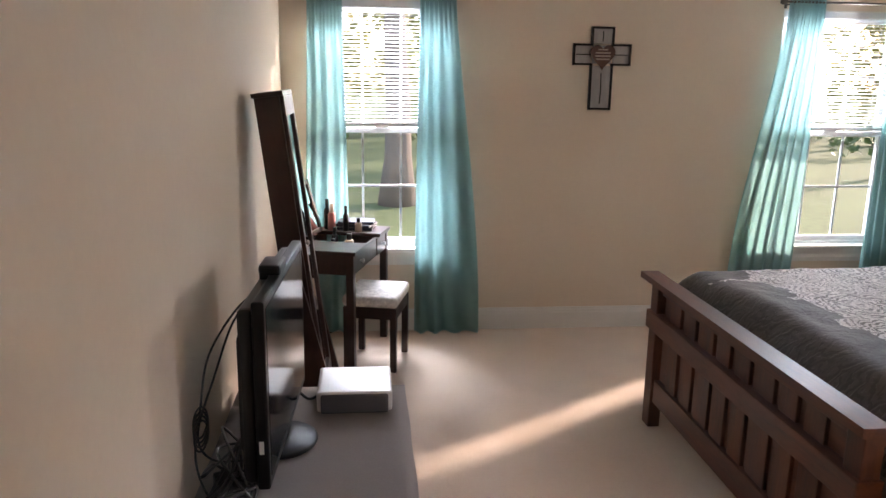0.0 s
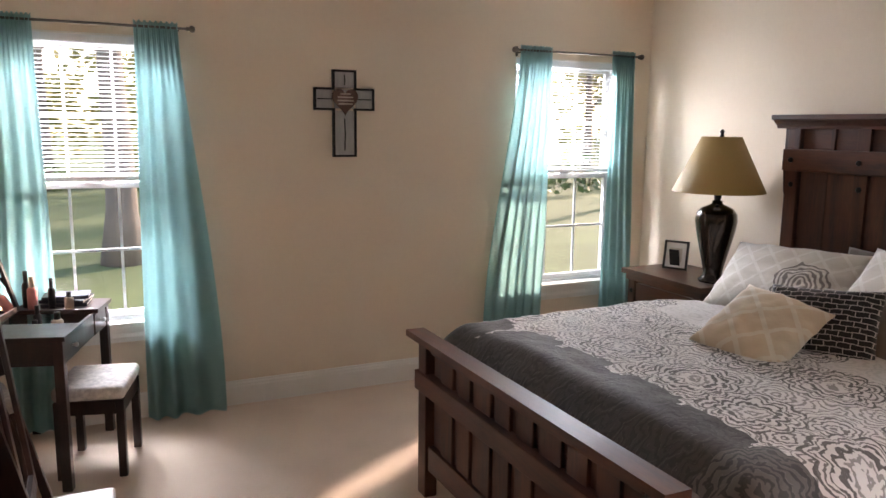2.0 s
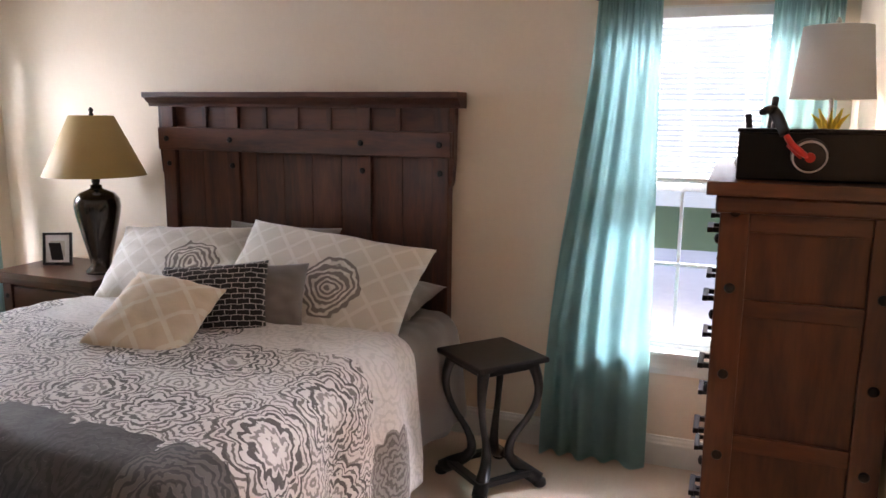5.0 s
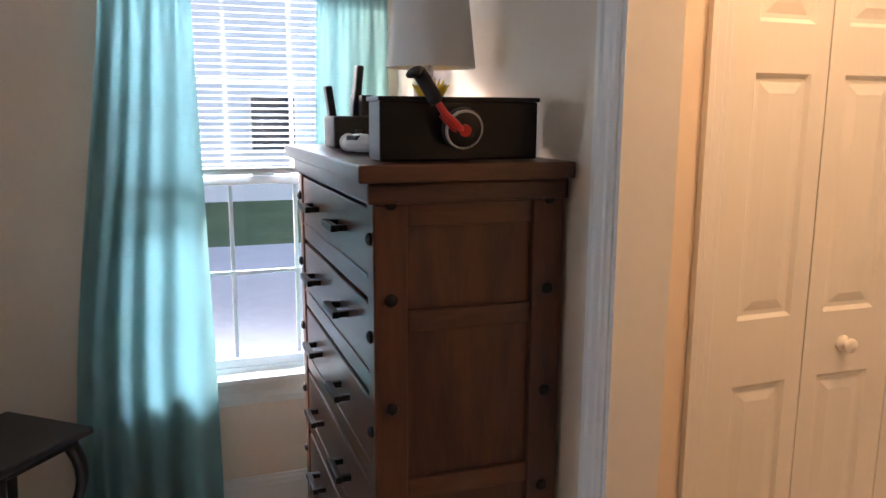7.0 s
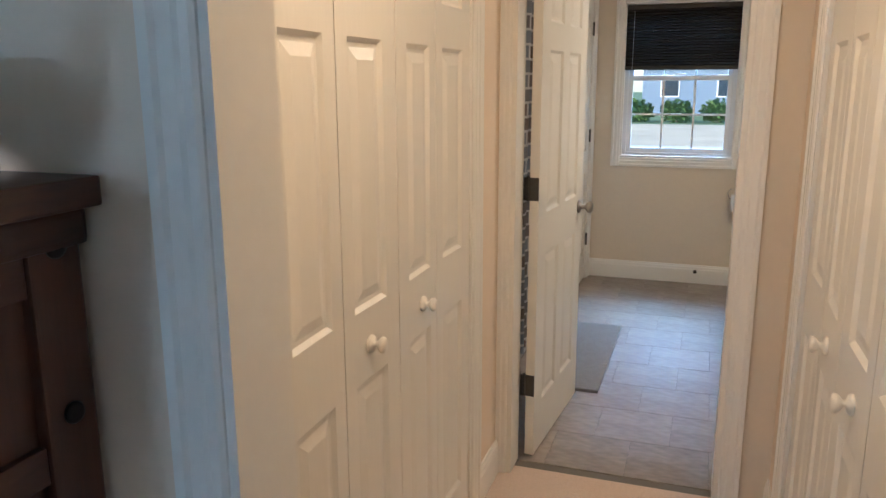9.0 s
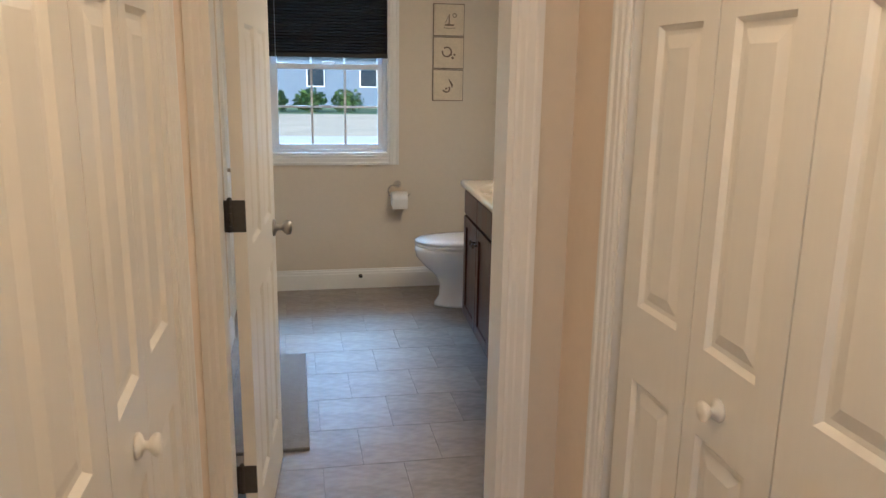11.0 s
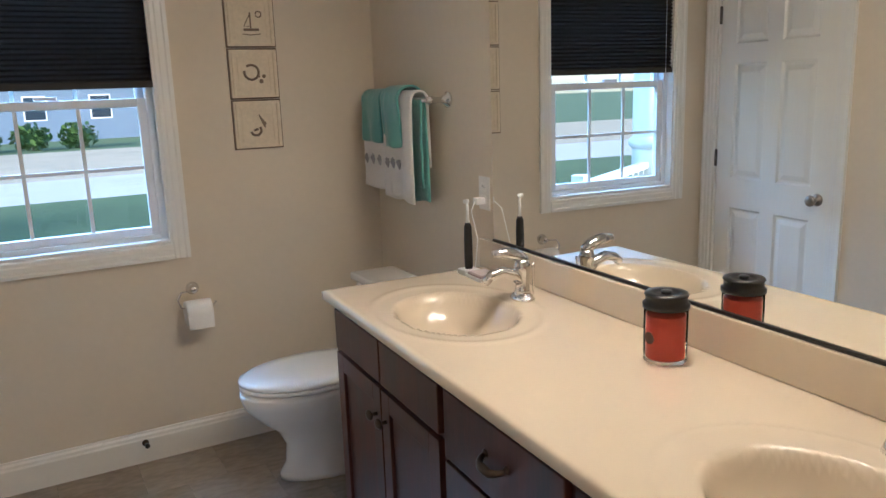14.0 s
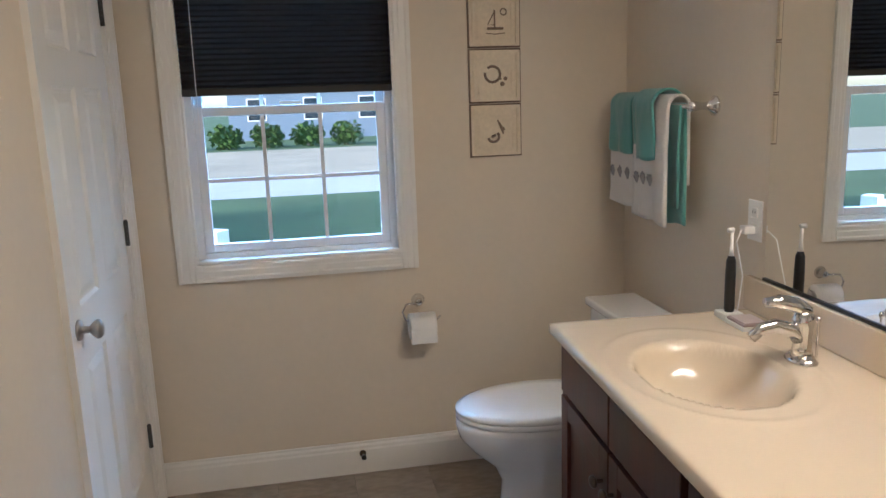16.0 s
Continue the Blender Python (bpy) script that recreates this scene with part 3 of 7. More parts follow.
def six_panel(name, m, w, h, label, knob_x, hinge_side, knob_mat=NICKEL, sides=(0, 1), gap=False):
    d = thing(name, label, "door", m, kind="structure")
    a, c = 0.105, 0.09
    pw = (w - 2 * a - c) / 2
    cols = ((a, a + pw), (a + pw + c, w - a))
    panels = [(x0, x1, z0, z1) for x0, x1 in cols for z0, z1 in ((0.20, 0.80), (0.96, 1.56), (1.66, 1.90))]
    part("leaf", panel_slab(bmesh.new(), w, h, panels, 0.035), DOORP, d)
    for s in sides:
        mm = Matrix.Translation((knob_x, 0.035 * s, 0.905)) @ pose(0, 0, 0, 90 if s == 0 else -90, 0, 0)
        knob(mm, knob_mat, 0.027, d, "brushed nickel knob", 0.06)
    hx = 0 if hinge_side == 0 else w
    side = 1 if hinge_side == 0 else -1
    by = 0.042 if gap else -0.007
    for z in (0.29, 1.06, 1.81):
        hb = bmesh.new()
        for k in range(5):
            tube(hb, [(hx, by, z - 0.043 + 0.0174 * k), (hx, by, z - 0.0265 + 0.0174 * k)], 0.0075, 10)
        lathe(hb, [(0.006, 0.043), (0.007, 0.046), (0.003, 0.05)], 10, Matrix.Translation((hx, by, z)))
        box(hb, hx - 0.003, hx + 0.001, 0.001, 0.036, z - 0.043, z + 0.043, 0.0015)
        if gap:
            box(hb, hx - 0.004, hx - 0.001, 0.036, 0.058, z - 0.043, z + 0.043, 0.001)
        part("hinge", hb, HINGE, d, "dark steel hinge")
    return d


# the bathroom door stands open into the room, hung on the east jamb
six_panel("door_3", pose(-1.373, -6.452, 0.012, 0, 0, -94.6), 0.675, 2.02, "white six-panel bathroom door standing wide open", 0.615, 0, gap=True)
# a closed closet door in the bathroom's east wall
six_panel("door_4", pose(-1.122, -9.352, 0.012, 0, 0, 90) @ Matrix.Diagonal((1, -1, 1, 1)), 0.727, 2.0, "white six-panel closet door, closed", 0.667, 0, sides=(0,))


# ---- bed ----
def prism(bm, profile, axis, a0, a1):
    """A profile of (p, z) run along an axis from a0 to a1."""
    def P(p, z, a):
        return (p, a, z) if axis == "y" else (a, p, z)
    v0 = [bm.verts.new(P(p, z, a0)) for p, z in profile]
    v1 = [bm.verts.new(P(p, z, a1)) for p, z in profile]
    n = len(profile)
    for k in range(n):
        bm.faces.new((v0[k], v0[(k + 1) % n], v1[(k + 1) % n], v1[k]))
    bm.faces.new(list(reversed(v0)))
    bm.faces.new(v1)
    bmesh.ops.recalc_face_normals(bm, faces=bm.faces)
    return bm


HY0, HY1 = -1.163, -2.868        # the headboard cornice's ends
FY0, FY1 = -1.29, -2.848         # the footboard cornice's ends
FX = -2.245                      # the footboard's outer face
bed = thing("bed", "dark brown mission-style wooden bed with tall headboard", "bed")
# headboard: posts, planks, rails, battens, brackets and cornice, its back against the wall
hz = 1.61
for y in (HY0 - 0.06, HY1 + 0.06 + 0.075):
    part("headboard_post", abox(-0.085, -0.022, y - 0.075, y, 0.0, hz - 0.07, 0.004), BEDWOODV, bed)
yy0, yy1 = HY0 - 0.136, HY1 + 0.136
n = 9
for k in range(n):
    a, b = yy0 + (yy1 - yy0) * k / n, yy0 + (yy1 - yy0) * (k + 1) / n
    part("headboard_plank", abox(-0.058, -0.03, a - 0.0015, b + 0.0015, 0.35, hz - 0.19, 0.002), BEDWOODV, bed)
part("headboard_panel", abox(-0.056, -0.03, yy0, yy1, hz - 0.19, hz - 0.07), BEDWOOD, bed)
part("headboard_rail", abox(-0.098, -0.03, HY0 - 0.045, HY1 + 0.045, hz - 0.29, hz - 0.175, 0.006), BEDWOOD, bed)
part("headboard_rail", abox(-0.078, -0.03, yy0, yy1, 0.30, 0.42, 0.004), BEDWOOD, bed)
for f in (0.245, 0.755):
    y = yy0 + (yy1 - yy0) * f
    part("headboard_batten", abox(-0.075, -0.05, y - 0.035, y + 0.035, 0.35, hz - 0.07, 0.003), BEDWOODV, bed)
for k in range(1, 8):
    y = yy0 + (yy1 - yy0) * k / 8
    part("headboard_batten", abox(-0.067, -0.05, y - 0.012, y + 0.012, hz - 0.18, hz - 0.07, 0.002), BEDWOODV, bed)
part("headboard_cornice", prism(bmesh.new(), [(-0.02, hz - 0.07), (-0.10, hz - 0.07), (-0.105, hz - 0.055), (-0.125, hz - 0.04), (-0.135, hz - 0.028), (-0.15, hz - 0.024), (-0.15, hz), (-0.02, hz)], "y", HY0, HY1), BEDWOOD, bed)
for y, s in ((HY0 - 0.058, 1), (HY1 + 0.058, -1)):
    bm = prism(bmesh.new(), [(y - 0.002 * s, hz - 0.43), (y + 0.012 * s, hz - 0.40), (y + 0.02 * s, hz - 0.30), (y + 0.022 * s, hz - 0.07), (y - 0.002 * s, hz - 0.07)], "x", -0.075, -0.03)
    part("headboard_bracket", bm, BEDWOODV, bed)
for y in (HY0 - 0.10, HY1 + 0.10, HY0 - 0.49, HY1 + 0.49):
    for z in (hz - 0.232, hz - 0.36):
        part("peg", lathe(bmesh.new(), [(0.014, 0), (0.014, 0.006), (0.009, 0.011)], 12, Matrix.Translation((-0.098 if z > hz - 0.3 else -0.082, y, z)) @ pose(0, 0, 0, 0, -90, 0)), IRON, bed)
# footboard
fz = 0.70
for y in (FY0 - 0.04, FY1 + 0.04 + 0.075):
    part("footboard_post", abox(FX, FX + 0.055, y - 0.075, y, 0.0, fz - 0.05, 0.004), BEDWOODV, bed)
fy0, fy1 = FY0 - 0.135, FY1 + 0.135
part("footboard_panel", abox(FX + 0.03, FX + 0.05, fy0, fy1, 0.16, fz - 0.05), BEDWOOD, bed)
part("footboard_rail", abox(FX - 0.014, FX + 0.062, FY0 - 0.03, FY1 + 0.03, fz - 0.245, fz - 0.165, 0.005), BEDWOOD, bed)
part("footboard_rail", abox(FX + 0.004, FX + 0.062, fy0, fy1, 0.13, 0.235, 0.004), BEDWOOD, bed)
part("footboard_rail", abox(FX + 0.012, FX + 0.06, fy0, fy1, fz - 0.075, fz - 0.045, 0.003), BEDWOOD, bed)
n = 9
for k in range(1, n):
    y = fy0 + (fy1 - fy0) * k / n
    wide = 0.062 if k % 3 == 0 else 0.05
    part("footboard_batten", abox(FX + 0.016, FX + 0.035, y - wide, y + wide, 0.235, fz - 0.245, 0.003), BEDWOODV, bed)
    part("footboard_batten", abox(FX + 0.016, FX + 0.035, y - wide, y + wide, fz - 0.165, fz - 0.075, 0.003), BEDWOODV, bed)
part("footboard_cornice", prism(bmesh.new(), [(FX + 0.036, fz - 0.05), (FX + 0.005, fz - 0.05), (FX - 0.03, fz - 0.03), (FX - 0.04, fz - 0.026), (FX - 0.04, fz), (FX + 0.04, fz), (FX + 0.04, fz - 0.026), (FX + 0.036, fz - 0.03)], "y", FY0, FY1), BEDWOOD, bed)
for y, s in ((FY0 - 0.048, 1), (FY1 + 0.048, -1)):
    bm = prism(bmesh.new(), [(y - 0.002 * s, fz - 0.45), (y + 0.008 * s, fz - 0.44), (y + 0.016 * s, fz - 0.26), (y + 0.016 * s, fz - 0.245), (y - 0.002 * s, fz - 0.245)], "x", FX + 0.01, FX + 0.06)
    part("footboard_bracket", bm, BEDWOODV, bed)
for ya, yb in ((-1.315, -1.365), (-2.725, -2.80)):
    bm = bmesh.new()
    v = []
    for x, y in ((-0.08, ya), (FX + 0.06, yb)):
        v.append([bm.verts.new((x, y + dy, z)) for dy, z in ((-0.012, 0.22), (0.012, 0.22), (0.012, 0.40), (-0.012, 0.40))])
    for k in range(4):
        bm.faces.new((v[0][k], v[0][(k + 1) % 4], v[1][(k + 1) % 4], v[1][k]))
    bm.faces.new(v[0])
    bm.faces.new(list(reversed(v[1])))
    bmesh.ops.recalc_face_normals(bm, faces=bm.faces)
    part("side_rail", bm, BEDWOOD, bed)


def quad_slab(bm, corners, z0, z1, bevel, seg=4):
    """A soft block on four plan corners."""
    b2 = bmesh.new()
    lo = [b2.verts.new((x, y, z0)) for x, y in corners]
    hi = [b2.verts.new((x, y, z1)) for x, y in corners]
    b2.faces.new(list(reversed(lo)))
    b2.faces.new(hi)
    for k in range(4):
        b2.faces.new((lo[k], lo[(k + 1) % 4], hi[(k + 1) % 4], hi[k]))
    bmesh.ops.recalc_face_normals(b2, faces=b2.faces)
    bmesh.ops.bevel(b2, geom=list(b2.edges), offset=bevel, segments=seg, affect="EDGES", profile=0.5)
    merge(bm, b2)
    return bm


SHEET = mat("taupe grey sheet", (0.22, 0.195, 0.18), 0.8, vary=0.08, fine=200, bump=0.2, bump_scale=25, sheen=0.3)
PL = [(-0.09, -1.27), (-0.09, -2.76), (-2.12, -2.81), (-2.12, -1.34)]   # mattress plan
mt = tagged(part("mattress", quad_slab(bmesh.new(), PL, 0.40, 0.63, 0.05), SHEET, smooth=True), "queen mattress in a taupe sheet on the bed", "mattress")
bx = tagged(part("box_spring", quad_slab(bmesh.new(), [(-0.10, -1.33), (-0.10, -2.71), (-2.11, -2.77), (-2.11, -1.39)], 0.24, 0.398, 0.02), SHEET, smooth=True), "grey box spring under the mattress", "box spring")
for p in ((-0.4, -1.4), (-0.4, -2.5), (-1.8, -1.55), (-1.8, -2.7), (-1.1, -2.0)):
    part("slat_support", abox(p[0] - 0.03, p[0] + 0.03, p[1] - 0.03, p[1] + 0.03, 0, 0.241), BEDWOODV, bed)


# ---- bedding ----
def medallion_cloth(name):
    """Quilted cloth: white at the head, scalloped medallions of ruffled rings across the middle, charcoal ones along the foot."""
    m = bpy.data.materials.new(name)
    m.use_nodes = True
    nt = m.node_tree
    N, L = nt.nodes.new, nt.links.new
    b = nt.nodes["Principled BSDF"]
    b.inputs["Roughness"].default_value, b.inputs["Sheen Weight"].default_value = 0.75, 0.15
    tc = N("ShaderNodeTexCoord")

    def math_(op, x, y=None, z=None):
        n = N("ShaderNodeMath")
        n.operation = op
        for k, v in enumerate((x, y, z)):
            if v is None:
                continue
            if isinstance(v, (int, float)):
                n.inputs[k].default_value = v
            else:
                L(v, n.inputs[k])
        return n.outputs[0]

    def noise_(scale, detail):
        n = N("ShaderNodeTexNoise")
        n.inputs["Scale"].default_value, n.inputs["Detail"].default_value = scale, detail
        L(tc.outputs["UV"], n.inputs["Vector"])
        return n

    def mixc(fac, a, c):
        x = N("ShaderNodeMix")
        x.data_type = "RGBA"
        for sock, val in ((x.inputs[6], a), (x.inputs[7], c)):
            if isinstance(val, tuple):
                sock.default_value = val
            else:
                L(val, sock)
        L(fac, x.inputs[0])
        return x.outputs[2]

    def step(src, lo, hi):
        x = N("ShaderNodeMapRange")
        x.inputs["From Min"].default_value, x.inputs["From Max"].default_value = lo, hi
        L(src, x.inputs["Value"])
        return x.outputs["Result"]

    warp = N("ShaderNodeVectorMath")
    warp.operation = "MULTIPLY_ADD"
    warp.inputs[1].default_value = (0.022, 0.022, 0)
    L(noise_(24.0, 3).outputs["Color"], warp.inputs[0])
    L(tc.outputs["UV"], warp.inputs[2])

    def medallions(scale, rand, lobes, shift):
        """Distance from the nearest centre with a scalloped outline, and the centre's own random numbers."""
        big = N("ShaderNodeVectorMath")
        big.operation = "MULTIPLY_ADD"
        big.inputs[1].default_value = (scale, scale, 0)
        big.inputs[2].default_value = (shift, shift * 0.7, 0)
        L(warp.outputs["Vector"], big.inputs[0])
        vo = N("ShaderNodeTexVoronoi")
        vo.voronoi_dimensions = "2D"
        vo.inputs["Scale"].default_value, vo.inputs["Randomness"].default_value = 1.0, rand
        L(big.outputs["Vector"], vo.inputs["Vector"])
        loc = N("ShaderNodeVectorMath")
        loc.operation = "SUBTRACT"
        L(big.outputs["Vector"], loc.inputs[0])
        L(vo.outputs["Position"], loc.inputs[1])
        sp = N("ShaderNodeSeparateXYZ")
        L(loc.outputs["Vector"], sp.inputs[0])
        ang = math_("ARCTAN2", sp.outputs["Y"], sp.outputs["X"])
        lobe = math_("ABSOLUTE", math_("SINE", math_("MULTIPLY", ang, lobes / 2)))
        rad = math_("DIVIDE", vo.outputs["Distance"], math_("MULTIPLY_ADD", lobe, 0.17, 0.89))
        rnd = N("ShaderNodeSeparateColor")
        L(vo.outputs["Color"], rnd.inputs[0])
        centre = N("ShaderNodeSeparateXYZ")
        L(vo.outputs["Position"], centre.inputs[0])
        return rad, rnd, math_("DIVIDE", math_("SUBTRACT", centre.outputs["X"], shift), scale)

    white, ink, mid = (0.68, 0.64, 0.605, 1), (0.085, 0.074, 0.066, 1), (0.26, 0.235, 0.215, 1)
    lace = (0.15, 0.133, 0.12, 1)
    coal, coal2 = (0.062, 0.055, 0.050, 1), (0.040, 0.035, 0.032, 1)
    ruff = math_("MULTIPLY", noise_(58.0, 3).outputs["Fac"], 0.20)

    def rings(rad, count, fat):
        ph = math_("SINE", math_("MULTIPLY", math_("ADD", rad, ruff), 6.283 * count))
        return step(ph, fat, fat + 0.15)

    r1, c1, f1 = medallions(11.5, 0.55, 9, 3.0)
    r2, c2, f2 = medallions(6.3, 0.35, 11, 7.35)
    sepuv = N("ShaderNodeSeparateXYZ")
    L(warp.outputs["Vector"], sepuv.inputs[0])
    along = sepuv.outputs["X"]
    # small rosettes fill the ground between the large ones
    fine = mixc(rings(r1, 7.5, 0.2), white, mid)
    small = mixc(rings(r1, 8.5, 0.2), white, lace)
    small = mixc(step(r1, 0.46, 0.47), small, fine)
    ground = mixc(step(c1.outputs["Red"], 0.45, 0.46), fine, small)
    # large medallion: pale heart, dark ruffled bands, a dark scalloped edge
    pale = mixc(rings(r2, 9.0, 0.35), white, mid)
    bands = mixc(rings(r2, 10.0, 0.0), white, ink)
    thin = mixc(rings(r2, 13.0, 0.2), white, lace)
    big = mixc(step(r2, 0.17, 0.18), pale, bands)
    big = mixc(step(r2, 0.33, 0.335), big, thin)
    big = mixc(step(r2, 0.435, 0.44), big, ink)
    soft = mixc(rings(r2, 12.0, 0.1), mid, (0.115, 0.10, 0.088, 1))
    which = mixc(step(c2.outputs["Green"], 0.80, 0.81), big, soft)
    show = math_("MULTIPLY", math_("LESS_THAN", r2, 0.465), math_("GREATER_THAN", c2.outputs["Red"], 0.12))
    middle = mixc(show, ground, which)
    # towards the head the ground turns plain white
    edge = math_("MULTIPLY_ADD", c1.outputs["Blue"], 0.05, f1)
    plainw = mixc(rings(r1, 5.5, 0.3), white, (0.58, 0.545, 0.51, 1))
    inhead = math_("MULTIPLY", math_("LESS_THAN", edge, 0.50), math_("SUBTRACT", 1.0, math_("MULTIPLY", show, math_("GREATER_THAN", f2, 0.44))))
    upper = mixc(inhead, middle, plainw)
    # along the foot charcoal medallions overlap into one band
    dark = mixc(rings(r2, 12.0, 0.2), coal, coal2)
    onband = math_("MAXIMUM", math_("MULTIPLY", math_("LESS_THAN", r2, 0.60), math_("GREATER_THAN", f2, 0.83)), math_("GREATER_THAN", along, 0.945))
    taupe = mixc(rings(r2, 12.0, 0.1), (0.115, 0.10, 0.088, 1), coal2)
    band = mixc(math_("GREATER_THAN", c2.outputs["Blue"], 0.62), dark, taupe)
    L(mixc(onband, upper, band), b.inputs["Base Color"])
    hs = math_("ADD", noise_(14.0, 5).outputs["Fac"], math_("ADD", math_("MULTIPLY", rings(r2, 8.0, 0.0), 0.5), math_("MULTIPLY", noise_(90.0, 3).outputs["Fac"], 0.4)))
    bu = N("ShaderNodeBump")
    bu.inputs["Strength"].default_value, bu.inputs["Distance"].default_value = 0.5, 0.01
    L(hs, bu.inputs["Height"])
    L(bu.outputs["Normal"], b.inputs["Normal"])
    return m


QUILT = medallion_cloth("medallion quilted cloth")


def comforter(u0=0.71, u1=2.13, over=0.60, ztop=0.672, thick=-0.03):
    bm = bmesh.new()
    uvl = bm.loops.layers.uv.new("UVMap")
    nu, nv = 90, 110
    grid = []
    for i in range(nu + 1):
        u = u0 + (u1 - u0) * i / nu
        f = (u - 0.09) / 2.08
        ya, yb = -1.255 - 0.08 * f, -2.775 - 0.05 * f
        w = ya - yb
        row = []
        for j in range(nv + 1):
            s = -over + (w + 2 * over) * j / nv
            drop = max(0, -s, s - w)
            r = 0.085
            if drop > 0:
                side = 1 if s < 0 else -1
                ang = min(drop / r, math.pi / 2)
                out = r * math.sin(ang)
                dz = r * (1 - math.cos(ang)) + max(0, drop - r * math.pi / 2)
                bulge = 0.022 * math.sin(u * 9.0 + side) * min(1, drop / 0.3) + 0.012 * math.sin(u * 23 + 2 * side) * min(1, drop / 0.3)
                y = (ya if side == 1 else yb) + side * (out + bulge + 0.05 * min(1, drop / 0.5))
                z = ztop - dz
            else:
                y, z = ya - s, ztop
            edge = min(1, max(0, min(s, w - s)) / 0.25)
            z += 0.018 * edge * math.sin(math.pi * max(0, min(1, s / w)))
            z += 0.010 * noise.noise((u * 5, s * 5, 1.0)) + 0.006 * noise.noise((u * 14, s * 14, 4.0))
            tail = max(0, (u - (u1 - 0.16)) / 0.16)
            z -= 0.16 * tail * tail * (1 if drop == 0 else 0.6)
            headlift = max(0, (u0 + 0.2 - u) / 0.2)
            z -= 0.02 * headlift
            z = max(z, 0.02)
            row.append((bm.verts.new((-u, y, z)), (f, s * 0.5)))
        grid.append(row)
    for i in range(nu):
        for j in range(nv):
            q = (grid[i][j], grid[i + 1][j], grid[i + 1][j + 1], grid[i][j + 1])
            fc = bm.faces.new([v for v, _ in q])
            for lp, (_, uv) in zip(fc.loops, q):
                lp[uvl].uv = uv
    bmesh.ops.recalc_face_normals(bm, faces=bm.faces)
    bmesh.ops.solidify(bm, geom=list(bm.faces), thickness=thick)
    return bm


tagged(part("bed_sheet", comforter(0.14, 1.0, 0.52, 0.642, -0.004), SHEET, smooth=True), "taupe grey flat sheet hanging down the bed's side", "bed sheet")
cf = tagged(part("comforter", comforter(), QUILT, smooth=True), "white and charcoal medallion-patterned quilted comforter on the bed", "comforter")
HEM = mat("white quilted hem", (0.66, 0.62, 0.58), 0.8, vary=0.06, fine=150, bump=0.3, bump_scale=60)
hem = [(-0.712, -1.28 - 1.49 * k / 40, 0.668 + 0.016 * math.sin(math.pi * k / 40) + 0.005 * noise.noise((k * 0.4, 2.0, 0.0))) for k in range(41)]
part("turned_hem", tube(bmesh.new(), hem, 0.014, 10), HEM, cf, "white turned hem", smooth=True)


def pillow_mesh(w, h, t, seed, puff=0.5, droop=0.0):
    """A stuffed cushion, local x across, z up, y thick, corners drawn out; UV in metres."""
    bm = bmesh.new()
    uvl = bm.loops.layers.uv.new("UVMap")
    n = 26
    sheets = []
    for s in (1, -1):
        g = []
        for i in range(n + 1):
            row = []
            for j in range(n + 1):
                a, c = 2 * i / n - 1, 2 * j / n - 1
                k = max(0, (1 - a ** 2) * (1 - c ** 2)) ** puff
                pin = 1 - 0.07 * (1 - abs(a)) * 0 - 0.06 * (1 - a * a) * abs(c) ** 3
                pin2 = 1 - 0.06 * (1 - c * c) * abs(a) ** 3
                x, z = a * w / 2 * pin2, c * h / 2 * pin
                y = s * t / 2 * k * (1 + 0.12 * noise.noise((a * 2 + seed, c * 2, s)))
                y += droop * (a * a) * 0.2 + 0.010 * noise.noise((a * 4, c * 4, seed))
                row.append((bm.verts.new((x, y, z)), (x + seed * 0.37, z + seed * 0.21)))
            g.append(row)
        sheets.append(g)
    for g, s in zip(sheets, (1, -1)):
        for i in range(n):
            for j in range(n):
                q = [g[i][j], g[i + 1][j], g[i + 1][j + 1], g[i][j + 1]]
                if s == 1:
                    q.reverse()
                fc = bm.faces.new([v for v, _ in q])
                for lp, (_, uv) in zip(fc.loops, q):
                    lp[uvl].uv = uv
    bmesh.ops.remove_doubles(bm, verts=bm.verts, dist=1e-4)
    return bm


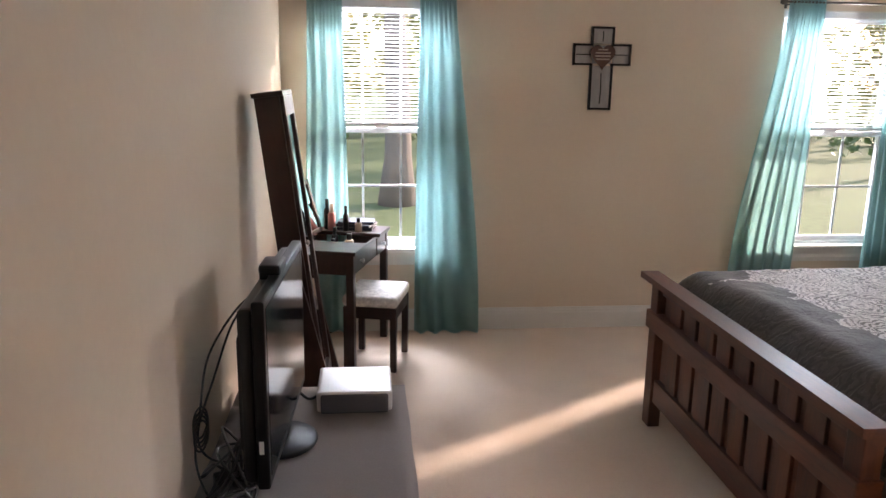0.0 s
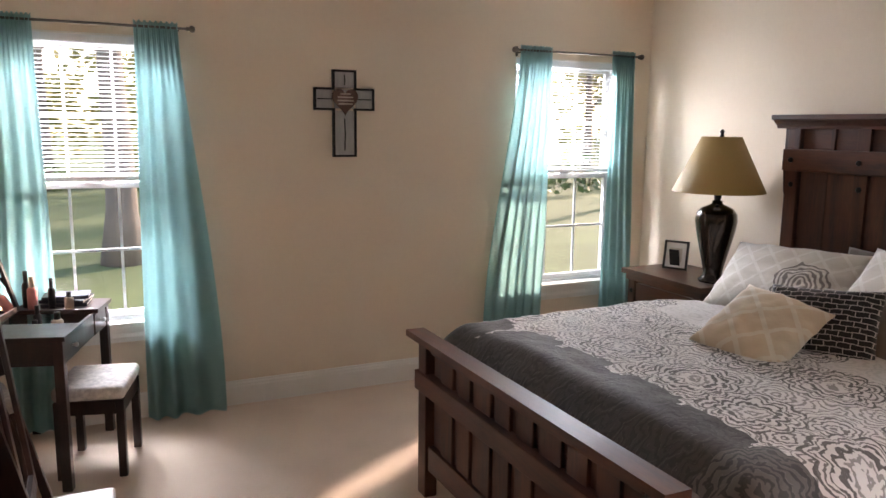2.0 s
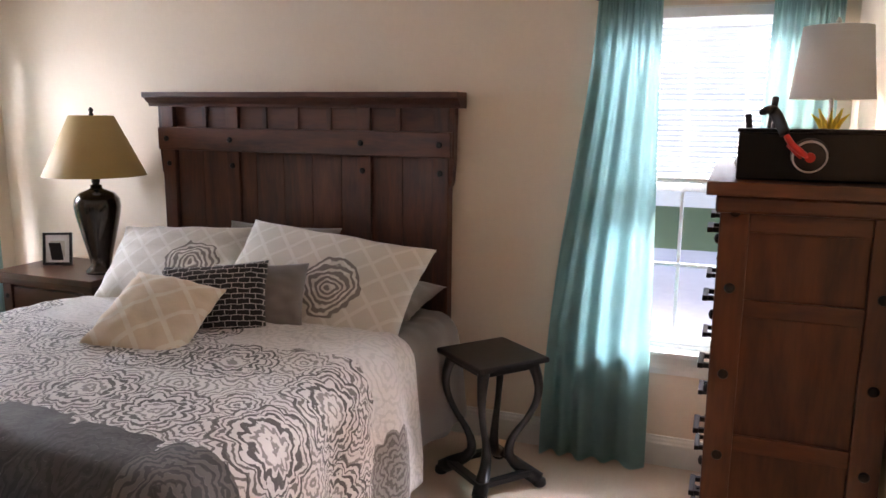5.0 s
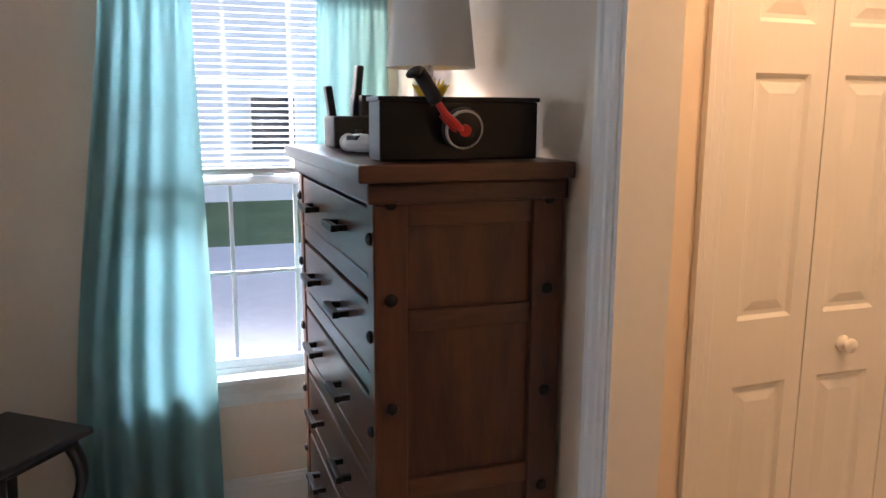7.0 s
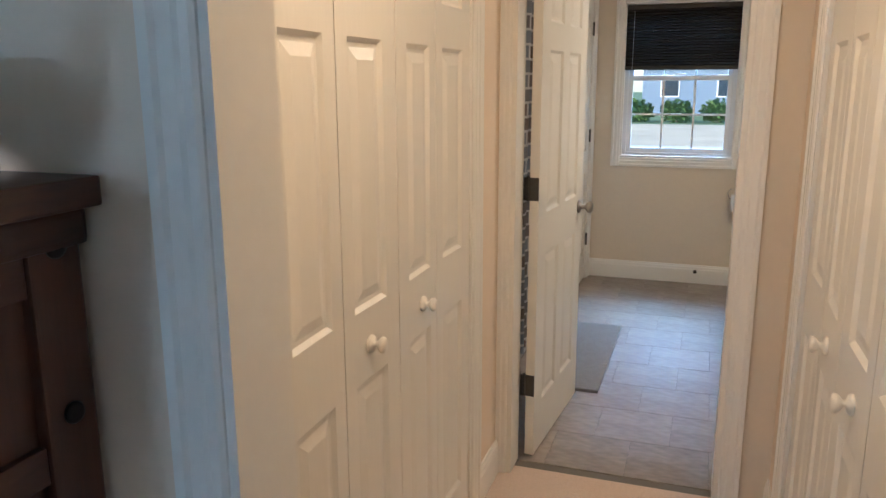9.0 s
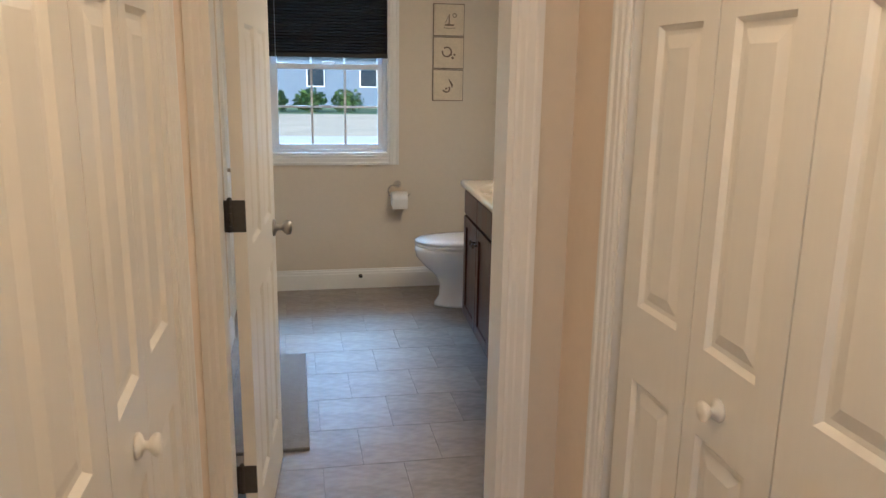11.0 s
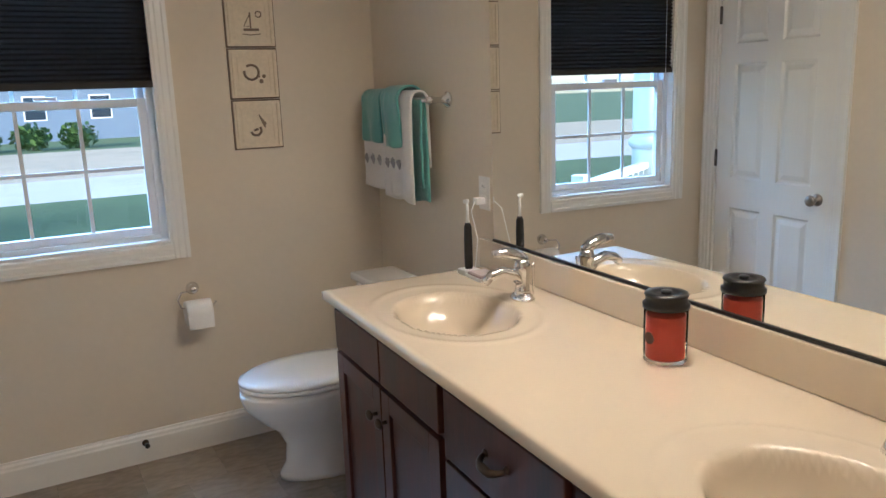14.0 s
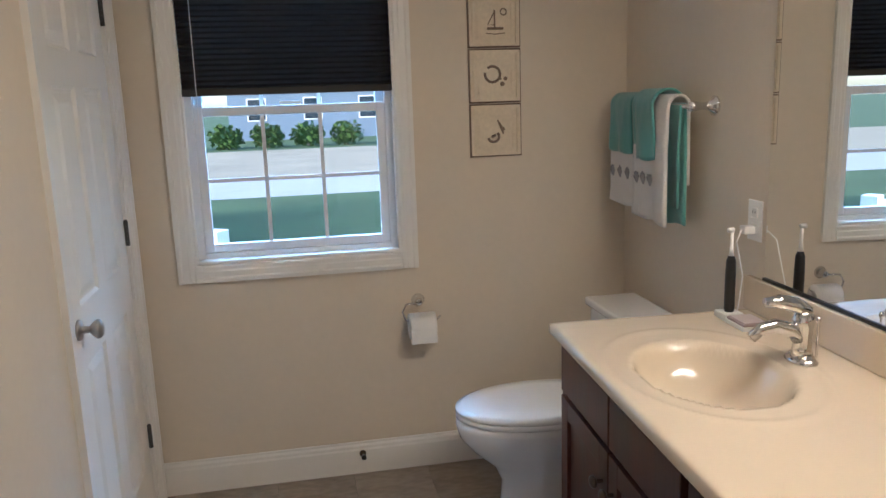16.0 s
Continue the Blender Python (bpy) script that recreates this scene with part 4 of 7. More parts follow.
def lattice_cloth(name, base, lines, scale, rot=45, width=0.08, med=None, rough=0.7):
    """Cloth with a woven lattice of lines; med: rings of a medallion near one corner."""
    m = bpy.data.materials.new(name)
    m.use_nodes = True
    nt = m.node_tree
    N, L = nt.nodes.new, nt.links.new
    b = nt.nodes["Principled BSDF"]
    b.inputs["Roughness"].default_value, b.inputs["Sheen Weight"].default_value = rough, 0.25
    tc, mp = N("ShaderNodeTexCoord"), N("ShaderNodeMapping")
    mp.inputs["Rotation"].default_value = (0, 0, radians(rot))
    mp.inputs["Scale"].default_value = (scale, scale, scale)
    L(tc.outputs["UV"], mp.inputs["Vector"])
    sep = N("ShaderNodeSeparateXYZ")
    L(mp.outputs["Vector"], sep.inputs[0])
    outs = []
    for ax in ("X", "Y"):
        pp = N("ShaderNodeMath")
        pp.operation = "PINGPONG"
        pp.inputs[1].default_value = 0.5
        L(sep.outputs[ax], pp.inputs[0])
        lt = N("ShaderNodeMath")
        lt.operation = "LESS_THAN"
        lt.inputs[1].default_value = width
        L(pp.outputs[0], lt.inputs[0])
        outs.append(lt.outputs[0])
    mx = N("ShaderNodeMath")
    mx.operation = "MAXIMUM"
    L(outs[0], mx.inputs[0])
    L(outs[1], mx.inputs[1])
    mix = N("ShaderNodeMix")
    mix.data_type = "RGBA"
    mix.inputs[6].default_value, mix.inputs[7].default_value = (*base, 1), (*lines, 1)
    L(mx.outputs[0], mix.inputs[0])
    col = mix.outputs[2]
    height = mx.outputs[0]
    if med:
        cx, cy, rad, ink = med
        wob = N("ShaderNodeTexNoise")
        wob.inputs["Scale"].default_value = 12
        L(tc.outputs["UV"], wob.inputs["Vector"])
        sc = N("ShaderNodeVectorMath")
        sc.operation = "MULTIPLY_ADD"
        sc.inputs[1].default_value = (0.08, 0.08, 0)
        L(wob.outputs["Color"], sc.inputs[0])
        L(tc.outputs["UV"], sc.inputs[2])
        ds = N("ShaderNodeVectorMath")
        ds.operation = "DISTANCE"
        ds.inputs[1].default_value = (cx + 0.04, cy + 0.04, 0.0)
        L(sc.outputs["Vector"], ds.inputs[0])
        sn = N("ShaderNodeMath")
        sn.operation = "MULTIPLY"
        sn.inputs[1].default_value = 260
        L(ds.outputs["Value"], sn.inputs[0])
        si = N("ShaderNodeMath")
        si.operation = "SINE"
        L(sn.outputs[0], si.inputs[0])
        st = N("ShaderNodeMapRange")
        st.inputs["From Min"].default_value, st.inputs["From Max"].default_value = -0.5, 0.3
        L(si.outputs[0], st.inputs["Value"])
        ins = N("ShaderNodeMath")
        ins.operation = "LESS_THAN"
        ins.inputs[1].default_value = rad
        L(ds.outputs["Value"], ins.inputs[0])
        ml = N("ShaderNodeMath")
        ml.operation = "MULTIPLY"
        L(ins.outputs[0], ml.inputs[0])
        L(st.outputs["Result"], ml.inputs[1])
        m2 = N("ShaderNodeMix")
        m2.data_type = "RGBA"
        m2.inputs[7].default_value = (*ink, 1)
        L(ml.outputs[0], m2.inputs[0])
        L(col, m2.inputs[6])
        col = m2.outputs[2]
    L(col, b.inputs["Base Color"])
    no = N("ShaderNodeTexNoise")
    no.inputs["Scale"].default_value = 30
    L(tc.outputs["UV"], no.inputs["Vector"])
    ad = N("ShaderNodeMath")
    L(no.outputs["Fac"], ad.inputs[0])
    L(height, ad.inputs[1])
    bu = N("ShaderNodeBump")
    bu.inputs["Strength"].default_value, bu.inputs["Distance"].default_value = 0.35, 0.006
    L(ad.outputs[0], bu.inputs["Height"])
    L(bu.outputs["Normal"], b.inputs["Normal"])
    return m


INK = (0.20, 0.17, 0.15)
SHAM1 = lattice_cloth("sham cloth one", (0.66, 0.61, 0.54), (0.75, 0.71, 0.65), 11, med=(0.37 - 0.14, 0.21 - 0.05, 0.13, INK))
SHAM2 = lattice_cloth("sham cloth two", (0.66, 0.61, 0.54), (0.75, 0.71, 0.65), 11, med=(0.74 - 0.10, 0.42 - 0.06, 0.14, INK))
CREAMP = lattice_cloth("cream lattice cloth", (0.72, 0.58, 0.42), (0.80, 0.71, 0.58), 9)


def chain_cloth(name):
    """Black cloth stitched with rows of pale chain links."""
    m = bpy.data.materials.new(name)
    m.use_nodes = True
    nt = m.node_tree
    N, L = nt.nodes.new, nt.links.new
    b = nt.nodes["Principled BSDF"]
    b.inputs["Roughness"].default_value, b.inputs["Sheen Weight"].default_value = 0.75, 0.2
    tc, wob, sc = N("ShaderNodeTexCoord"), N("ShaderNodeTexNoise"), N("ShaderNodeVectorMath")
    wob.inputs["Scale"].default_value = 40
    L(tc.outputs["UV"], wob.inputs["Vector"])
    sc.operation = "MULTIPLY_ADD"
    sc.inputs[1].default_value = (0.010, 0.010, 0)
    L(wob.outputs["Color"], sc.inputs[0])
    L(tc.outputs["UV"], sc.inputs[2])
    bt = N("ShaderNodeTexBrick")
    bt.inputs["Scale"].default_value, bt.inputs["Mortar Size"].default_value, bt.inputs["Mortar Smooth"].default_value = 1.0, 0.0017, 0.3
    bt.inputs["Brick Width"].default_value, bt.inputs["Row Height"].default_value = 0.044, 0.021
    bt.inputs["Color1"].default_value = bt.inputs["Color2"].default_value = (0.012, 0.010, 0.010, 1)
    bt.inputs["Mortar"].default_value = (0.55, 0.52, 0.50, 1)
    L(sc.outputs["Vector"], bt.inputs["Vector"])
    L(bt.outputs["Color"], b.inputs["Base Color"])
    bu = N("ShaderNodeBump")
    bu.inputs["Strength"].default_value, bu.inputs["Distance"].default_value = 0.5, 0.004
    L(bt.outputs["Fac"], bu.inputs["Height"])
    L(bu.outputs["Normal"], b.inputs["Normal"])
    return m


BLACKP = chain_cloth("black chain-stitched cloth")


def pillow(name, m, w, h, t, seed, material, label, puff=0.5):
    p = part(name, pillow_mesh(w, h, t, seed, puff), material, smooth=True)
    p.matrix_world = m
    return tagged(p, label, "pillow")


pillow("pillow", pose(-0.418, -1.545, 0.802, 45.4, 0, 94.6) @ pose(0, 0, 0, 0, 3.3, 0), 0.72, 0.44, 0.17, 1, SHAM1, "white and grey medallion pillow sham propped on the bed")
pillow("pillow", pose(-0.565, -2.413, 0.82, 46.5, 0, 95.7) @ pose(0, 0, 0, 0, -7.4, 0), 0.89, 0.515, 0.18, 2, SHAM2, "cream lattice pillow sham with grey medallion, propped on the bed")
pillow("pillow", pose(-0.24, -2.0, 0.79, 22, 0, 90), 0.62, 0.42, 0.16, 5, SHEET, "taupe grey bed pillow behind the shams")
pillow("pillow", pose(-0.33, -2.46, 0.715, 84, 0, 90), 0.72, 0.44, 0.13, 6, SHEET, "taupe grey bed pillow lying under the sham")
pillow("throw_pillow", pose(-0.80, -2.27, 0.79, 32, 0, 103) @ pose(0, 0, 0, 0, 3, 0), 0.40, 0.29, 0.11, 7, SHEET, "taupe grey cushion behind the black pillow", 0.45)
pillow("throw_pillow", pose(-0.945, -2.179, 0.795, 29, 0, 108) @ pose(0, 0, 0, 0, 5.3, 0), 0.415, 0.315, 0.12, 3, BLACKP, "black throw pillow with white chain stitching on the bed", 0.45)
pillow("throw_pillow", pose(-1.182, -2.108, 0.797, 59.7, 0, 115.2) @ pose(0, 0, 0, 0, -17.2, 0), 0.36, 0.385, 0.13, 4, CREAMP, "cream lattice-pattern throw pillow lying on the bed", 0.45)


# ---- bedroom things ----
def pull(parent, x, z, y, w, material=IRON):
    """A square bar pull on two posts, standing out along +y."""
    bm = bmesh.new()
    for s in (-1, 1):
        box(bm, x + s * (w / 2 - 0.012) - 0.007, x + s * (w / 2 - 0.012) + 0.007, y, y + 0.026, z - 0.007, z + 0.007, 0.001)
    box(bm, x - w / 2, x + w / 2, y + 0.022, y + 0.038, z - 0.008, z + 0.008, 0.003)
    return part("handle", bm, material, parent, "black iron bar handle")


def stud(parent, m, material=IRON):
    return part("stud", lathe(bmesh.new(), [(0.013, 0), (0.0135, 0.003), (0.011, 0.007), (0.006, 0.0095), (0.001, 0.0105)], 14, m), material, parent, smooth=True)


def chest():
    c = thing("chest_of_drawers", "tall dark brown wooden six-drawer chest with iron studs", "chest of drawers")
    x0, x1, yf, yb, top = -1.285, -0.40, -3.975, -4.385, 1.36
    w = yf - yb
    # corner posts and sunk side panels on the two ends
    for x in (x0, x1):
        s = 1 if x == x0 else -1
        part("side_panel", abox(x + s * 0.016, x + s * 0.03, yb + 0.05, yf - 0.05, 0.06, top - 0.05), CHESTV, c)
        for ya, yc in ((yf - 0.07, yf), (yb, yb + 0.07)):
            part("post", abox(x, x + s * 0.05, ya, yc, 0.0, top - 0.075, 0.004), CHESTV, c)
        for z0, z1 in ((0.06, 0.15), (0.325, 0.375), (0.66, 0.705), (1.02, 1.065), (1.235, top - 0.075)):
            part("side_rail", abox(x + s * 0.005, x + s * 0.03, yb + 0.07, yf - 0.07, z0, z1, 0.003), CHESTWOOD, c)
    part("back", abox(x0 + 0.05, x1 - 0.05, yb, yb + 0.012, 0.05, top - 0.05), CHESTWOOD, c)
    part("bottom", abox(x0 + 0.05, x1 - 0.05, yb + 0.012, yf - 0.02, 0.06, 0.09), CHESTWOOD, c)
    part("cornice", abox(x0 - 0.012, x1 + 0.012, yb - 0.004, yf + 0.012, top - 0.078, top - 0.034, 0.008), CHESTWOOD, c)
    part("top", abox(x0 - 0.035, x1 + 0.035, yb - 0.005, yf + 0.035, top - 0.034, top, 0.004), CHESTWOOD, c)
    zs = [0.09, 0.285, 0.48, 0.68, 0.88, 1.08, 1.275]
    for z0, z1 in zip(zs, zs[1:]):
        d = part("drawer", abox(x0 + 0.053, x1 - 0.053, yf - 0.03, yf - 0.004, z0 + 0.006, z1 - 0.006, 0.004), CHESTWOOD, c)
        part("drawer_box", abox(x0 + 0.08, x1 - 0.08, yb + 0.03, yf - 0.03, z0 + 0.02, z1 - 0.03), CHESTWOOD, d)
        zm = (z0 + z1) / 2
        part("drawer_moulding", abox(x0 + 0.054, x1 - 0.054, yf - 0.005, yf - 0.001, z0 + 0.05, z0 + 0.056), CHESTWOOD, d)
        for x in (x0 + 0.30, x1 - 0.25):
            pull(d, x, zm + 0.025, yf - 0.004, 0.115)
        for x in (x0 + 0.025, x1 - 0.025):
            stud(c, Matrix.Translation((x, yf, zm + 0.035)) @ pose(0, 0, 0, -90, 0, 0))
    for z in (1.285, 1.093, 0.868, 0.648, 0.40, 0.18):
        for y in (yf - 0.035, yb + 0.035):
            stud(c, Matrix.Translation((x0, y, z)) @ pose(0, 0, 0, 0, -90, 0))
    return c


chest()

# on the chest
TOP = 1.361
bxm = thing("storage_box", "glossy black storage box on the chest of drawers", "box")
part("body", abox(-1.23, -1.14, -4.345, -4.005, TOP, 1.478, 0.004), GLOSSBLACK, bxm)
part("lid", abox(-1.234, -1.136, -4.349, -4.001, 1.478, 1.487, 0.003), GLOSSBLACK, bxm)
RED = mat("red plastic", (0.55, 0.03, 0.02), 0.3, vary=0.05)
PADS = mat("black leatherette pad", (0.015, 0.014, 0.014), 0.55, vary=0.15, bump=0.3, bump_scale=90)
SILV = mat("silver plastic", (0.55, 0.55, 0.55), 0.3, 0.6, vary=0.05)
hp = thing("headphones", "black headphones with red yokes leaning on the box", "headphones", pose(-1.262, -4.165, 1.425, 0, -12, 0))
# local y across the box, local -x outwards
part("ear_cup", lathe(bmesh.new(), [(0.038, 0), (0.042, 0.006), (0.041, 0.018), (0.034, 0.026), (0.012, 0.028)], 28, Matrix.Translation((0.012, 0, 0)) @ pose(0, 0, 0, 0, -90, 0)), PADS, hp, smooth=True)
part("cup_ring", lathe(bmesh.new(), [(0.036, 0.0), (0.0395, 0.002), (0.0395, 0.006), (0.035, 0.008), (0.035, 0.0)], 28, Matrix.Translation((-0.006, 0, 0)) @ pose(0, 0, 0, 0, -90, 0), cap=False), SILV, hp, "silver ring", smooth=True)
part("cup_badge", lathe(bmesh.new(), [(0.012, 0), (0.012, 0.003), (0.002, 0.004)], 18, Matrix.Translation((-0.016, 0, 0)) @ pose(0, 0, 0, 0, -90, 0)), RED, hp)
part("yoke", tube(bmesh.new(), [(-0.014, 0.005, 0.0), (-0.018, 0.02, 0.012), (-0.012, 0.042, 0.03), (-0.004, 0.056, 0.05)], [0.006, 0.008, 0.008, 0.007], 10), RED, hp, "red yoke", smooth=True)
part("yoke", tube(bmesh.new(), [(-0.010, 0.016, -0.006), (-0.014, 0.03, 0.008), (-0.006, 0.05, 0.028)], 0.005, 8), RED, hp, "red yoke", smooth=True)
arc = [(0.0 + 0.028 * math.sin(a), 0.058 + 0.05 * a / 3, 0.052 + 0.055 * math.sin(a * 0.62)) for a in [k * 0.25 for k in range(13)]]
part("headband", tube(bmesh.new(), arc, 0.016, 12, flat=0.55), PADS, hp, smooth=True)

lp = thing("table_lamp", "table lamp with white drum shade and yellow pineapple base", "lamp", pose(-0.83, -4.245, TOP))
YEL = mat("yellow ceramic", (0.75, 0.52, 0.06), 0.25, vary=0.1, scale=30)
part("base", lathe(bmesh.new(), [(0.045, 0), (0.05, 0.01), (0.062, 0.04), (0.058, 0.08), (0.04, 0.105), (0.018, 0.115)], 24), YEL, lp, smooth=True)
for k in range(12):
    a = 2 * math.pi * k / 12
    r = 0.05 if k % 2 else 0.035
    bm = bmesh.new()
    tube(bm, [(0.012 * math.cos(a), 0.012 * math.sin(a), 0.11), (r * 0.6 * math.cos(a), r * 0.6 * math.sin(a), 0.145), (r * math.cos(a), r * math.sin(a), 0.165 if k % 2 else 0.18)], [0.009, 0.008, 0.001], 6, flat=0.4)
    part("leaf", bm, YEL, lp)
part("stem", tube(bmesh.new(), [(0, 0, 0.11), (0, 0, 0.24)], 0.006, 10), NICKEL, lp)
SHADEW = mat("white lamp shade linen", (0.74, 0.72, 0.68), 0.85, vary=0.03, fine=300, bump=0.15, bump_scale=400)


def open_shade(r0, r1, z0, z1, seg=48, t=0.003):
    return lathe(bmesh.new(), [(r0, z0), (r1, z1), (r1 - t, z1), (r0 - t, z0), (r0, z0)], seg, cap=False)


part("shade", open_shade(0.112, 0.09, 0.205, 0.405), SHADEW, lp, "white drum shade", smooth=True)
part("finial", lathe(bmesh.new(), [(0.006, 0.40), (0.008, 0.42), (0.003, 0.43)], 12), NICKEL, lp)
rc = thing("remote_caddy", "dark grey remote-control caddy on the chest of drawers", "caddy", pose(-0.62, -4.08, TOP))
DG = mat("dark grey plastic", (0.03, 0.03, 0.032), 0.5, vary=0.15)
part("body", abox(-0.07, 0.07, -0.055, 0.055, 0, 0.085, 0.008), DG, rc)
part("back", abox(-0.07, 0.07, -0.055, -0.02, 0.085, 0.14, 0.006), DG, rc)
part("remote", abox(-0.035, 0.005, -0.015, 0.005, 0.06, 0.22, 0.006, m=pose(0, 0, 0, 6, 0, 0)), BLACK, rc)
part("remote", abox(0.02, 0.06, 0.015, 0.035, 0.05, 0.17, 0.006, m=pose(0, 0, 0, -8, 0, 0)), BLACK, rc)
gc = thing("game_controller", "white game controller lying on the chest of drawers", "game controller", pose(-0.93, -4.04, TOP, 0, 0, 25))
bm = bmesh.new()
bmesh.ops.create_uvsphere(bm, u_segments=20, v_segments=12, radius=1)
bmesh.ops.scale(bm, vec=(0.06, 0.032, 0.022), verts=bm.verts)
bmesh.ops.translate(bm, vec=(0, 0, 0.024), verts=bm.verts)
tube(bm, [(-0.05, 0, 0.024), (-0.07, -0.025, 0.02), (-0.075, -0.05, 0.014)], [0.022, 0.02, 0.012], 12)
tube(bm, [(0.05, 0, 0.024), (0.07, -0.025, 0.02), (0.075, -0.05, 0.014)], [0.022, 0.02, 0.012], 12)
part("body", bm, WHITE, gc, smooth=True)
for x in (-0.03, 0.02):
    part("thumbstick", lathe(bmesh.new(), [(0.005, 0), (0.005, 0.008), (0.009, 0.01), (0.008, 0.013)], 14, Matrix.Translation((x, -0.008, 0.042))), DG, gc)
part("battery_door", abox(-0.02, 0.02, 0.012, 0.03, 0.03, 0.042, 0.004), DG, gc)


# nightstand, lamp and picture
def nightstand():
    c = thing("nightstand", "dark brown wooden nightstand with drawers beside the bed", "nightstand")
    x0, x1, y0, y1, top = -0.45, -0.03, -0.44, -1.055, 0.685
    part("top", abox(x0 - 0.035, x1 + 0.005, y1 - 0.03, y0 + 0.03, top - 0.032, top, 0.004), CHESTWOOD, c)
    part("cornice", abox(x0 - 0.014, x1, y1 - 0.012, y0 + 0.012, top - 0.07, top - 0.032, 0.008), CHESTWOOD, c)
    part("body", abox(x0 + 0.03, x1, y1 + 0.004, y0 - 0.004, 0.06, top - 0.07), CHESTWOOD, c)
    for y in (y0, y1 + 0.06):
        part("post", abox(x0, x0 + 0.05, y - 0.06, y, 0, top - 0.07, 0.003), CHESTV, c)
    for z0, z1 in ((0.09, 0.335), (0.345, 0.60)):
        d = part("drawer", abox(x0 + 0.008, x0 + 0.032, y1 + 0.065, y0 - 0.065, z0, z1, 0.004), CHESTWOOD, c)
        h = pull(d, 0, 0, 0, 0.115)
        h.matrix_local = pose(x0 + 0.008, (y0 + y1) / 2, (z0 + z1) / 2, 0, 0, 90)
    for z in (0.55, 0.30):
        for y in (y0 - 0.03, y1 + 0.03):
            stud(c, Matrix.Translation((x0, y, z)) @ pose(0, 0, 0, 0, -90, 0))
    return c


nightstand()
SHADEB = mat("mustard parchment shade", (0.36, 0.23, 0.075), 0.65, vary=0.06, scale=4, fine=120, bump=0.1)
LAMPB = mat("bronze glazed lamp body", (0.035, 0.022, 0.013), 0.18, 0.5, vary=0.3, scale=5, fine=30, coat=0.5)
bl = thing("bedside_lamp", "bedside lamp with mustard cone shade and dark urn base", "lamp", pose(-0.29, -0.965, 0.686))
part("base", lathe(bmesh.new(), [(0.075, 0), (0.078, 0.012), (0.06, 0.03), (0.05, 0.05), (0.058, 0.09), (0.082, 0.19), (0.105, 0.29), (0.113, 0.345), (0.108, 0.385), (0.085, 0.415), (0.045, 0.432), (0.028, 0.44), (0.028, 0.455), (0.012, 0.46)], 40), LAMPB, bl, smooth=True)
part("stem", tube(bmesh.new(), [(0, 0, 0.455), (0, 0, 0.80)], 0.007, 10), IRON, bl)
part("socket", lathe(bmesh.new(), [(0.014, 0.455), (0.02, 0.47), (0.02, 0.53), (0.012, 0.535)], 16), IRON, bl)
part("shade", open_shade(0.248, 0.105, 0.505, 0.805, 64), SHADEB, bl, "mustard cone shade", smooth=True)
part("spider", tube(bmesh.new(), [(-0.105, 0, 0.803), (0, 0, 0.798), (0.105, 0, 0.803)], 0.003, 6), IRON, bl)
part("finial", lathe(bmesh.new(), [(0.009, 0.80), (0.012, 0.812), (0.007, 0.82), (0.013, 0.833), (0.004, 0.846)], 16), IRON, bl, smooth=True)
pf = thing("picture_frame", "black framed baby-footprint picture standing on the nightstand", "picture frame", pose(-0.235, -0.60, 0.6865, -10, 0, -62))
bm = bmesh.new()
for q in ((-0.075, -0.062, 0, 0.175), (0.062, 0.075, 0, 0.175)):
    box(bm, q[0], q[1], -0.008, 0.008, q[2], q[3], 0.002)
for q in ((0, 0.013), (0.162, 0.175)):
    box(bm, -0.062, 0.062, -0.008, 0.008, q[0], q[1], 0.002)
part("frame", bm, BLACK, pf)
part("mat_board", abox(-0.062, 0.062, -0.001, 0.003, 0.013, 0.162), WHITE, pf)
part("print", abox(-0.037, 0.037, -0.003, -0.0012, 0.045, 0.13), mat("cream print", (0.62, 0.58, 0.50), 0.7), pf)
BLUE = mat("blue-grey ink", (0.10, 0.14, 0.22), 0.7)
for s in (-1, 1):
    bm = bmesh.new()
    lathe(bm, [(0.009, 0), (0.009, 0.0008)], 16, Matrix.Translation((s * 0.011, -0.003, 0.083)) @ pose(0, 0, 0, 90, 0, 0) @ Matrix.Diagonal((0.75, 1.5, 1, 1)))
    part("footprint", bm, BLUE, pf)
    for k in range(5):
        bm = lathe(bmesh.new(), [(0.0025, 0), (0.0025, 0.0008)], 8, Matrix.Translation((s * (0.004 + 0.0045 * k), -0.003, 0.102 - 0.0012 * k)) @ pose(0, 0, 0, 90, 0, 0))
        part("toe_print", bm, BLUE, pf)
part("caption", abox(-0.022, 0.022, -0.0035, -0.003, 0.056, 0.0585), BLUE, pf)
part("easel_back", abox(-0.03, 0.03, 0.003, 0.006, 0.0, 0.13, m=Matrix.Translation((0, 0.008, 0)) @ pose(0, 0, 0, 26, 0, 0) @ Matrix.Translation((0, 0, 0))), BLACK, pf)


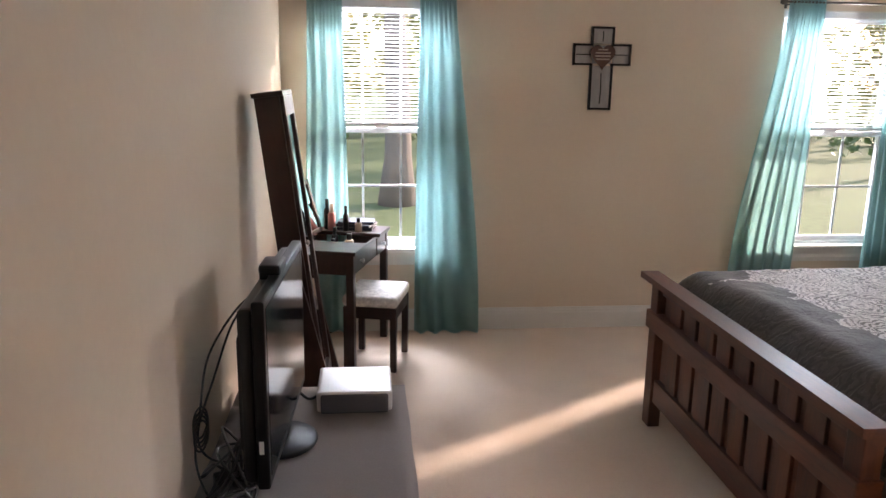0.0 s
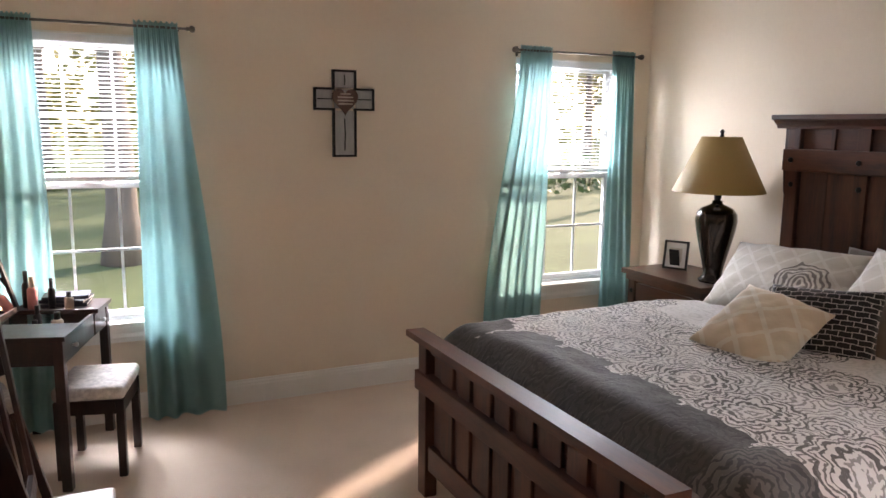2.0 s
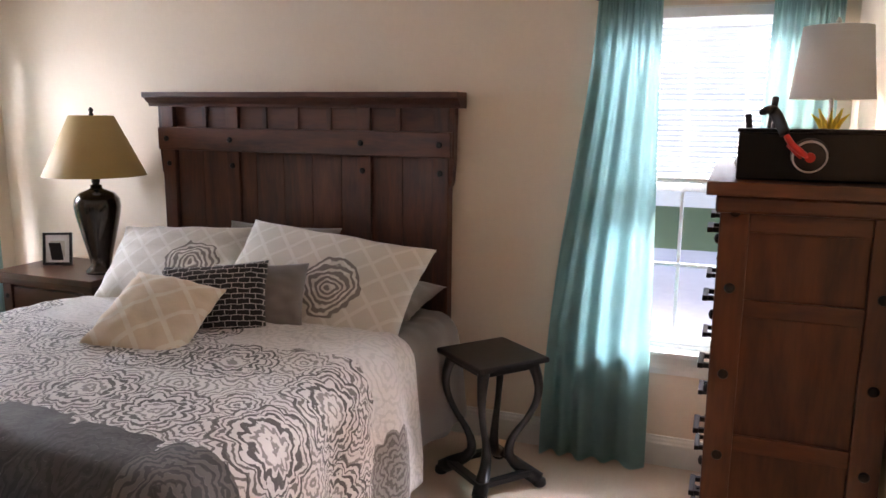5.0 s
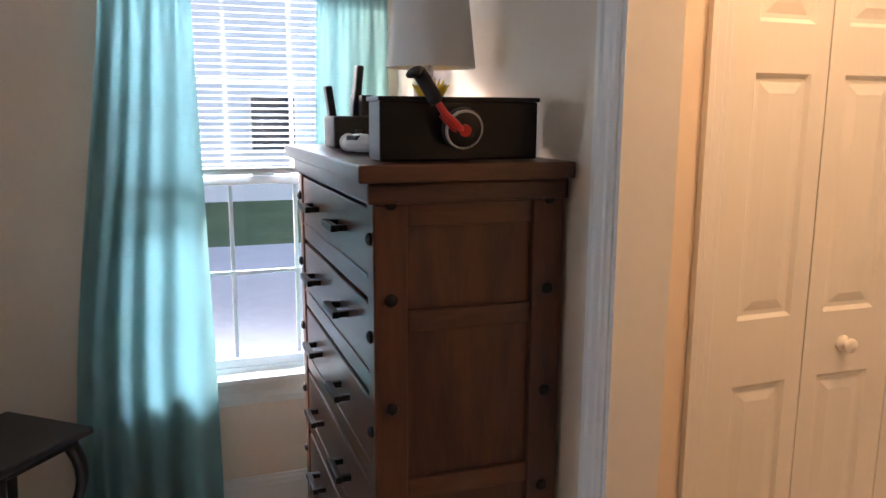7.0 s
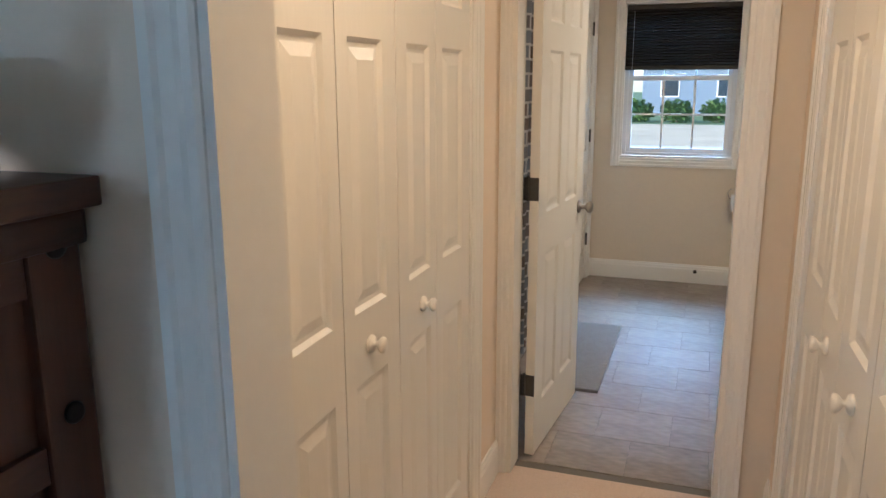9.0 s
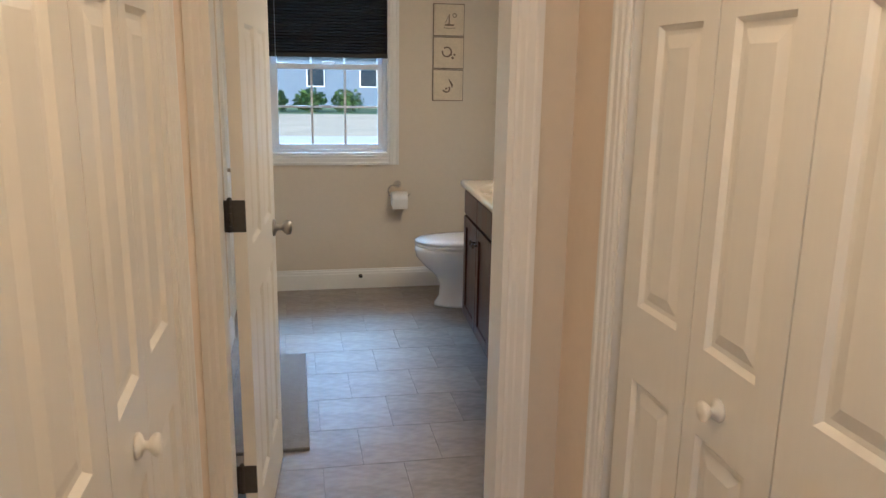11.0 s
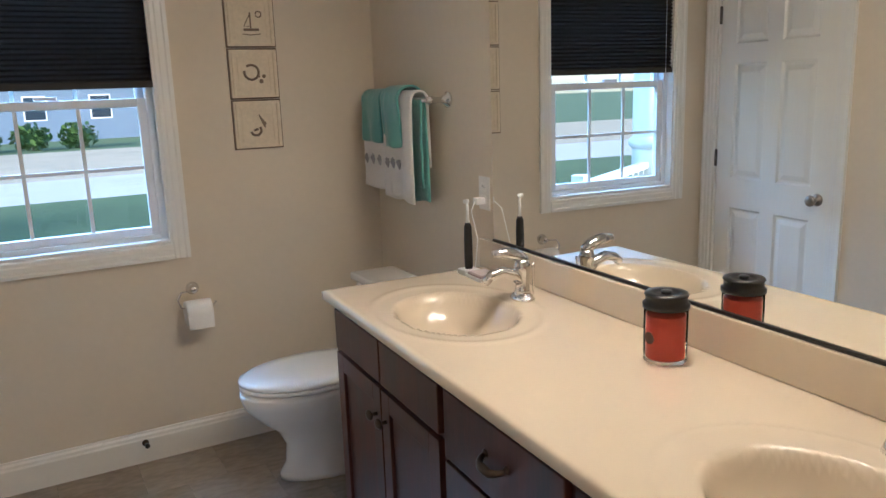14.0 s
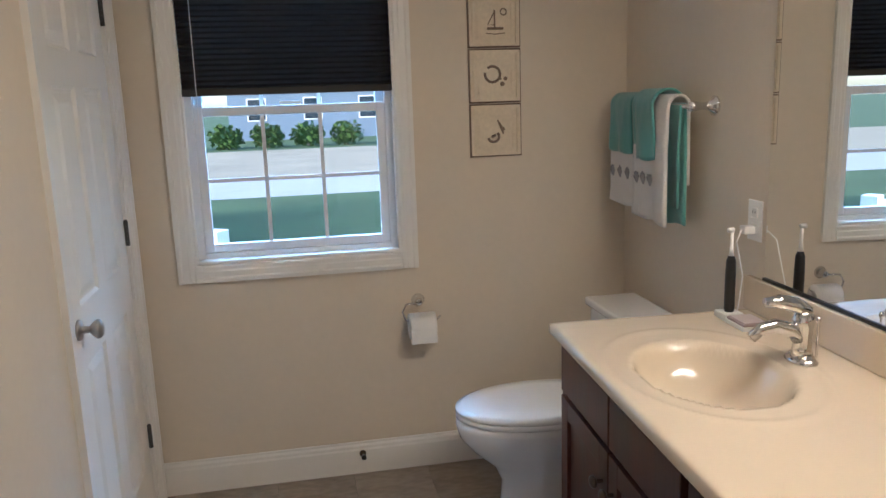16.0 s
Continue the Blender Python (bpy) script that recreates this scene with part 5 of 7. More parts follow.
# side table with S-shaped legs
def side_table():
    t = thing("side_table", "small black wooden side table with curved legs", "side table", pose(-0.41, -3.13, 0, 0, 0, 51))
    h, z = 0.168, 0.556
    part("tabletop", abox(-h, h, -h, h, z - 0.022, z, 0.008), BLACKWOOD, t)
    part("apron", abox(-h + 0.03, h - 0.03, -h + 0.03, h - 0.03, z - 0.05, z - 0.02, 0.006), BLACKWOOD, t)
    for sx in (-1, 1):
        for sy in (-1, 1):
            d = Vector((sx, sy, 0)).normalized()
            pts, rs = [], []
            for k in range(17):
                u = k / 16
                off = 0.155 + 0.045 * math.sin(u * 2 * math.pi * 0.92 + 0.25) * (1 if u < 0.55 else 1.35) - 0.02 * u
                if u > 0.85:
                    off += 0.09 * (u - 0.85) / 0.15
                pts.append(d * off + Vector((0, 0, z - 0.03 - u * (z - 0.055))))
                rs.append(0.026 - 0.012 * math.sin(math.pi * min(1, u * 1.1)) + (0.006 if u > 0.9 else 0))
            part("leg", tube(bmesh.new(), pts, rs, 10, flat=0.8), BLACKWOOD, t, smooth=True)
            part("foot", lathe(bmesh.new(), [(0.024, 0), (0.03, 0.01), (0.026, 0.03), (0.012, 0.036)], 14, Matrix.Translation(pts[-1] * 1 - Vector((0, 0, pts[-1].z)))), BLACKWOOD, t, smooth=True)
    bm = bmesh.new()
    q = 0.125
    for a in range(4):
        box(bm, -q - 0.018, q + 0.018, q - 0.018, q + 0.018, 0.045, 0.068, 0.004, m=pose(0, 0, 0, 0, 0, 90 * a))
    part("stretcher", bm, BLACKWOOD, t)


side_table()

# wall cross with a heart
cr = thing("wall_cross", "black metal and whitewashed wood wall cross with heart plaque", "wall cross", pose(-2.131, -0.004, 1.36))
WW = mat("whitewashed board", (0.42, 0.40, 0.39), 0.8, vary=0.2, scale=14, fine=90, stretch=(1, 1, 0.15))
HEARTM = mat("brown heart board", (0.10, 0.045, 0.03), 0.6, vary=0.2, scale=20)
hw, ah, zt, za0, za1 = 0.062, 0.167, 0.462, 0.255, 0.365
out = [(-hw, 0), (hw, 0), (hw, za0), (ah, za0), (ah, za1), (hw, za1), (hw, zt), (-hw, zt), (-hw, za1), (-ah, za1), (-ah, za0), (-hw, za0)]
bm = bmesh.new()
for a, b in zip(out, out[1:] + out[:1]):
    x0, x1, z0, z1 = min(a[0], b[0]) - 0.006, max(a[0], b[0]) + 0.006, min(a[1], b[1]) - 0.006, max(a[1], b[1]) + 0.006
    box(bm, x0, x1, -0.022, -0.0, z0, z1)
part("metal_frame", bm, IRON, cr)
for q in ((-hw, hw, 0, za0 - 0.002), (-hw, hw, za1 + 0.002, zt), (-ah, -hw, za0, za1), (hw, ah, za0, za1), (-hw, hw, za0, za1)):
    part("board", abox(q[0] + 0.006, q[1] - 0.006, -0.012, -0.002, q[2] + 0.005, q[3] - 0.005, 0.001), WW, cr)
for q in ((0.03, za0 - 0.05), (za1 + 0.02, zt - 0.02)):
    part("scroll_bar", tube(bmesh.new(), [(0, -0.016, q[0]), (0.003, -0.016, (q[0] + q[1]) / 2), (0, -0.016, q[1])], 0.003, 6), IRON, cr)
for s in (-1, 1):
    part("scroll_bar", tube(bmesh.new(), [(s * 0.07, -0.016, 0.31), (s * 0.155, -0.016, 0.31)], 0.003, 6), IRON, cr)
bm = bmesh.new()
hp_ = []
for k in range(40):
    a = 2 * math.pi * k / 40
    hp_.append((0.0046 * 16 * math.sin(a) ** 3, 0.0050 * (13 * math.cos(a) - 5 * math.cos(2 * a) - 2 * math.cos(3 * a) - math.cos(4 * a)) + 0.305))
f0 = [bm.verts.new((x, -0.034, z)) for x, z in hp_]
f1 = [bm.verts.new((x, -0.022, z)) for x, z in hp_]
bm.faces.new(f0)
bm.faces.new(list(reversed(f1)))
for k in range(40):
    bm.faces.new((f0[k], f1[k], f1[(k + 1) % 40], f0[(k + 1) % 40]))
bmesh.ops.recalc_face_normals(bm, faces=bm.faces)
part("heart", bm, HEARTM, cr, "brown wooden heart")
TXT = mat("pale lettering", (0.45, 0.36, 0.30), 0.7)
for k, w in enumerate((0.030, 0.044, 0.046, 0.040)):
    part("lettering", abox(-w, w, -0.0355, -0.0345, 0.334 - 0.018 * k, 0.342 - 0.018 * k), TXT, cr)


# ---- television corner ----
CLOTH = mat("grey cotton cover", (0.42, 0.37, 0.34), 0.85, vary=0.10, scale=4, fine=160, bump=0.35, bump_scale=30)
st = thing("tv_stand", "low television stand draped with a grey cloth", "tv stand")
part("body", abox(-3.94, -3.41, -3.05, -1.90, 0, 0.438, 0.004), DARKWOOD, st)
bm = bmesh.new()
nx, ny = 26, 50
g = []
for i in range(nx + 1):
    row = []
    for j in range(ny + 1):
        s_, v = -3.955 + 0.585 * min(1, i / (nx - 8)), -3.07 + 1.195 * j / ny
        z = 0.4445 + 0.0018 * noise.noise((s_ * 14, v * 9, 0.0))
        x, y = s_, v
        if i > nx - 8:
            d = (i - (nx - 8)) / 8
            z -= 0.30 * d
            x += 0.006 + 0.012 * math.sin(v * 17) * d
        if j == ny:
            y += 0.01
            z -= 0.02
        row.append(bm.verts.new((x, y, z)))
    g.append(row)
for a, b in zip(g, g[1:]):
    for j in range(ny):
        bm.faces.new((a[j], b[j], b[j + 1], a[j + 1]))
bmesh.ops.solidify(bm, geom=list(bm.faces), thickness=0.003)
part("cloth_cover", bm, CLOTH, st, "grey cloth cover", smooth=True)

tv = thing("television", "black flat-screen television on a round glossy foot", "television", pose(-3.755, -2.31, 0.447, 0, 0, 87.5))
# local x along the screen (towards the north wall), local -y is the screen's face
w, h, b0 = 0.36, 0.50, 0.045
part("bezel", abox(-w, w, -0.02, 0.012, b0, b0 + h, 0.006), GLOSSBLACK, tv)
part("screen", abox(-w + 0.022, w - 0.022, -0.0215, -0.0195, b0 + 0.03, b0 + h - 0.022), mat("dark screen", (0.008, 0.008, 0.01), 0.12, vary=0.02, spec=0.6), tv)
bm = bmesh.new()
box(bm, -w + 0.006, w - 0.006, 0.010, 0.05, b0 + 0.01, b0 + h - 0.02, 0.018, 3)
box(bm, -w + 0.10, w - 0.10, 0.045, 0.075, b0 + 0.05, b0 + h - 0.12, 0.018, 3)
part("rear_shell", bm, BLACK, tv)
part("badge", abox(-w - 0.0012, -w - 0.0004, -0.008, 0.004, b0 + 0.10, b0 + 0.135), WHITE, tv)
part("neck", tube(bmesh.new(), [(0, 0.012, 0.01), (0, 0.012, 0.08)], 0.028, 14, flat=0.6), GLOSSBLACK, tv, smooth=True)
part("foot", lathe(bmesh.new(), [(0.118, 0), (0.12, 0.006), (0.112, 0.012), (0.02, 0.018)], 44, Matrix.Translation((0, 0, 0)) @ Matrix.Diagonal((1.0, 0.85, 1, 1))), GLOSSBLACK, tv, smooth=True)
cm = thing("tv_camera", "small black sensor bar clipped on the television", "sensor bar", pose(-3.765, -2.36, 0.447 + b0 + h, 0, 0, 87.5))
part("body", abox(-0.06, 0.06, -0.03, 0.03, 0.0, 0.03, 0.009), BLACK, cm)
part("clip", abox(-0.02, 0.02, 0.01, 0.035, -0.03, 0.005, 0.003), BLACK, cm)
cn = thing("game_console", "white game console lying flat on the grey cover", "game console", pose(-3.545, -2.02, 0.447))
part("shell", abox(-0.124, 0.124, -0.115, 0.115, 0.006, 0.075, 0.012, 3), WHITE, cn)
part("end_grille", abox(-0.110, 0.110, -0.1185, -0.112, 0.004, 0.068, 0.008), mat("grey vent", (0.10, 0.10, 0.105), 0.5, vary=0.3, fine=400), cn)
part("power_button", lathe(bmesh.new(), [(0.015, 0), (0.015, 0.001)], 20, Matrix.Translation((0, -0.02, 0.0753))), SILV, cn)
for x in (-0.1, 0.1):
    for y in (-0.09, 0.09):
        part("rubber_foot", lathe(bmesh.new(), [(0.01, 0), (0.01, 0.007)], 10, Matrix.Translation((x, y, 0))), BLACK, cn)


def cable(pts, r, label, n=60):
    """A slack lead through points, smoothed."""
    P = [Vector(p) for p in pts]
    P = [P[0]] + P + [P[-1]]
    q = []
    for i in range(1, len(P) - 2):
        for k in range(8):
            t = k / 8
            a, b, c, d = P[i - 1:i + 3]
            q.append(0.5 * (2 * b + (c - a) * t + (2 * a - 5 * b + 4 * c - d) * t * t + (3 * b - a - 3 * c + d) * t ** 3))
    q.append(P[-2])
    o = part("cable", tube(bmesh.new(), q, r, 7), BLACK, smooth=True)
    return tagged(o, label, "cable", "television leads")


cl = "black lead hanging behind the television"
cable([(-3.79, -2.42, 0.95), (-3.84, -2.50, 0.93), (-3.91, -2.56, 0.82), (-3.935, -2.58, 0.68), (-3.945, -2.62, 0.56), (-3.90, -2.70, 0.50), (-3.86, -2.66, 0.455)], 0.0032, cl)
cable([(-3.80, -2.40, 0.945), (-3.86, -2.46, 0.88), (-3.90, -2.55, 0.76), (-3.94, -2.60, 0.62), (-3.92, -2.55, 0.52), (-3.85, -2.45, 0.46)], 0.0032, cl)
rr_ = random.Random(8)
for k in range(7):
    c0 = Vector((-3.86, -2.55, 0.455))
    cable([c0 + Vector((rr_.uniform(-0.07, 0.08), rr_.uniform(-0.25, 0.2), rr_.uniform(0, 0.09))) for _ in range(6)], 0.004, "tangled black lead lying on the television stand")
pts = [(-3.935 + 0.012 * math.cos(a), -2.585 + 0.03 * math.cos(a * 1.0), 0.60 + 0.045 * math.sin(a) + 0.002 * a) for a in [k * 0.7 for k in range(36)]]
cable(pts, 0.003, "bundled loop of black lead behind the television")
cable([(-3.74, -2.05, 0.50), (-3.70, -2.07, 0.475), (-3.67, -2.06, 0.48)], 0.005, "black lead plugged into the game console")
ad = thing("power_adapter", "black power adapter among leads on the stand", "power adapter", pose(-3.86, -2.62, 0.447, 0, 0, 20))
part("brick", abox(-0.035, 0.035, -0.07, 0.07, 0, 0.045, 0.008), BLACK, ad)
part("plug", abox(-0.012, 0.012, -0.10, -0.07, 0.01, 0.035, 0.004), BLACK, ad)


# ---- jewellery cabinet with mirror, tilted in its stand ----
jc = thing("mirror_cabinet", "tall dark cherry jewellery cabinet with tilted full-length mirror", "mirror cabinet", pose(-3.80, -1.32, 0))
T = Matrix.Translation((0.0, 0, 0.82)) @ pose(0, 0, 0, 0, -6.8, 0)
def tp_(nm, b, material, label=""):
    o = part(nm, b, material, jc, label)
    o.matrix_local = T
    return o
tp_("case", abox(-0.05, 0.045, -0.17, 0.17, -0.60, 0.63, 0.003), DARKWOOD)
tp_("case_top", abox(-0.058, 0.062, -0.18, 0.18, 0.63, 0.648, 0.003), DARKWOOD)
bm = bmesh.new()
for q in ((-0.17, -0.125, -0.60, 0.63), (0.125, 0.17, -0.60, 0.63)):
    box(bm, 0.047, 0.063, q[0], q[1], q[2], q[3], 0.003)
for q in ((-0.60, -0.54), (0.55, 0.63)):
    box(bm, 0.047, 0.063, -0.125, 0.125, q[0], q[1], 0.003)
dr = tp_("mirror_door", bm, DARKWOOD)
tp_("mirror_glass", abox(0.050, 0.054, -0.125, 0.125, -0.54, 0.55), MIRROR, "mirror glass")
tp_("door_knob", lathe(bmesh.new(), [(0.006, 0), (0.011, 0.008), (0.008, 0.014)], 14, Matrix.Translation((0.063, -0.15, 0.05)) @ pose(0, 0, 0, 0, 90, 0)), NICKEL)
for s in (-1, 1):
    y = s * 0.192
    bm = bmesh.new()
    tube(bm, [(0.0, y, 0.84), (0.10, y, 0.42), (0.20, y, 0.0)], [0.018, 0.02, 0.022], 4)
    part("stand_leg", bm, DARKWOOD, jc)
    bm = bmesh.new()
    tube(bm, [(0.0, y, 0.84), (-0.03, y, 0.42), (-0.07, y, 0.0)], [0.018, 0.02, 0.022], 4)
    part("stand_leg", bm, DARKWOOD, jc)
part("stretcher", abox(0.06, 0.085, -0.19, 0.19, 0.12, 0.17, 0.003), DARKWOOD, jc)


# ---- dressing table and stool ----
dt = thing("dressing_table", "dark cherry dressing table with flip-up mirror, lid open", "dressing table", pose(-3.475, -0.43, 0, 0, 0, 74))
# local x along its front, local -y towards the sitter
L2, D2, TZ = 0.345, 0.38, 0.672
for x in (-L2 + 0.02, L2 - 0.02):
    for y in (0.02, D2 - 0.02):
        part("leg", abox(x - 0.02, x + 0.02, y - 0.02, y + 0.02, 0, TZ - 0.02, 0.003), DARKWOOD, dt)
bm = bmesh.new()
box(bm, -L2 + 0.04, L2 - 0.04, D2 - 0.03, D2 - 0.012, TZ - 0.125, TZ - 0.02)
box(bm, -L2 + 0.008, -L2 + 0.026, 0.04, D2 - 0.04, TZ - 0.125, TZ - 0.02)
box(bm, L2 - 0.026, L2 - 0.008, 0.04, D2 - 0.04, TZ - 0.125, TZ - 0.02)
part("apron", bm, DARKWOOD, dt)
for x0, x1 in ((-L2 + 0.04, -0.12), (0.12, L2 - 0.04)):
    d = part("drawer", abox(x0 + 0.002, x1 - 0.002, 0.004, 0.024, TZ - 0.125, TZ - 0.028, 0.003), DARKWOOD, dt)
    part("knob", lathe(bmesh.new(), [(0.006, 0), (0.006, 0.01), (0.012, 0.016), (0.009, 0.024)], 14, Matrix.Translation(((x0 + x1) / 2, 0.004, TZ - 0.072)) @ pose(0, 0, 0, 90, 0, 0)), SILV, d, "silver knob")
part("centre_panel", abox(-0.118, 0.118, 0.008, 0.024, TZ - 0.125, TZ - 0.02, 0.002), DARKWOOD, dt)
part("tabletop", abox(-L2 - 0.01, -0.125, -0.012, D2, TZ - 0.02, TZ, 0.003), DARKWOOD, dt)
part("tabletop", abox(0.125, L2 + 0.01, -0.012, D2, TZ - 0.02, TZ, 0.003), DARKWOOD, dt)
part("tray", abox(-0.122, 0.122, 0.026, D2 - 0.034, TZ - 0.10, TZ - 0.09), DARKWOOD, dt)
ld = bmesh.new()
for q in ((-0.125, -0.10, 0, 0.30), (0.10, 0.125, 0, 0.30)):
    box(ld, q[0], q[1], -0.01, 0.008, q[2], q[3], 0.003)
box(ld, -0.10, 0.10, -0.01, 0.008, 0, 0.025, 0.003)
box(ld, -0.10, 0.10, -0.01, 0.008, 0.275, 0.30, 0.003)
box(ld, -0.11, 0.11, 0.004, 0.010, 0.012, 0.288)
lid = part("lid", ld, DARKWOOD, dt)
lid.matrix_local = pose(0, D2 - 0.05, TZ, -16, 0, 0)
mg = part("mirror_glass", abox(-0.10, 0.10, -0.002, 0.003, 0.025, 0.275), MIRROR, lid, "mirror glass")
sl = thing("stool", "dark wooden stool with cream patterned cushion", "stool", pose(-3.45, -0.50, 0, 0, 0, -14))
for x in (-0.125, 0.125):
    for y in (-0.155, 0.155):
        part("leg", abox(x - 0.017, x + 0.017, y - 0.017, y + 0.017, 0, 0.35, 0.003), DARKWOOD, sl)
bm = bmesh.new()
box(bm, -0.138, 0.138, -0.17, -0.15, 0.29, 0.352, 0.002)
box(bm, -0.138, 0.138, 0.15, 0.17, 0.29, 0.352, 0.002)
box(bm, -0.14, -0.12, -0.15, 0.15, 0.29, 0.352, 0.002)
box(bm, 0.12, 0.14, -0.15, 0.15, 0.29, 0.352, 0.002)
part("seat_frame", bm, DARKWOOD, sl)
CUSH = mat("cream scroll cushion cloth", (0.50, 0.46, 0.42), 0.8, vary=0.45, scale=26, fine=60, bump=0.3)
part("cushion", abox(-0.148, 0.148, -0.18, 0.18, 0.352, 0.412, 0.028, 5), CUSH, sl, smooth=True)
PINK = mat("pink plastic", (0.55, 0.22, 0.22), 0.4, vary=0.1)
CREAMC = mat("cream cosmetic", (0.62, 0.50, 0.40), 0.4, vary=0.1)
DT = dt.matrix_world.copy()


def bottle(x, y, r, hh, material, label, z=TZ, capm=BLACK):
    o = thing("cosmetic_bottle", label, "bottle", DT @ Matrix.Translation((x, y, z)), "cosmetics on the dressing table")
    part("body", lathe(bmesh.new(), [(r, 0), (r, hh * 0.6), (r * 0.7, hh * 0.68)], 16), material, o, smooth=True)
    part("cap", lathe(bmesh.new(), [(r * 0.55, hh * 0.68), (r * 0.55, hh), (r * 0.4, hh * 1.01)], 14), capm, o, smooth=True)


bottle(0.16, 0.28, 0.022, 0.15, PINK, "pink cosmetic bottle on the dressing table", capm=CREAMC)
bottle(0.17, 0.20, 0.016, 0.14, BLACK, "black cosmetic bottle on the dressing table")
bottle(0.15, 0.12, 0.02, 0.08, CREAMC, "small cream cosmetic bottle on the dressing table")
bottle(0.20, 0.32, 0.018, 0.17, BLACK, "tall black spray bottle on the dressing table")
bottle(-0.06, 0.2, 0.022, 0.09, PINK, "pink cosmetic jar in the dressing table tray", TZ - 0.09)
bottle(0.04, 0.14, 0.025, 0.10, CREAMC, "cream cosmetic jar in the dressing table tray", TZ - 0.09)
bottle(0.09, 0.24, 0.018, 0.12, BLACK, "black cosmetic jar in the dressing table tray", TZ - 0.09)
NAVY = mat("dark book cover", (0.03, 0.035, 0.05), 0.5, vary=0.1)
for k, (a, ww) in enumerate(((6, 0.16), (-4, 0.15), (10, 0.13))):
    o = thing("book", "dark covered notebook stacked on the dressing table", "book", DT @ Matrix.Translation((0.255, 0.16, TZ + 0.001 + 0.016 * k)) @ pose(0, 0, 0, 0, 0, a), "stack of notebooks")
    part("pages", abox(-ww / 2 + 0.003, ww / 2 - 0.003, -0.097, 0.097, 0.002, 0.013), WHITE, o)
    bm = box(bmesh.new(), -ww / 2, ww / 2, -0.10, 0.10, 0.0, 0.002)
    box(bm, -ww / 2, ww / 2, -0.10, 0.10, 0.013, 0.015)
    box(bm, -ww / 2, -ww / 2 + 0.002, -0.10, 0.10, 0.002, 0.013)
    part("cover", bm, NAVY, o)


# ---- bathroom ----
vn = thing("vanity_cabinet", "long espresso wooden bathroom vanity cabinet with drawers", "vanity cabinet")
VX = -2.455
bm = bmesh.new()
box(bm, -3.005, VX, -8.485, -8.467, 0.10, 0.845)
box(bm, -3.005, VX, -6.452, -6.434, 0.10, 0.845)
box(bm, -3.005, VX, -8.467, -6.452, 0.10, 0.118)
box(bm, -3.005, VX - 0.06, -8.485, -6.434, 0.0, 0.10)
part("carcass", bm, VANWOOD, vn)
ff = bmesh.new()
box(ff, VX, VX + 0.018, -8.485, -6.434, 0.825, 0.845)
box(ff, VX, VX + 0.018, -8.485, -6.434, 0.10, 0.128)
for y in (-8.46, -7.6875, -7.1875, -6.46):
    box(ff, VX, VX + 0.018, y - 0.025, y + 0.025, 0.128, 0.825)
box(ff, VX, VX + 0.018, -8.435, -7.7125, 0.682, 0.705)
box(ff, VX, VX + 0.018, -7.1625, -6.485, 0.682, 0.705)
part("face_frame", ff, VANWOOD, vn)
VK = VX + 0.02


def shell_knob(parent, y, z):
    bm = tube(bmesh.new(), [(VK + 0.018, y, z), (VK + 0.036, y, z)], [0.006, 0.005], 8)
    b2 = bmesh.new()
    bmesh.ops.create_uvsphere(b2, u_segments=14, v_segments=8, radius=1)
    merge(bm, b2, Matrix.Translation((VK + 0.042, y, z)) @ Matrix.Diagonal((0.009, 0.019, 0.015, 1)))
    part("knob", bm, BRONZE, parent, "dark bronze shell knob", smooth=True)


def shell_pull(parent, y, z):
    bm = bmesh.new()
    pts = []
    for k in range(13):
        a = math.pi * k / 12
        pts.append((VK + 0.018 + 0.03 * math.sin(a), y - 0.042 * math.cos(a), z - 0.010 * math.sin(a)))
    tube(bm, pts, [0.005 + 0.004 * math.sin(math.pi * k / 12) for k in range(13)], 8)
    for s in (-1, 1):
        lathe(bm, [(0.010, 0), (0.009, 0.004), (0.005, 0.007)], 12, Matrix.Translation((VK + 0.017, y + s * 0.042, z)) @ pose(0, 0, 0, 0, 90, 0))
    for k in range(-2, 3):
        tube(bm, [(VK + 0.044, y + k * 0.006, z - 0.02), (VK + 0.05, y + k * 0.006, z - 0.008), (VK + 0.044, y + k * 0.006, z + 0.002)], 0.0035, 6)
    part("pull", bm, BRONZE, parent, "dark bronze shell pull", smooth=True)


def vdoor(y0, y1, z0, z1, knob_y):
    bm = bmesh.new()
    e = 0.055
    box(bm, VK, VK + 0.008, y0 + e - 0.002, y1 - e + 0.002, z0 + e - 0.002, z1 - e + 0.002)
    d = part("door", bm, VANWOOD, vn)
    for nm, q in (("stile", (y0, y0 + e, z0, z1)), ("stile", (y1 - e, y1, z0, z1)), ("rail", (y0 + e, y1 - e, z0, z0 + e)), ("rail", (y0 + e, y1 - e, z1 - e, z1))):
        part(nm, abox(VK, VK + 0.018, q[0], q[1], q[2], q[3], 0.002), VANWOOD, d)
    shell_knob(d, knob_y, z1 - 0.085)


for y0, y1, ky in ((-8.435, -8.072, -8.102), (-8.064, -7.703, -8.034), (-7.172, -6.832, -6.862), (-6.824, -6.485, -6.794)):
    vdoor(y0, y1, 0.13, 0.69, ky)
    part("false_front", abox(VK, VK + 0.018, y0, y1, 0.705, 0.83, 0.003), VANWOOD, vn)
for z0, z1 in ((0.665, 0.83), (0.51, 0.655), (0.31, 0.50), (0.13, 0.30)):
    d = part("drawer", abox(VK, VK + 0.018, -7.672, -7.203, z0, z1, 0.003), VANWOOD, vn)
    shell_pull(d, -7.4375, (z0 + z1) / 2 + 0.01)

# counter with two moulded basins
BAS = [(-2.66, -8.07), (-2.66, -6.86)]
vt = thing("countertop", "glossy cream cultured-marble vanity top with two oval basins", "countertop")


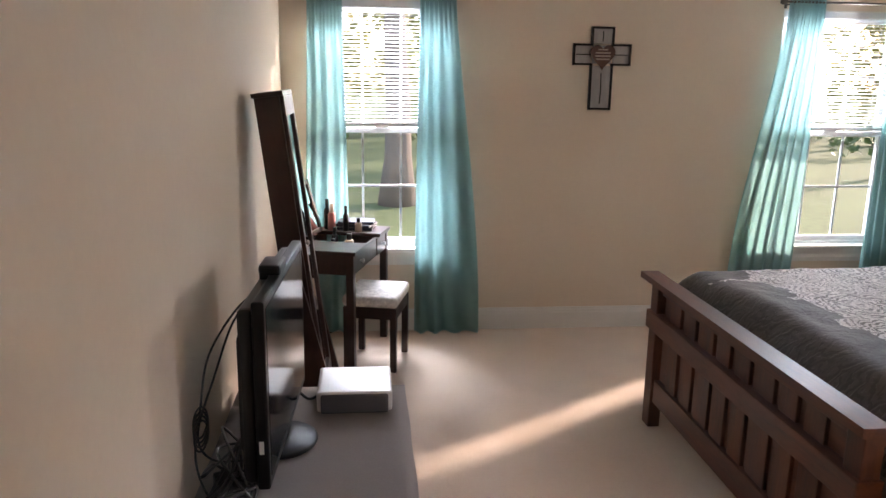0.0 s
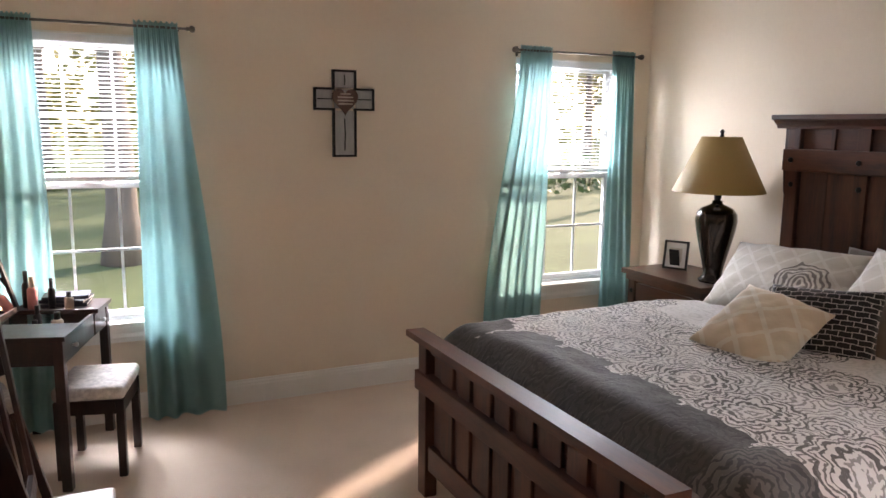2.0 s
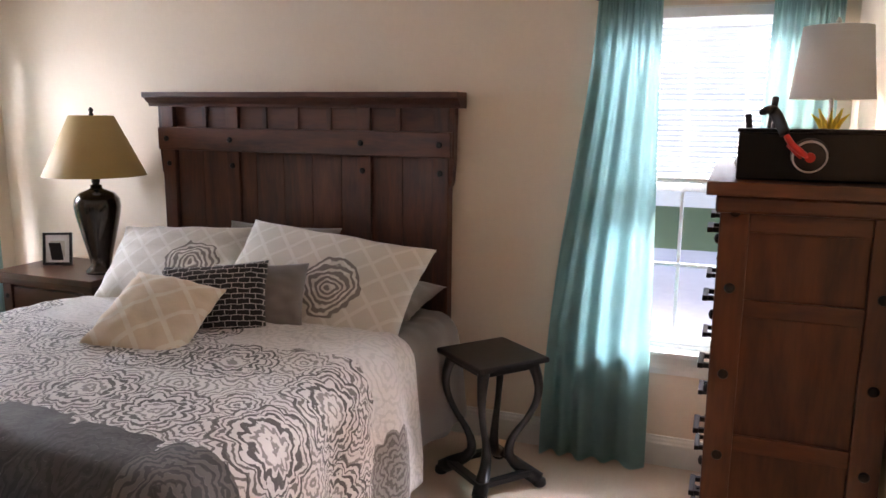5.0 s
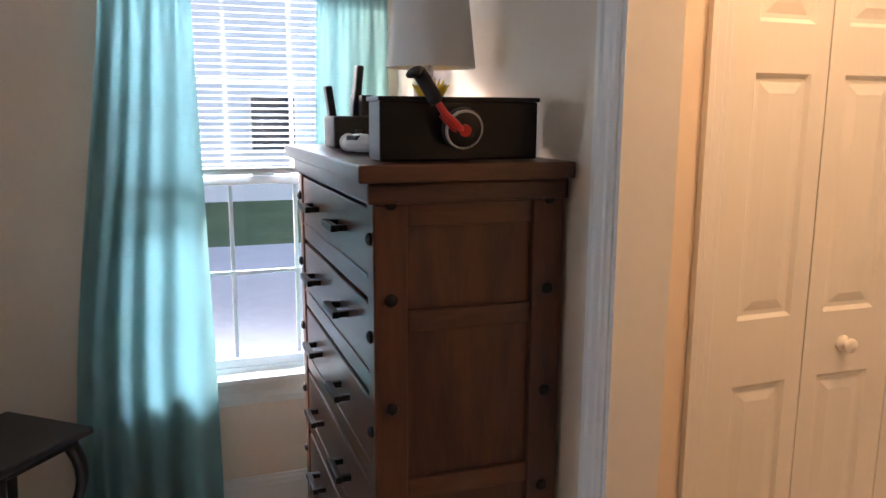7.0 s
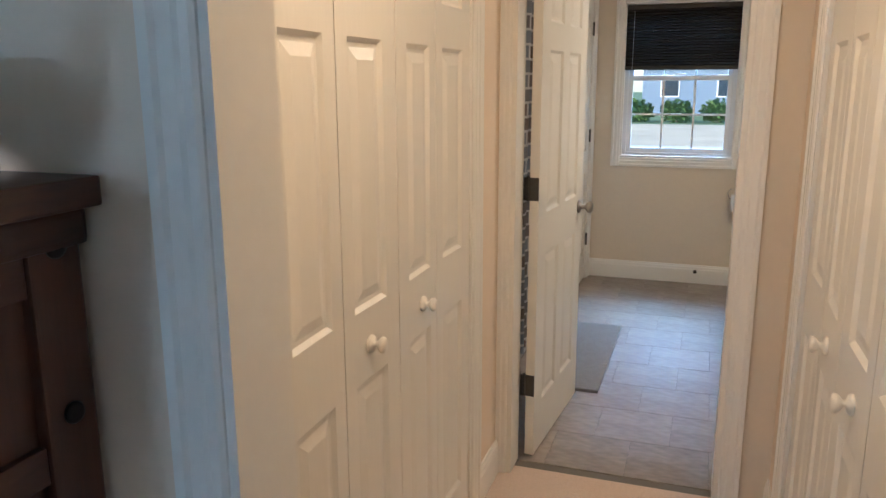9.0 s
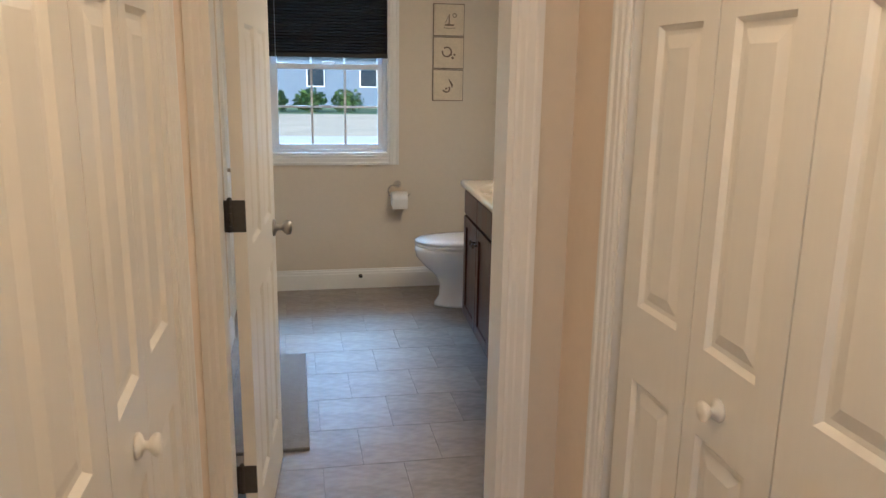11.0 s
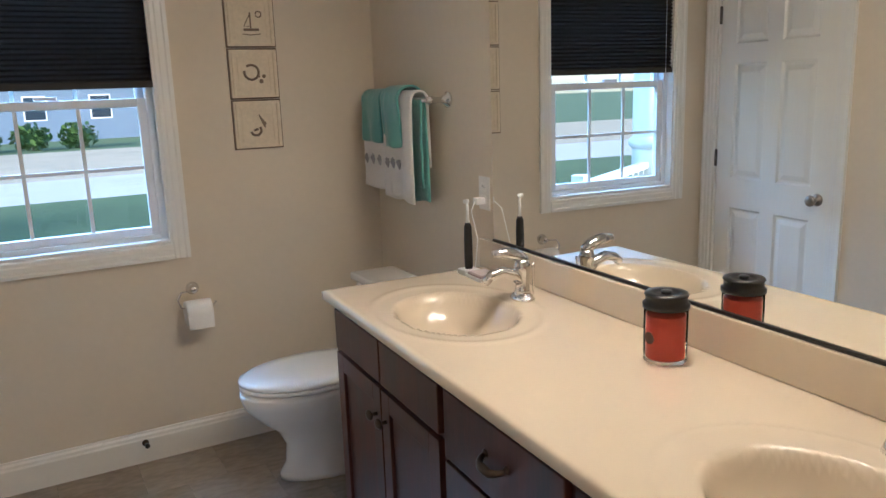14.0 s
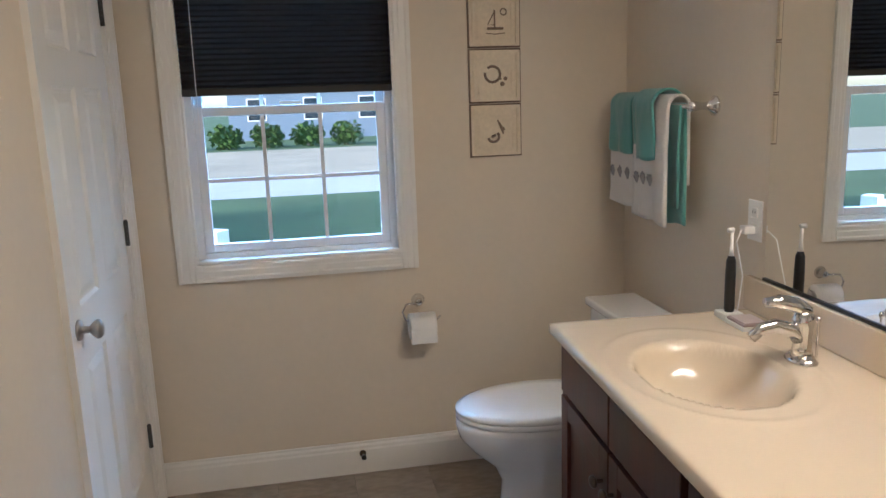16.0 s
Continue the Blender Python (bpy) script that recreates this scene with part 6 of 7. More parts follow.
def vanity_top():
    bm = bmesh.new()
    x0, x1, y0, y1 = -3.009, -2.405, -8.515, -6.433
    nx, ny = 60, 170
    g = []
    for i in range(nx + 1):
        row = []
        for j in range(ny + 1):
            x, y = x0 + (x1 - x0) * i / nx, y0 + (y1 - y0) * j / ny
            z = 0.875
            for cx, cy in BAS:
                r = math.hypot((x - cx) / 0.165, (y - cy) / 0.215)
                if r < 1:
                    z = 0.875 - 0.002 - 0.135 * (1 - r ** 2.6) ** 0.8
                elif r < 1.45:
                    q = (r - 1) / 0.45
                    z = 0.875 - 0.004 * (1 - q) + 0.003 * math.exp(-((q - 0.85) / 0.12) ** 2)
            edge = min(x1 - x, y - y0)
            if edge < 0.008:
                z -= (0.008 - edge) ** 2 / 0.008 * 0.6
            row.append(bm.verts.new((x, y, z)))
        g.append(row)
    for i in range(nx):
        for j in range(ny):
            bm.faces.new((g[i][j], g[i + 1][j], g[i + 1][j + 1], g[i][j + 1]))
    rim = [g[nx][j] for j in range(ny + 1)]
    low = [bm.verts.new((v.co.x, v.co.y, 0.846)) for v in rim]
    for a, b, c, d in zip(rim, low, low[1:], rim[1:]):
        bm.faces.new((a, b, c, d))
    rim2 = [g[i][0] for i in range(nx + 1)]
    low2 = [bm.verts.new((v.co.x, v.co.y, 0.846)) for v in rim2]
    for a, b, c, d in zip(rim2, low2, low2[1:], rim2[1:]):
        bm.faces.new((a, d, c, b))
    bmesh.ops.recalc_face_normals(bm, faces=bm.faces)
    return bm


part("slab", vanity_top(), MARBLE, vt, smooth=True)
part("backsplash", abox(-3.009, -2.989, -8.515, -6.433, 0.876, 0.975, 0.004), MARBLE, vt)
for cx, cy in BAS:
    part("drain", lathe(bmesh.new(), [(0.022, 0), (0.022, 0.004), (0.016, 0.006), (0.012, 0.003)], 20, Matrix.Translation((cx, cy, 0.7385))), CHROME, vt, smooth=True)
    part("overflow", lathe(bmesh.new(), [(0.006, 0), (0.006, 0.002)], 12, Matrix.Translation((cx - 0.155, cy, 0.83)) @ pose(0, 0, 0, 0, 70, 0)), CHROME, vt)


def faucet(x, y):
    f = thing("faucet", "chrome single-lever basin faucet on the vanity top", "faucet", pose(x, y, 0.875))
    part("base", lathe(bmesh.new(), [(0.031, 0), (0.032, 0.004), (0.028, 0.01), (0.021, 0.02)], 28, Matrix.Diagonal((1, 1.5, 1, 1))), CHROME, f, smooth=True)
    part("column", lathe(bmesh.new(), [(0.027, 0.008), (0.022, 0.03), (0.020, 0.06), (0.023, 0.085), (0.025, 0.10), (0.020, 0.118), (0.006, 0.126)], 28), CHROME, f, smooth=True)
    part("spout", tube(bmesh.new(), [(0.0, 0, 0.05), (0.03, 0, 0.078), (0.07, 0, 0.092), (0.105, 0, 0.085), (0.128, 0, 0.066)], [0.018, 0.018, 0.0165, 0.015, 0.013], 16), CHROME, f, smooth=True)
    part("lever", tube(bmesh.new(), [(-0.012, 0, 0.118), (0.02, 0, 0.138), (0.06, 0, 0.148), (0.098, 0, 0.148)], [0.013, 0.016, 0.014, 0.009], 14, flat=1.3), CHROME, f, smooth=True)
    part("lift_rod", lathe(bmesh.new(), [(0.003, 0.0), (0.003, 0.085), (0.006, 0.09), (0.004, 0.10)], 10, Matrix.Translation((-0.038, 0, 0.005))), CHROME, f, smooth=True)


faucet(-2.885, -8.07)
faucet(-2.885, -6.86)
mir = tagged(part("wall_mirror", abox(-3.009, -3.003, -8.435, -6.47, 0.985, 2.02), MIRROR), "large frameless wall mirror above the vanity", "mirror")
part("mirror_channel", abox(-3.009, -2.998, -8.435, -6.47, 0.976, 0.984), BLACK, mir)

tb = thing("electric_toothbrush", "black electric toothbrush standing in its white charger", "toothbrush", pose(-2.90, -8.43, 0.875))
part("charger", abox(-0.03, 0.03, -0.03, 0.03, 0, 0.02, 0.006), WHITE, tb)
part("handle", lathe(bmesh.new(), [(0.012, 0.018), (0.0145, 0.03), (0.0145, 0.12), (0.013, 0.165), (0.008, 0.178)], 18), BLACK, tb, smooth=True)
part("neck", lathe(bmesh.new(), [(0.007, 0.178), (0.005, 0.20), (0.0042, 0.245)], 12), WHITE, tb, smooth=True)
part("brush_head", tube(bmesh.new(), [(-0.004, 0, 0.25), (0.012, 0, 0.25)], 0.007, 12), WHITE, tb, smooth=True)
part("tray", abox(-0.03, 0.03, 0.032, 0.13, 0, 0.014, 0.004), WHITE, tb)
sd = thing("soap_tray", "small grey-pink glass soap tray by the faucet", "soap tray", pose(-2.905, -8.34, 0.889))
part("dish", abox(-0.036, 0.036, -0.045, 0.045, 0.0, 0.008, 0.003), mat("grey pink glass", (0.42, 0.33, 0.33), 0.2, vary=0.05), sd)
part("liner", abox(-0.03, 0.03, -0.039, 0.039, 0.008, 0.010, 0.001), mat("pale liner", (0.5, 0.42, 0.42), 0.4), sd)
ol = thing("wall_outlet", "white electrical outlet plate beside the mirror", "outlet", pose(-3.0095, -8.50, 1.135, 0, 0, 90))
part("plate", abox(-0.036, 0.036, -0.005, 0.0, -0.058, 0.058, 0.002), WHITE, ol)
for z in (-0.022, 0.022):
    sk = part("socket", abox(-0.017, 0.017, -0.0075, -0.004, z - 0.014, z + 0.014, 0.004), WHITE, ol)
    for x in (-0.006, 0.006):
        part("slot", abox(x - 0.001, x + 0.001, -0.0082, -0.0074, z - 0.002, z + 0.007), BLACK, sk)
pg = thing("charger_plug", "white charger plug with thin lead in the outlet", "plug", pose(-3.002, -8.50, 1.11))
part("plug_body", abox(0, 0.035, -0.014, 0.014, -0.012, 0.012, 0.004), WHITE, pg)
part("lead", tube(bmesh.new(), [(0.035, 0, 0), (0.06, 0.02, -0.03), (0.06, 0.06, -0.12), (0.075, 0.07, -0.20), (0.08, 0.07, -0.228)], 0.002, 6), WHITE, pg)

JARGLASS = glass("jar glass")
JARGLASS.node_tree.nodes["Principled BSDF"].inputs["IOR"].default_value = 1.06
WAX = mat("coral red candle wax", (0.62, 0.085, 0.045), 0.45, vary=0.06)
jr = thing("candle_jar", "glass jar candle with coral wax and black lid", "candle", pose(-2.83, -7.445, 0.8755))
part("wax", lathe(bmesh.new(), [(0.043, 0.008), (0.0445, 0.012), (0.0445, 0.106), (0.041, 0.109)], 32), WAX, jr, smooth=True)
part("glass", lathe(bmesh.new(), [(0.047, 0), (0.049, 0.003), (0.0485, 0.012), (0.0485, 0.118), (0.046, 0.122), (0.0455, 0.118), (0.0455, 0.010), (0.044, 0.007)], 40), JARGLASS, jr, smooth=True)
ld = part("lid", lathe(bmesh.new(), [(0.047, 0.122), (0.052, 0.124), (0.052, 0.134), (0.046, 0.137), (0.046, 0.150), (0.049, 0.153), (0.047, 0.158), (0.030, 0.158), (0.027, 0.155), (0.018, 0.155)], 40), BLACK, jr, "black ribbed lid", smooth=True)
part("lid_grip", lathe(bmesh.new(), [(0.012, 0.155), (0.012, 0.162), (0.003, 0.163)], 20), BLACK, ld, smooth=True)
part("label", lathe(bmesh.new(), [(0.014, 0), (0.014, 0.001)], 20, Matrix.Translation((0.049, 0.0, 0.06)) @ pose(0, 0, 0, 0, 90, 0)), HEARTM, jr)


# toilet
def loft(bm, rings, seg=40, cap=True):
    """Ellipses (z, centre x, rx, ry) skinned upwards."""
    rs = []
    for z, xc, rx, ry in rings:
        rs.append([bm.verts.new((xc + rx * math.cos(2 * math.pi * k / seg), ry * math.sin(2 * math.pi * k / seg), z)) for k in range(seg)])
    for a, b in zip(rs, rs[1:]):
        for k in range(seg):
            bm.faces.new((a[k], a[(k + 1) % seg], b[(k + 1) % seg], b[k]))
    if cap:
        bm.faces.new(list(reversed(rs[0])))
        bm.faces.new(rs[-1])
    return bm


to = thing("toilet", "white porcelain toilet with closed lid beside the vanity", "toilet", pose(0, -9.01, 0))
part("bowl", loft(bmesh.new(), [(0, -2.62, 0.265, 0.115), (0.02, -2.62, 0.262, 0.113), (0.06, -2.63, 0.245, 0.10), (0.14, -2.63, 0.24, 0.098), (0.20, -2.61, 0.25, 0.115), (0.26, -2.575, 0.285, 0.15), (0.32, -2.545, 0.305, 0.176), (0.365, -2.535, 0.308, 0.184), (0.39, -2.535, 0.305, 0.183)]), PORCELAIN, to, smooth=True)
part("seat", loft(bmesh.new(), [(0.392, -2.53, 0.295, 0.183), (0.396, -2.53, 0.302, 0.188), (0.408, -2.53, 0.302, 0.188), (0.412, -2.53, 0.296, 0.184)]), PORCELAIN, to, smooth=True)
part("lid", loft(bmesh.new(), [(0.414, -2.53, 0.298, 0.186), (0.418, -2.53, 0.304, 0.19), (0.43, -2.53, 0.302, 0.188), (0.438, -2.53, 0.28, 0.17), (0.442, -2.53, 0.2, 0.12)]), PORCELAIN, to, smooth=True)
part("pedestal_back", abox(-2.99, -2.72, -0.10, 0.10, 0.0, 0.395, 0.03, 4), PORCELAIN, to, smooth=True)
part("tank", abox(-3.0, -2.81, -0.22, 0.22, 0.39, 0.70, 0.025, 4), PORCELAIN, to, smooth=True)
part("tank_lid", abox(-3.004, -2.795, -0.232, 0.232, 0.702, 0.735, 0.012, 4), PORCELAIN, to, smooth=True)
part("flush_lever", tube(bmesh.new(), [(-2.81, 0.15, 0.64), (-2.79, 0.15, 0.64), (-2.785, 0.10, 0.635)], 0.006, 8), CHROME, to, smooth=True)

tp = thing("toilet_roll_holder", "chrome toilet-paper holder with white paper roll", "toilet roll holder", pose(-2.175, -9.465, 0.715))
part("mount", lathe(bmesh.new(), [(0.026, 0), (0.027, 0.005), (0.018, 0.012), (0.012, 0.03), (0.014, 0.045), (0.008, 0.05)], 20, pose(0, 0, 0, -90, 0, 0)), CHROME, tp, smooth=True)
part("arm", tube(bmesh.new(), [(0.0, 0.045, 0.0), (0.055, 0.06, 0.0), (0.072, 0.062, -0.03), (0.06, 0.062, -0.065), (0.0, 0.062, -0.075), (-0.065, 0.062, -0.07), (-0.08, 0.062, -0.055)], 0.004, 8), CHROME, tp, smooth=True)
PAPER = mat("white tissue paper", (0.80, 0.78, 0.75), 0.9, vary=0.03, bump=0.3, bump_scale=120)
part("paper_roll", lathe(bmesh.new(), [(0.02, -0.052), (0.05, -0.052), (0.052, -0.045), (0.052, 0.045), (0.05, 0.052), (0.02, 0.052), (0.02, -0.052)], 32, Matrix.Translation((-0.005, 0.062, -0.09)) @ pose(0, 0, 0, 0, 90, 0), cap=False), PAPER, tp, "white paper roll", smooth=True)
part("paper_tail", abox(-0.056, 0.046, 0.1125, 0.1135, -0.15, -0.09), PAPER, tp)
ds = thing("door_stop", "small bronze door stop on the baseboard", "door stop", pose(-1.92, -9.449, 0.088))
part("post", lathe(bmesh.new(), [(0.014, 0), (0.014, 0.003), (0.006, 0.006), (0.006, 0.05), (0.010, 0.055)], 16, pose(0, 0, 0, -80, 0, 0)), BRONZE, ds, smooth=True)
part("tip", lathe(bmesh.new(), [(0.010, 0.055), (0.010, 0.066), (0.006, 0.07)], 16, pose(0, 0, 0, -80, 0, 0)), BLACK, ds, smooth=True)

# three relief tiles hung one below the other
RELIEF = mat("antique cream plaster", (0.72, 0.62, 0.46), 0.7, vary=0.12, scale=10, fine=70, bump=0.2)
# darker brown than the boards, for the backing rim and raised motif
PLAQUEBROWN = mat("dark plaque brown", (0.20, 0.145, 0.10), 0.7, vary=0.2, scale=30)


def relief(z, motif):
    p = thing("wall_plaque", "cream plaster wall plaque with seaside relief", "wall plaque", pose(-2.51, -9.4645, z), "seaside plaques")
    part("backing", abox(-0.1035, 0.1035, 0.0, 0.009, -0.003, 0.201), PLAQUEBROWN, p)
    part("board", abox(-0.099, 0.099, 0.009, 0.016, 0.002, 0.196, 0.003), RELIEF, p)
    for s in (-1, 1):
        part("side_bar", abox(s * 0.086 - 0.005, s * 0.086 + 0.005, 0.016, 0.022, 0.012, 0.186, 0.002), RELIEF, p)
    bm = bmesh.new()
    for q in ((-0.068, -0.064, 0.03, 0.168), (0.064, 0.068, 0.03, 0.168)):
        box(bm, q[0], q[1], 0.015, 0.0185, q[2], q[3])
    for q in ((0.03, 0.034), (0.164, 0.168)):
        box(bm, -0.068, 0.068, 0.015, 0.0185, q[0], q[1])
    part("inner_frame", bm, RELIEF, p)
    bm = bmesh.new()
    if motif == "boat":
        box(bm, -0.035, 0.03, 0.014, 0.02, 0.062, 0.072, 0.003)
        tube(bm, [(0.0, 0.019, 0.07), (0.0, 0.019, 0.135)], 0.003, 6)
        tube(bm, [(0.0, 0.019, 0.13), (0.028, 0.019, 0.08), (0.0, 0.019, 0.08)], 0.002, 6)
        tube(bm, [(-0.035 + 0.012 * math.cos(a), 0.019, 0.128 + 0.012 * math.sin(a)) for a in [k * 0.6 for k in range(11)]], 0.0025, 6)
        tube(bm, [(-0.04, 0.017, 0.05), (0.0, 0.017, 0.046), (0.035, 0.017, 0.05)], 0.002, 6)
    elif motif == "shell":
        tube(bm, [(0.012 + 0.03 * math.cos(a), 0.019, 0.105 + 0.03 * math.sin(a)) for a in [0.9 + k * 0.35 for k in range(17)]], 0.005, 8)
        for x, z2, r in ((-0.04, 0.088, 0.009), (-0.028, 0.068, 0.010), (-0.019, 0.088, 0.006)):
            lathe(bm, [(r, 0), (r * 0.8, 0.004), (r * 0.3, 0.005)], 14, Matrix.Translation((x, 0.014, z2)) @ pose(0, 0, 0, -90, 0, 0))
    else:
        for k in range(5):
            tube(bm, [(-0.005 - 0.007 * k, 0.017, 0.14 - 0.010 * k), (-0.028, 0.019, 0.085 + 0.006 * k)], 0.003, 6)
        tube(bm, [(0.012 + 0.022 * math.cos(a), 0.019, 0.075 + 0.02 * math.sin(a)) for a in [2.4 + k * 0.3 for k in range(13)]], 0.005, 8)
        tube(bm, [(0.004, 0.019, 0.08), (0.02, 0.019, 0.075)], 0.005, 8)
    part("motif", bm, PLAQUEBROWN, p, "raised dark brown seaside motif")


relief(1.276, "conch")
relief(1.484, "shell")
relief(1.692, "boat")

# towel bar and towels
br = thing("towel_bar", "chrome towel bar on the wall above the toilet", "towel bar")
part("bar", tube(bmesh.new(), [(-2.935, -9.38, 1.455), (-2.935, -8.76, 1.455)], 0.008, 12), CHROME, br, smooth=True)
for y in (-9.38, -8.76):
    part("post", lathe(bmesh.new(), [(0.03, 0), (0.031, 0.006), (0.022, 0.012), (0.012, 0.03), (0.012, 0.05), (0.016, 0.07), (0.014, 0.085), (0.004, 0.09)], 22, Matrix.Translation((-3.01, y, 1.455)) @ pose(0, 0, 0, 0, 90, 0)), CHROME, br, smooth=True)
TOWW = mat("white terry towel", (0.78, 0.75, 0.70), 0.95, vary=0.05, fine=200, bump=0.6, bump_scale=350, sheen=0.5)
TOWT = mat("teal terry towel", (0.11, 0.33, 0.30), 0.95, vary=0.10, fine=200, bump=0.6, bump_scale=350, sheen=0.5)


def towel(y0, y1, front, back, off, material, label, seed):
    """A towel folded over the bar: hangs front and back, off is its stand-off from the bar."""
    bm = bmesh.new()
    r = 0.010 + off
    n, m_ = 34, 18
    prof = []
    for k in range(n + 1):
        u = k / n
        total = front + math.pi * r + back
        d = u * total
        if d < front:
            prof.append((r, -(front - d)))
        elif d < front + math.pi * r:
            a = (d - front) / r
            prof.append((r * math.cos(a), r * math.sin(a)))
        else:
            prof.append((-r * 0.9, -(d - front - math.pi * r)))
    g = []
    for px, pz in prof:
        row = []
        for j in range(m_ + 1):
            v = j / m_
            y = y0 + (y1 - y0) * v
            hang = max(0, -pz)
            wv = 0.012 * math.sin(v * 7 + seed) * min(1, hang / 0.15) + 0.004 * noise.noise((v * 5, pz * 12, seed))
            y += (v - 0.5) * 0.05 * hang
            row.append(bm.verts.new((-2.935 + px + (wv if px > 0 else -abs(wv) * 0.4), y, 1.455 + pz + (0.006 * math.sin(v * 9 + seed) if hang > 0.1 else 0))))
        g.append(row)
    for a, b in zip(g, g[1:]):
        for j in range(m_):
            bm.faces.new((a[j], a[j + 1], b[j + 1], b[j]))
    bmesh.ops.recalc_face_normals(bm, faces=bm.faces)
    bmesh.ops.solidify(bm, geom=list(bm.faces), thickness=0.008)
    return tagged(part("towel", bm, material, smooth=True), label, "towel", "towels on the bar")


towel(-9.06, -8.82, 0.33, 0.385, 0.002, TOWT, "teal bath towel folded over the towel bar", 0)
w1 = towel(-9.35, -9.07, 0.365, 0.24, 0.020, TOWW, "white towel with shell embroidery over the bar", 1)
w2 = towel(-9.10, -8.85, 0.385, 0.25, 0.030, TOWW, "white towel with shell embroidery over the bar", 2)
towel(-9.34, -9.14, 0.165, 0.12, 0.040, TOWT, "small teal hand towel over the white towel", 3)
towel(-9.10, -8.93, 0.175, 0.12, 0.050, TOWT, "small teal hand towel over the white towel", 4)
EMB = mat("grey embroidery", (0.30, 0.29, 0.29), 0.9, vary=0.2)
rr2 = random.Random(3)
for o, ya, yb, xf in ((w1, -9.34, -9.12, -2.886), (w2, -9.07, -8.90, -2.874)):
    for k in range(3):
        y = ya + (yb - ya) * (k + 0.5) / 3
        bm = bmesh.new()
        for q in range(7):
            a = -0.9 + 1.8 * q / 6
            tube(bm, [(xf, y, 1.195), (xf + 0.003, y + 0.026 * math.sin(a), 1.195 + 0.04 * math.cos(a) + rr2.uniform(-0.004, 0.004))], 0.0028, 5)
        part("embroidery", bm, EMB, o, "grey embroidered shell")

# bath mat, tub and shower curtain
RUGM = mat("grey bath mat pile", (0.20, 0.19, 0.18), 0.95, vary=0.3, scale=25, fine=150, bump=1.0, bump_scale=180, sheen=0.5)
tagged(part("bath_mat", abox(-1.53, -1.19, -8.22, -7.17, 0.0, 0.016, 0.007, 3), RUGM), "grey shaggy bath mat on the bathroom floor", "bath mat")
tu = thing("bathtub", "white bathtub behind the shower curtain", "bathtub")
bm = bmesh.new()
box(bm, -1.08, -1.01, -7.91, -6.44, 0, 0.45, 0.02)
box(bm, -0.37, -0.31, -7.91, -6.44, 0, 0.45, 0.02)
box(bm, -1.01, -0.37, -7.91, -7.83, 0, 0.45, 0.02)
box(bm, -1.01, -0.37, -6.52, -6.44, 0, 0.45, 0.02)
box(bm, -1.01, -0.37, -7.83, -6.52, 0, 0.06)
part("shell", bm, PORCELAIN, tu)
part("drain", lathe(bmesh.new(), [(0.03, 0.06), (0.03, 0.064)], 20, Matrix.Translation((-0.69, -6.7, 0))), CHROME, tu)


def block_cloth(name):
    m = bpy.data.materials.new(name)
    m.use_nodes = True
    nt = m.node_tree
    N, L = nt.nodes.new, nt.links.new
    b = nt.nodes["Principled BSDF"]
    b.inputs["Roughness"].default_value = 0.8
    tc, mp = N("ShaderNodeTexCoord"), N("ShaderNodeMapping")
    mp.inputs["Rotation"].default_value = (0, radians(90), 0)
    L(tc.outputs["UV"], mp.inputs["Vector"])
    bt = N("ShaderNodeTexBrick")
    bt.inputs["Scale"].default_value = 1.0
    bt.inputs["Brick Width"].default_value, bt.inputs["Row Height"].default_value, bt.inputs["Mortar Size"].default_value = 0.16, 0.065, 0.006
    bt.inputs["Color1"].default_value, bt.inputs["Color2"].default_value, bt.inputs["Mortar"].default_value = (0.20, 0.15, 0.12, 1), (0.30, 0.33, 0.37, 1), (0.72, 0.70, 0.68, 1)
    L(tc.outputs["UV"], bt.inputs["Vector"])
    L(bt.outputs["Color"], b.inputs["Base Color"])
    return m


def shower_curtain():
    bm = bmesh.new()
    uvl = bm.loops.layers.uv.new("UVMap")
    n = 150
    rows = []
    for z in [2.0 - 1.85 * k / 20 for k in range(21)]:
        row = []
        for i in range(n + 1):
            y = -6.47 - 1.43 * i / n
            x = -1.135 + 0.02 * math.sin(i * 0.55) + 0.008 * math.sin(i * 1.3 + z * 2)
            row.append((bm.verts.new((x, y, z)), (i * 0.0155, z)))
        rows.append(row)
    for a, b in zip(rows, rows[1:]):
        for i in range(n):
            q = (a[i], a[i + 1], b[i + 1], b[i])
            f = bm.faces.new([v for v, _ in q])
            for lp_, (_, uv) in zip(f.loops, q):
                lp_[uvl].uv = uv
    bmesh.ops.solidify(bm, geom=list(bm.faces), thickness=0.001)
    return bm


tagged(part("shower_curtain", shower_curtain(), block_cloth("patterned shower curtain cloth"), smooth=True), "grey, brown and white block-patterned shower curtain", "shower curtain")
sr = thing("shower_rod", "chrome shower curtain rod across the tub", "shower rod")
part("rod", tube(bmesh.new(), [(-1.135, -7.922, 2.02), (-1.135, -6.432, 2.02)], 0.012, 12), CHROME, sr, smooth=True)
for y in (-7.921, -6.434):
    part("flange", lathe(bmesh.new(), [(0.03, -0.004), (0.03, 0.004)], 20, Matrix.Translation((-1.135, y, 2.02)) @ pose(0, 0, 0, 90, 0, 0)), CHROME, sr)

# the vanity wall's things follow the slight turn of that wall
for o in list(scene.objects):
    if o.parent is None and o.name.split(".")[0] in ("vanity_cabinet", "countertop", "faucet", "wall_mirror", "electric_toothbrush", "soap_tray", "wall_outlet", "charger_plug", "towel_bar", "towel"):
        o.matrix_world = TURN @ o.matrix_basis


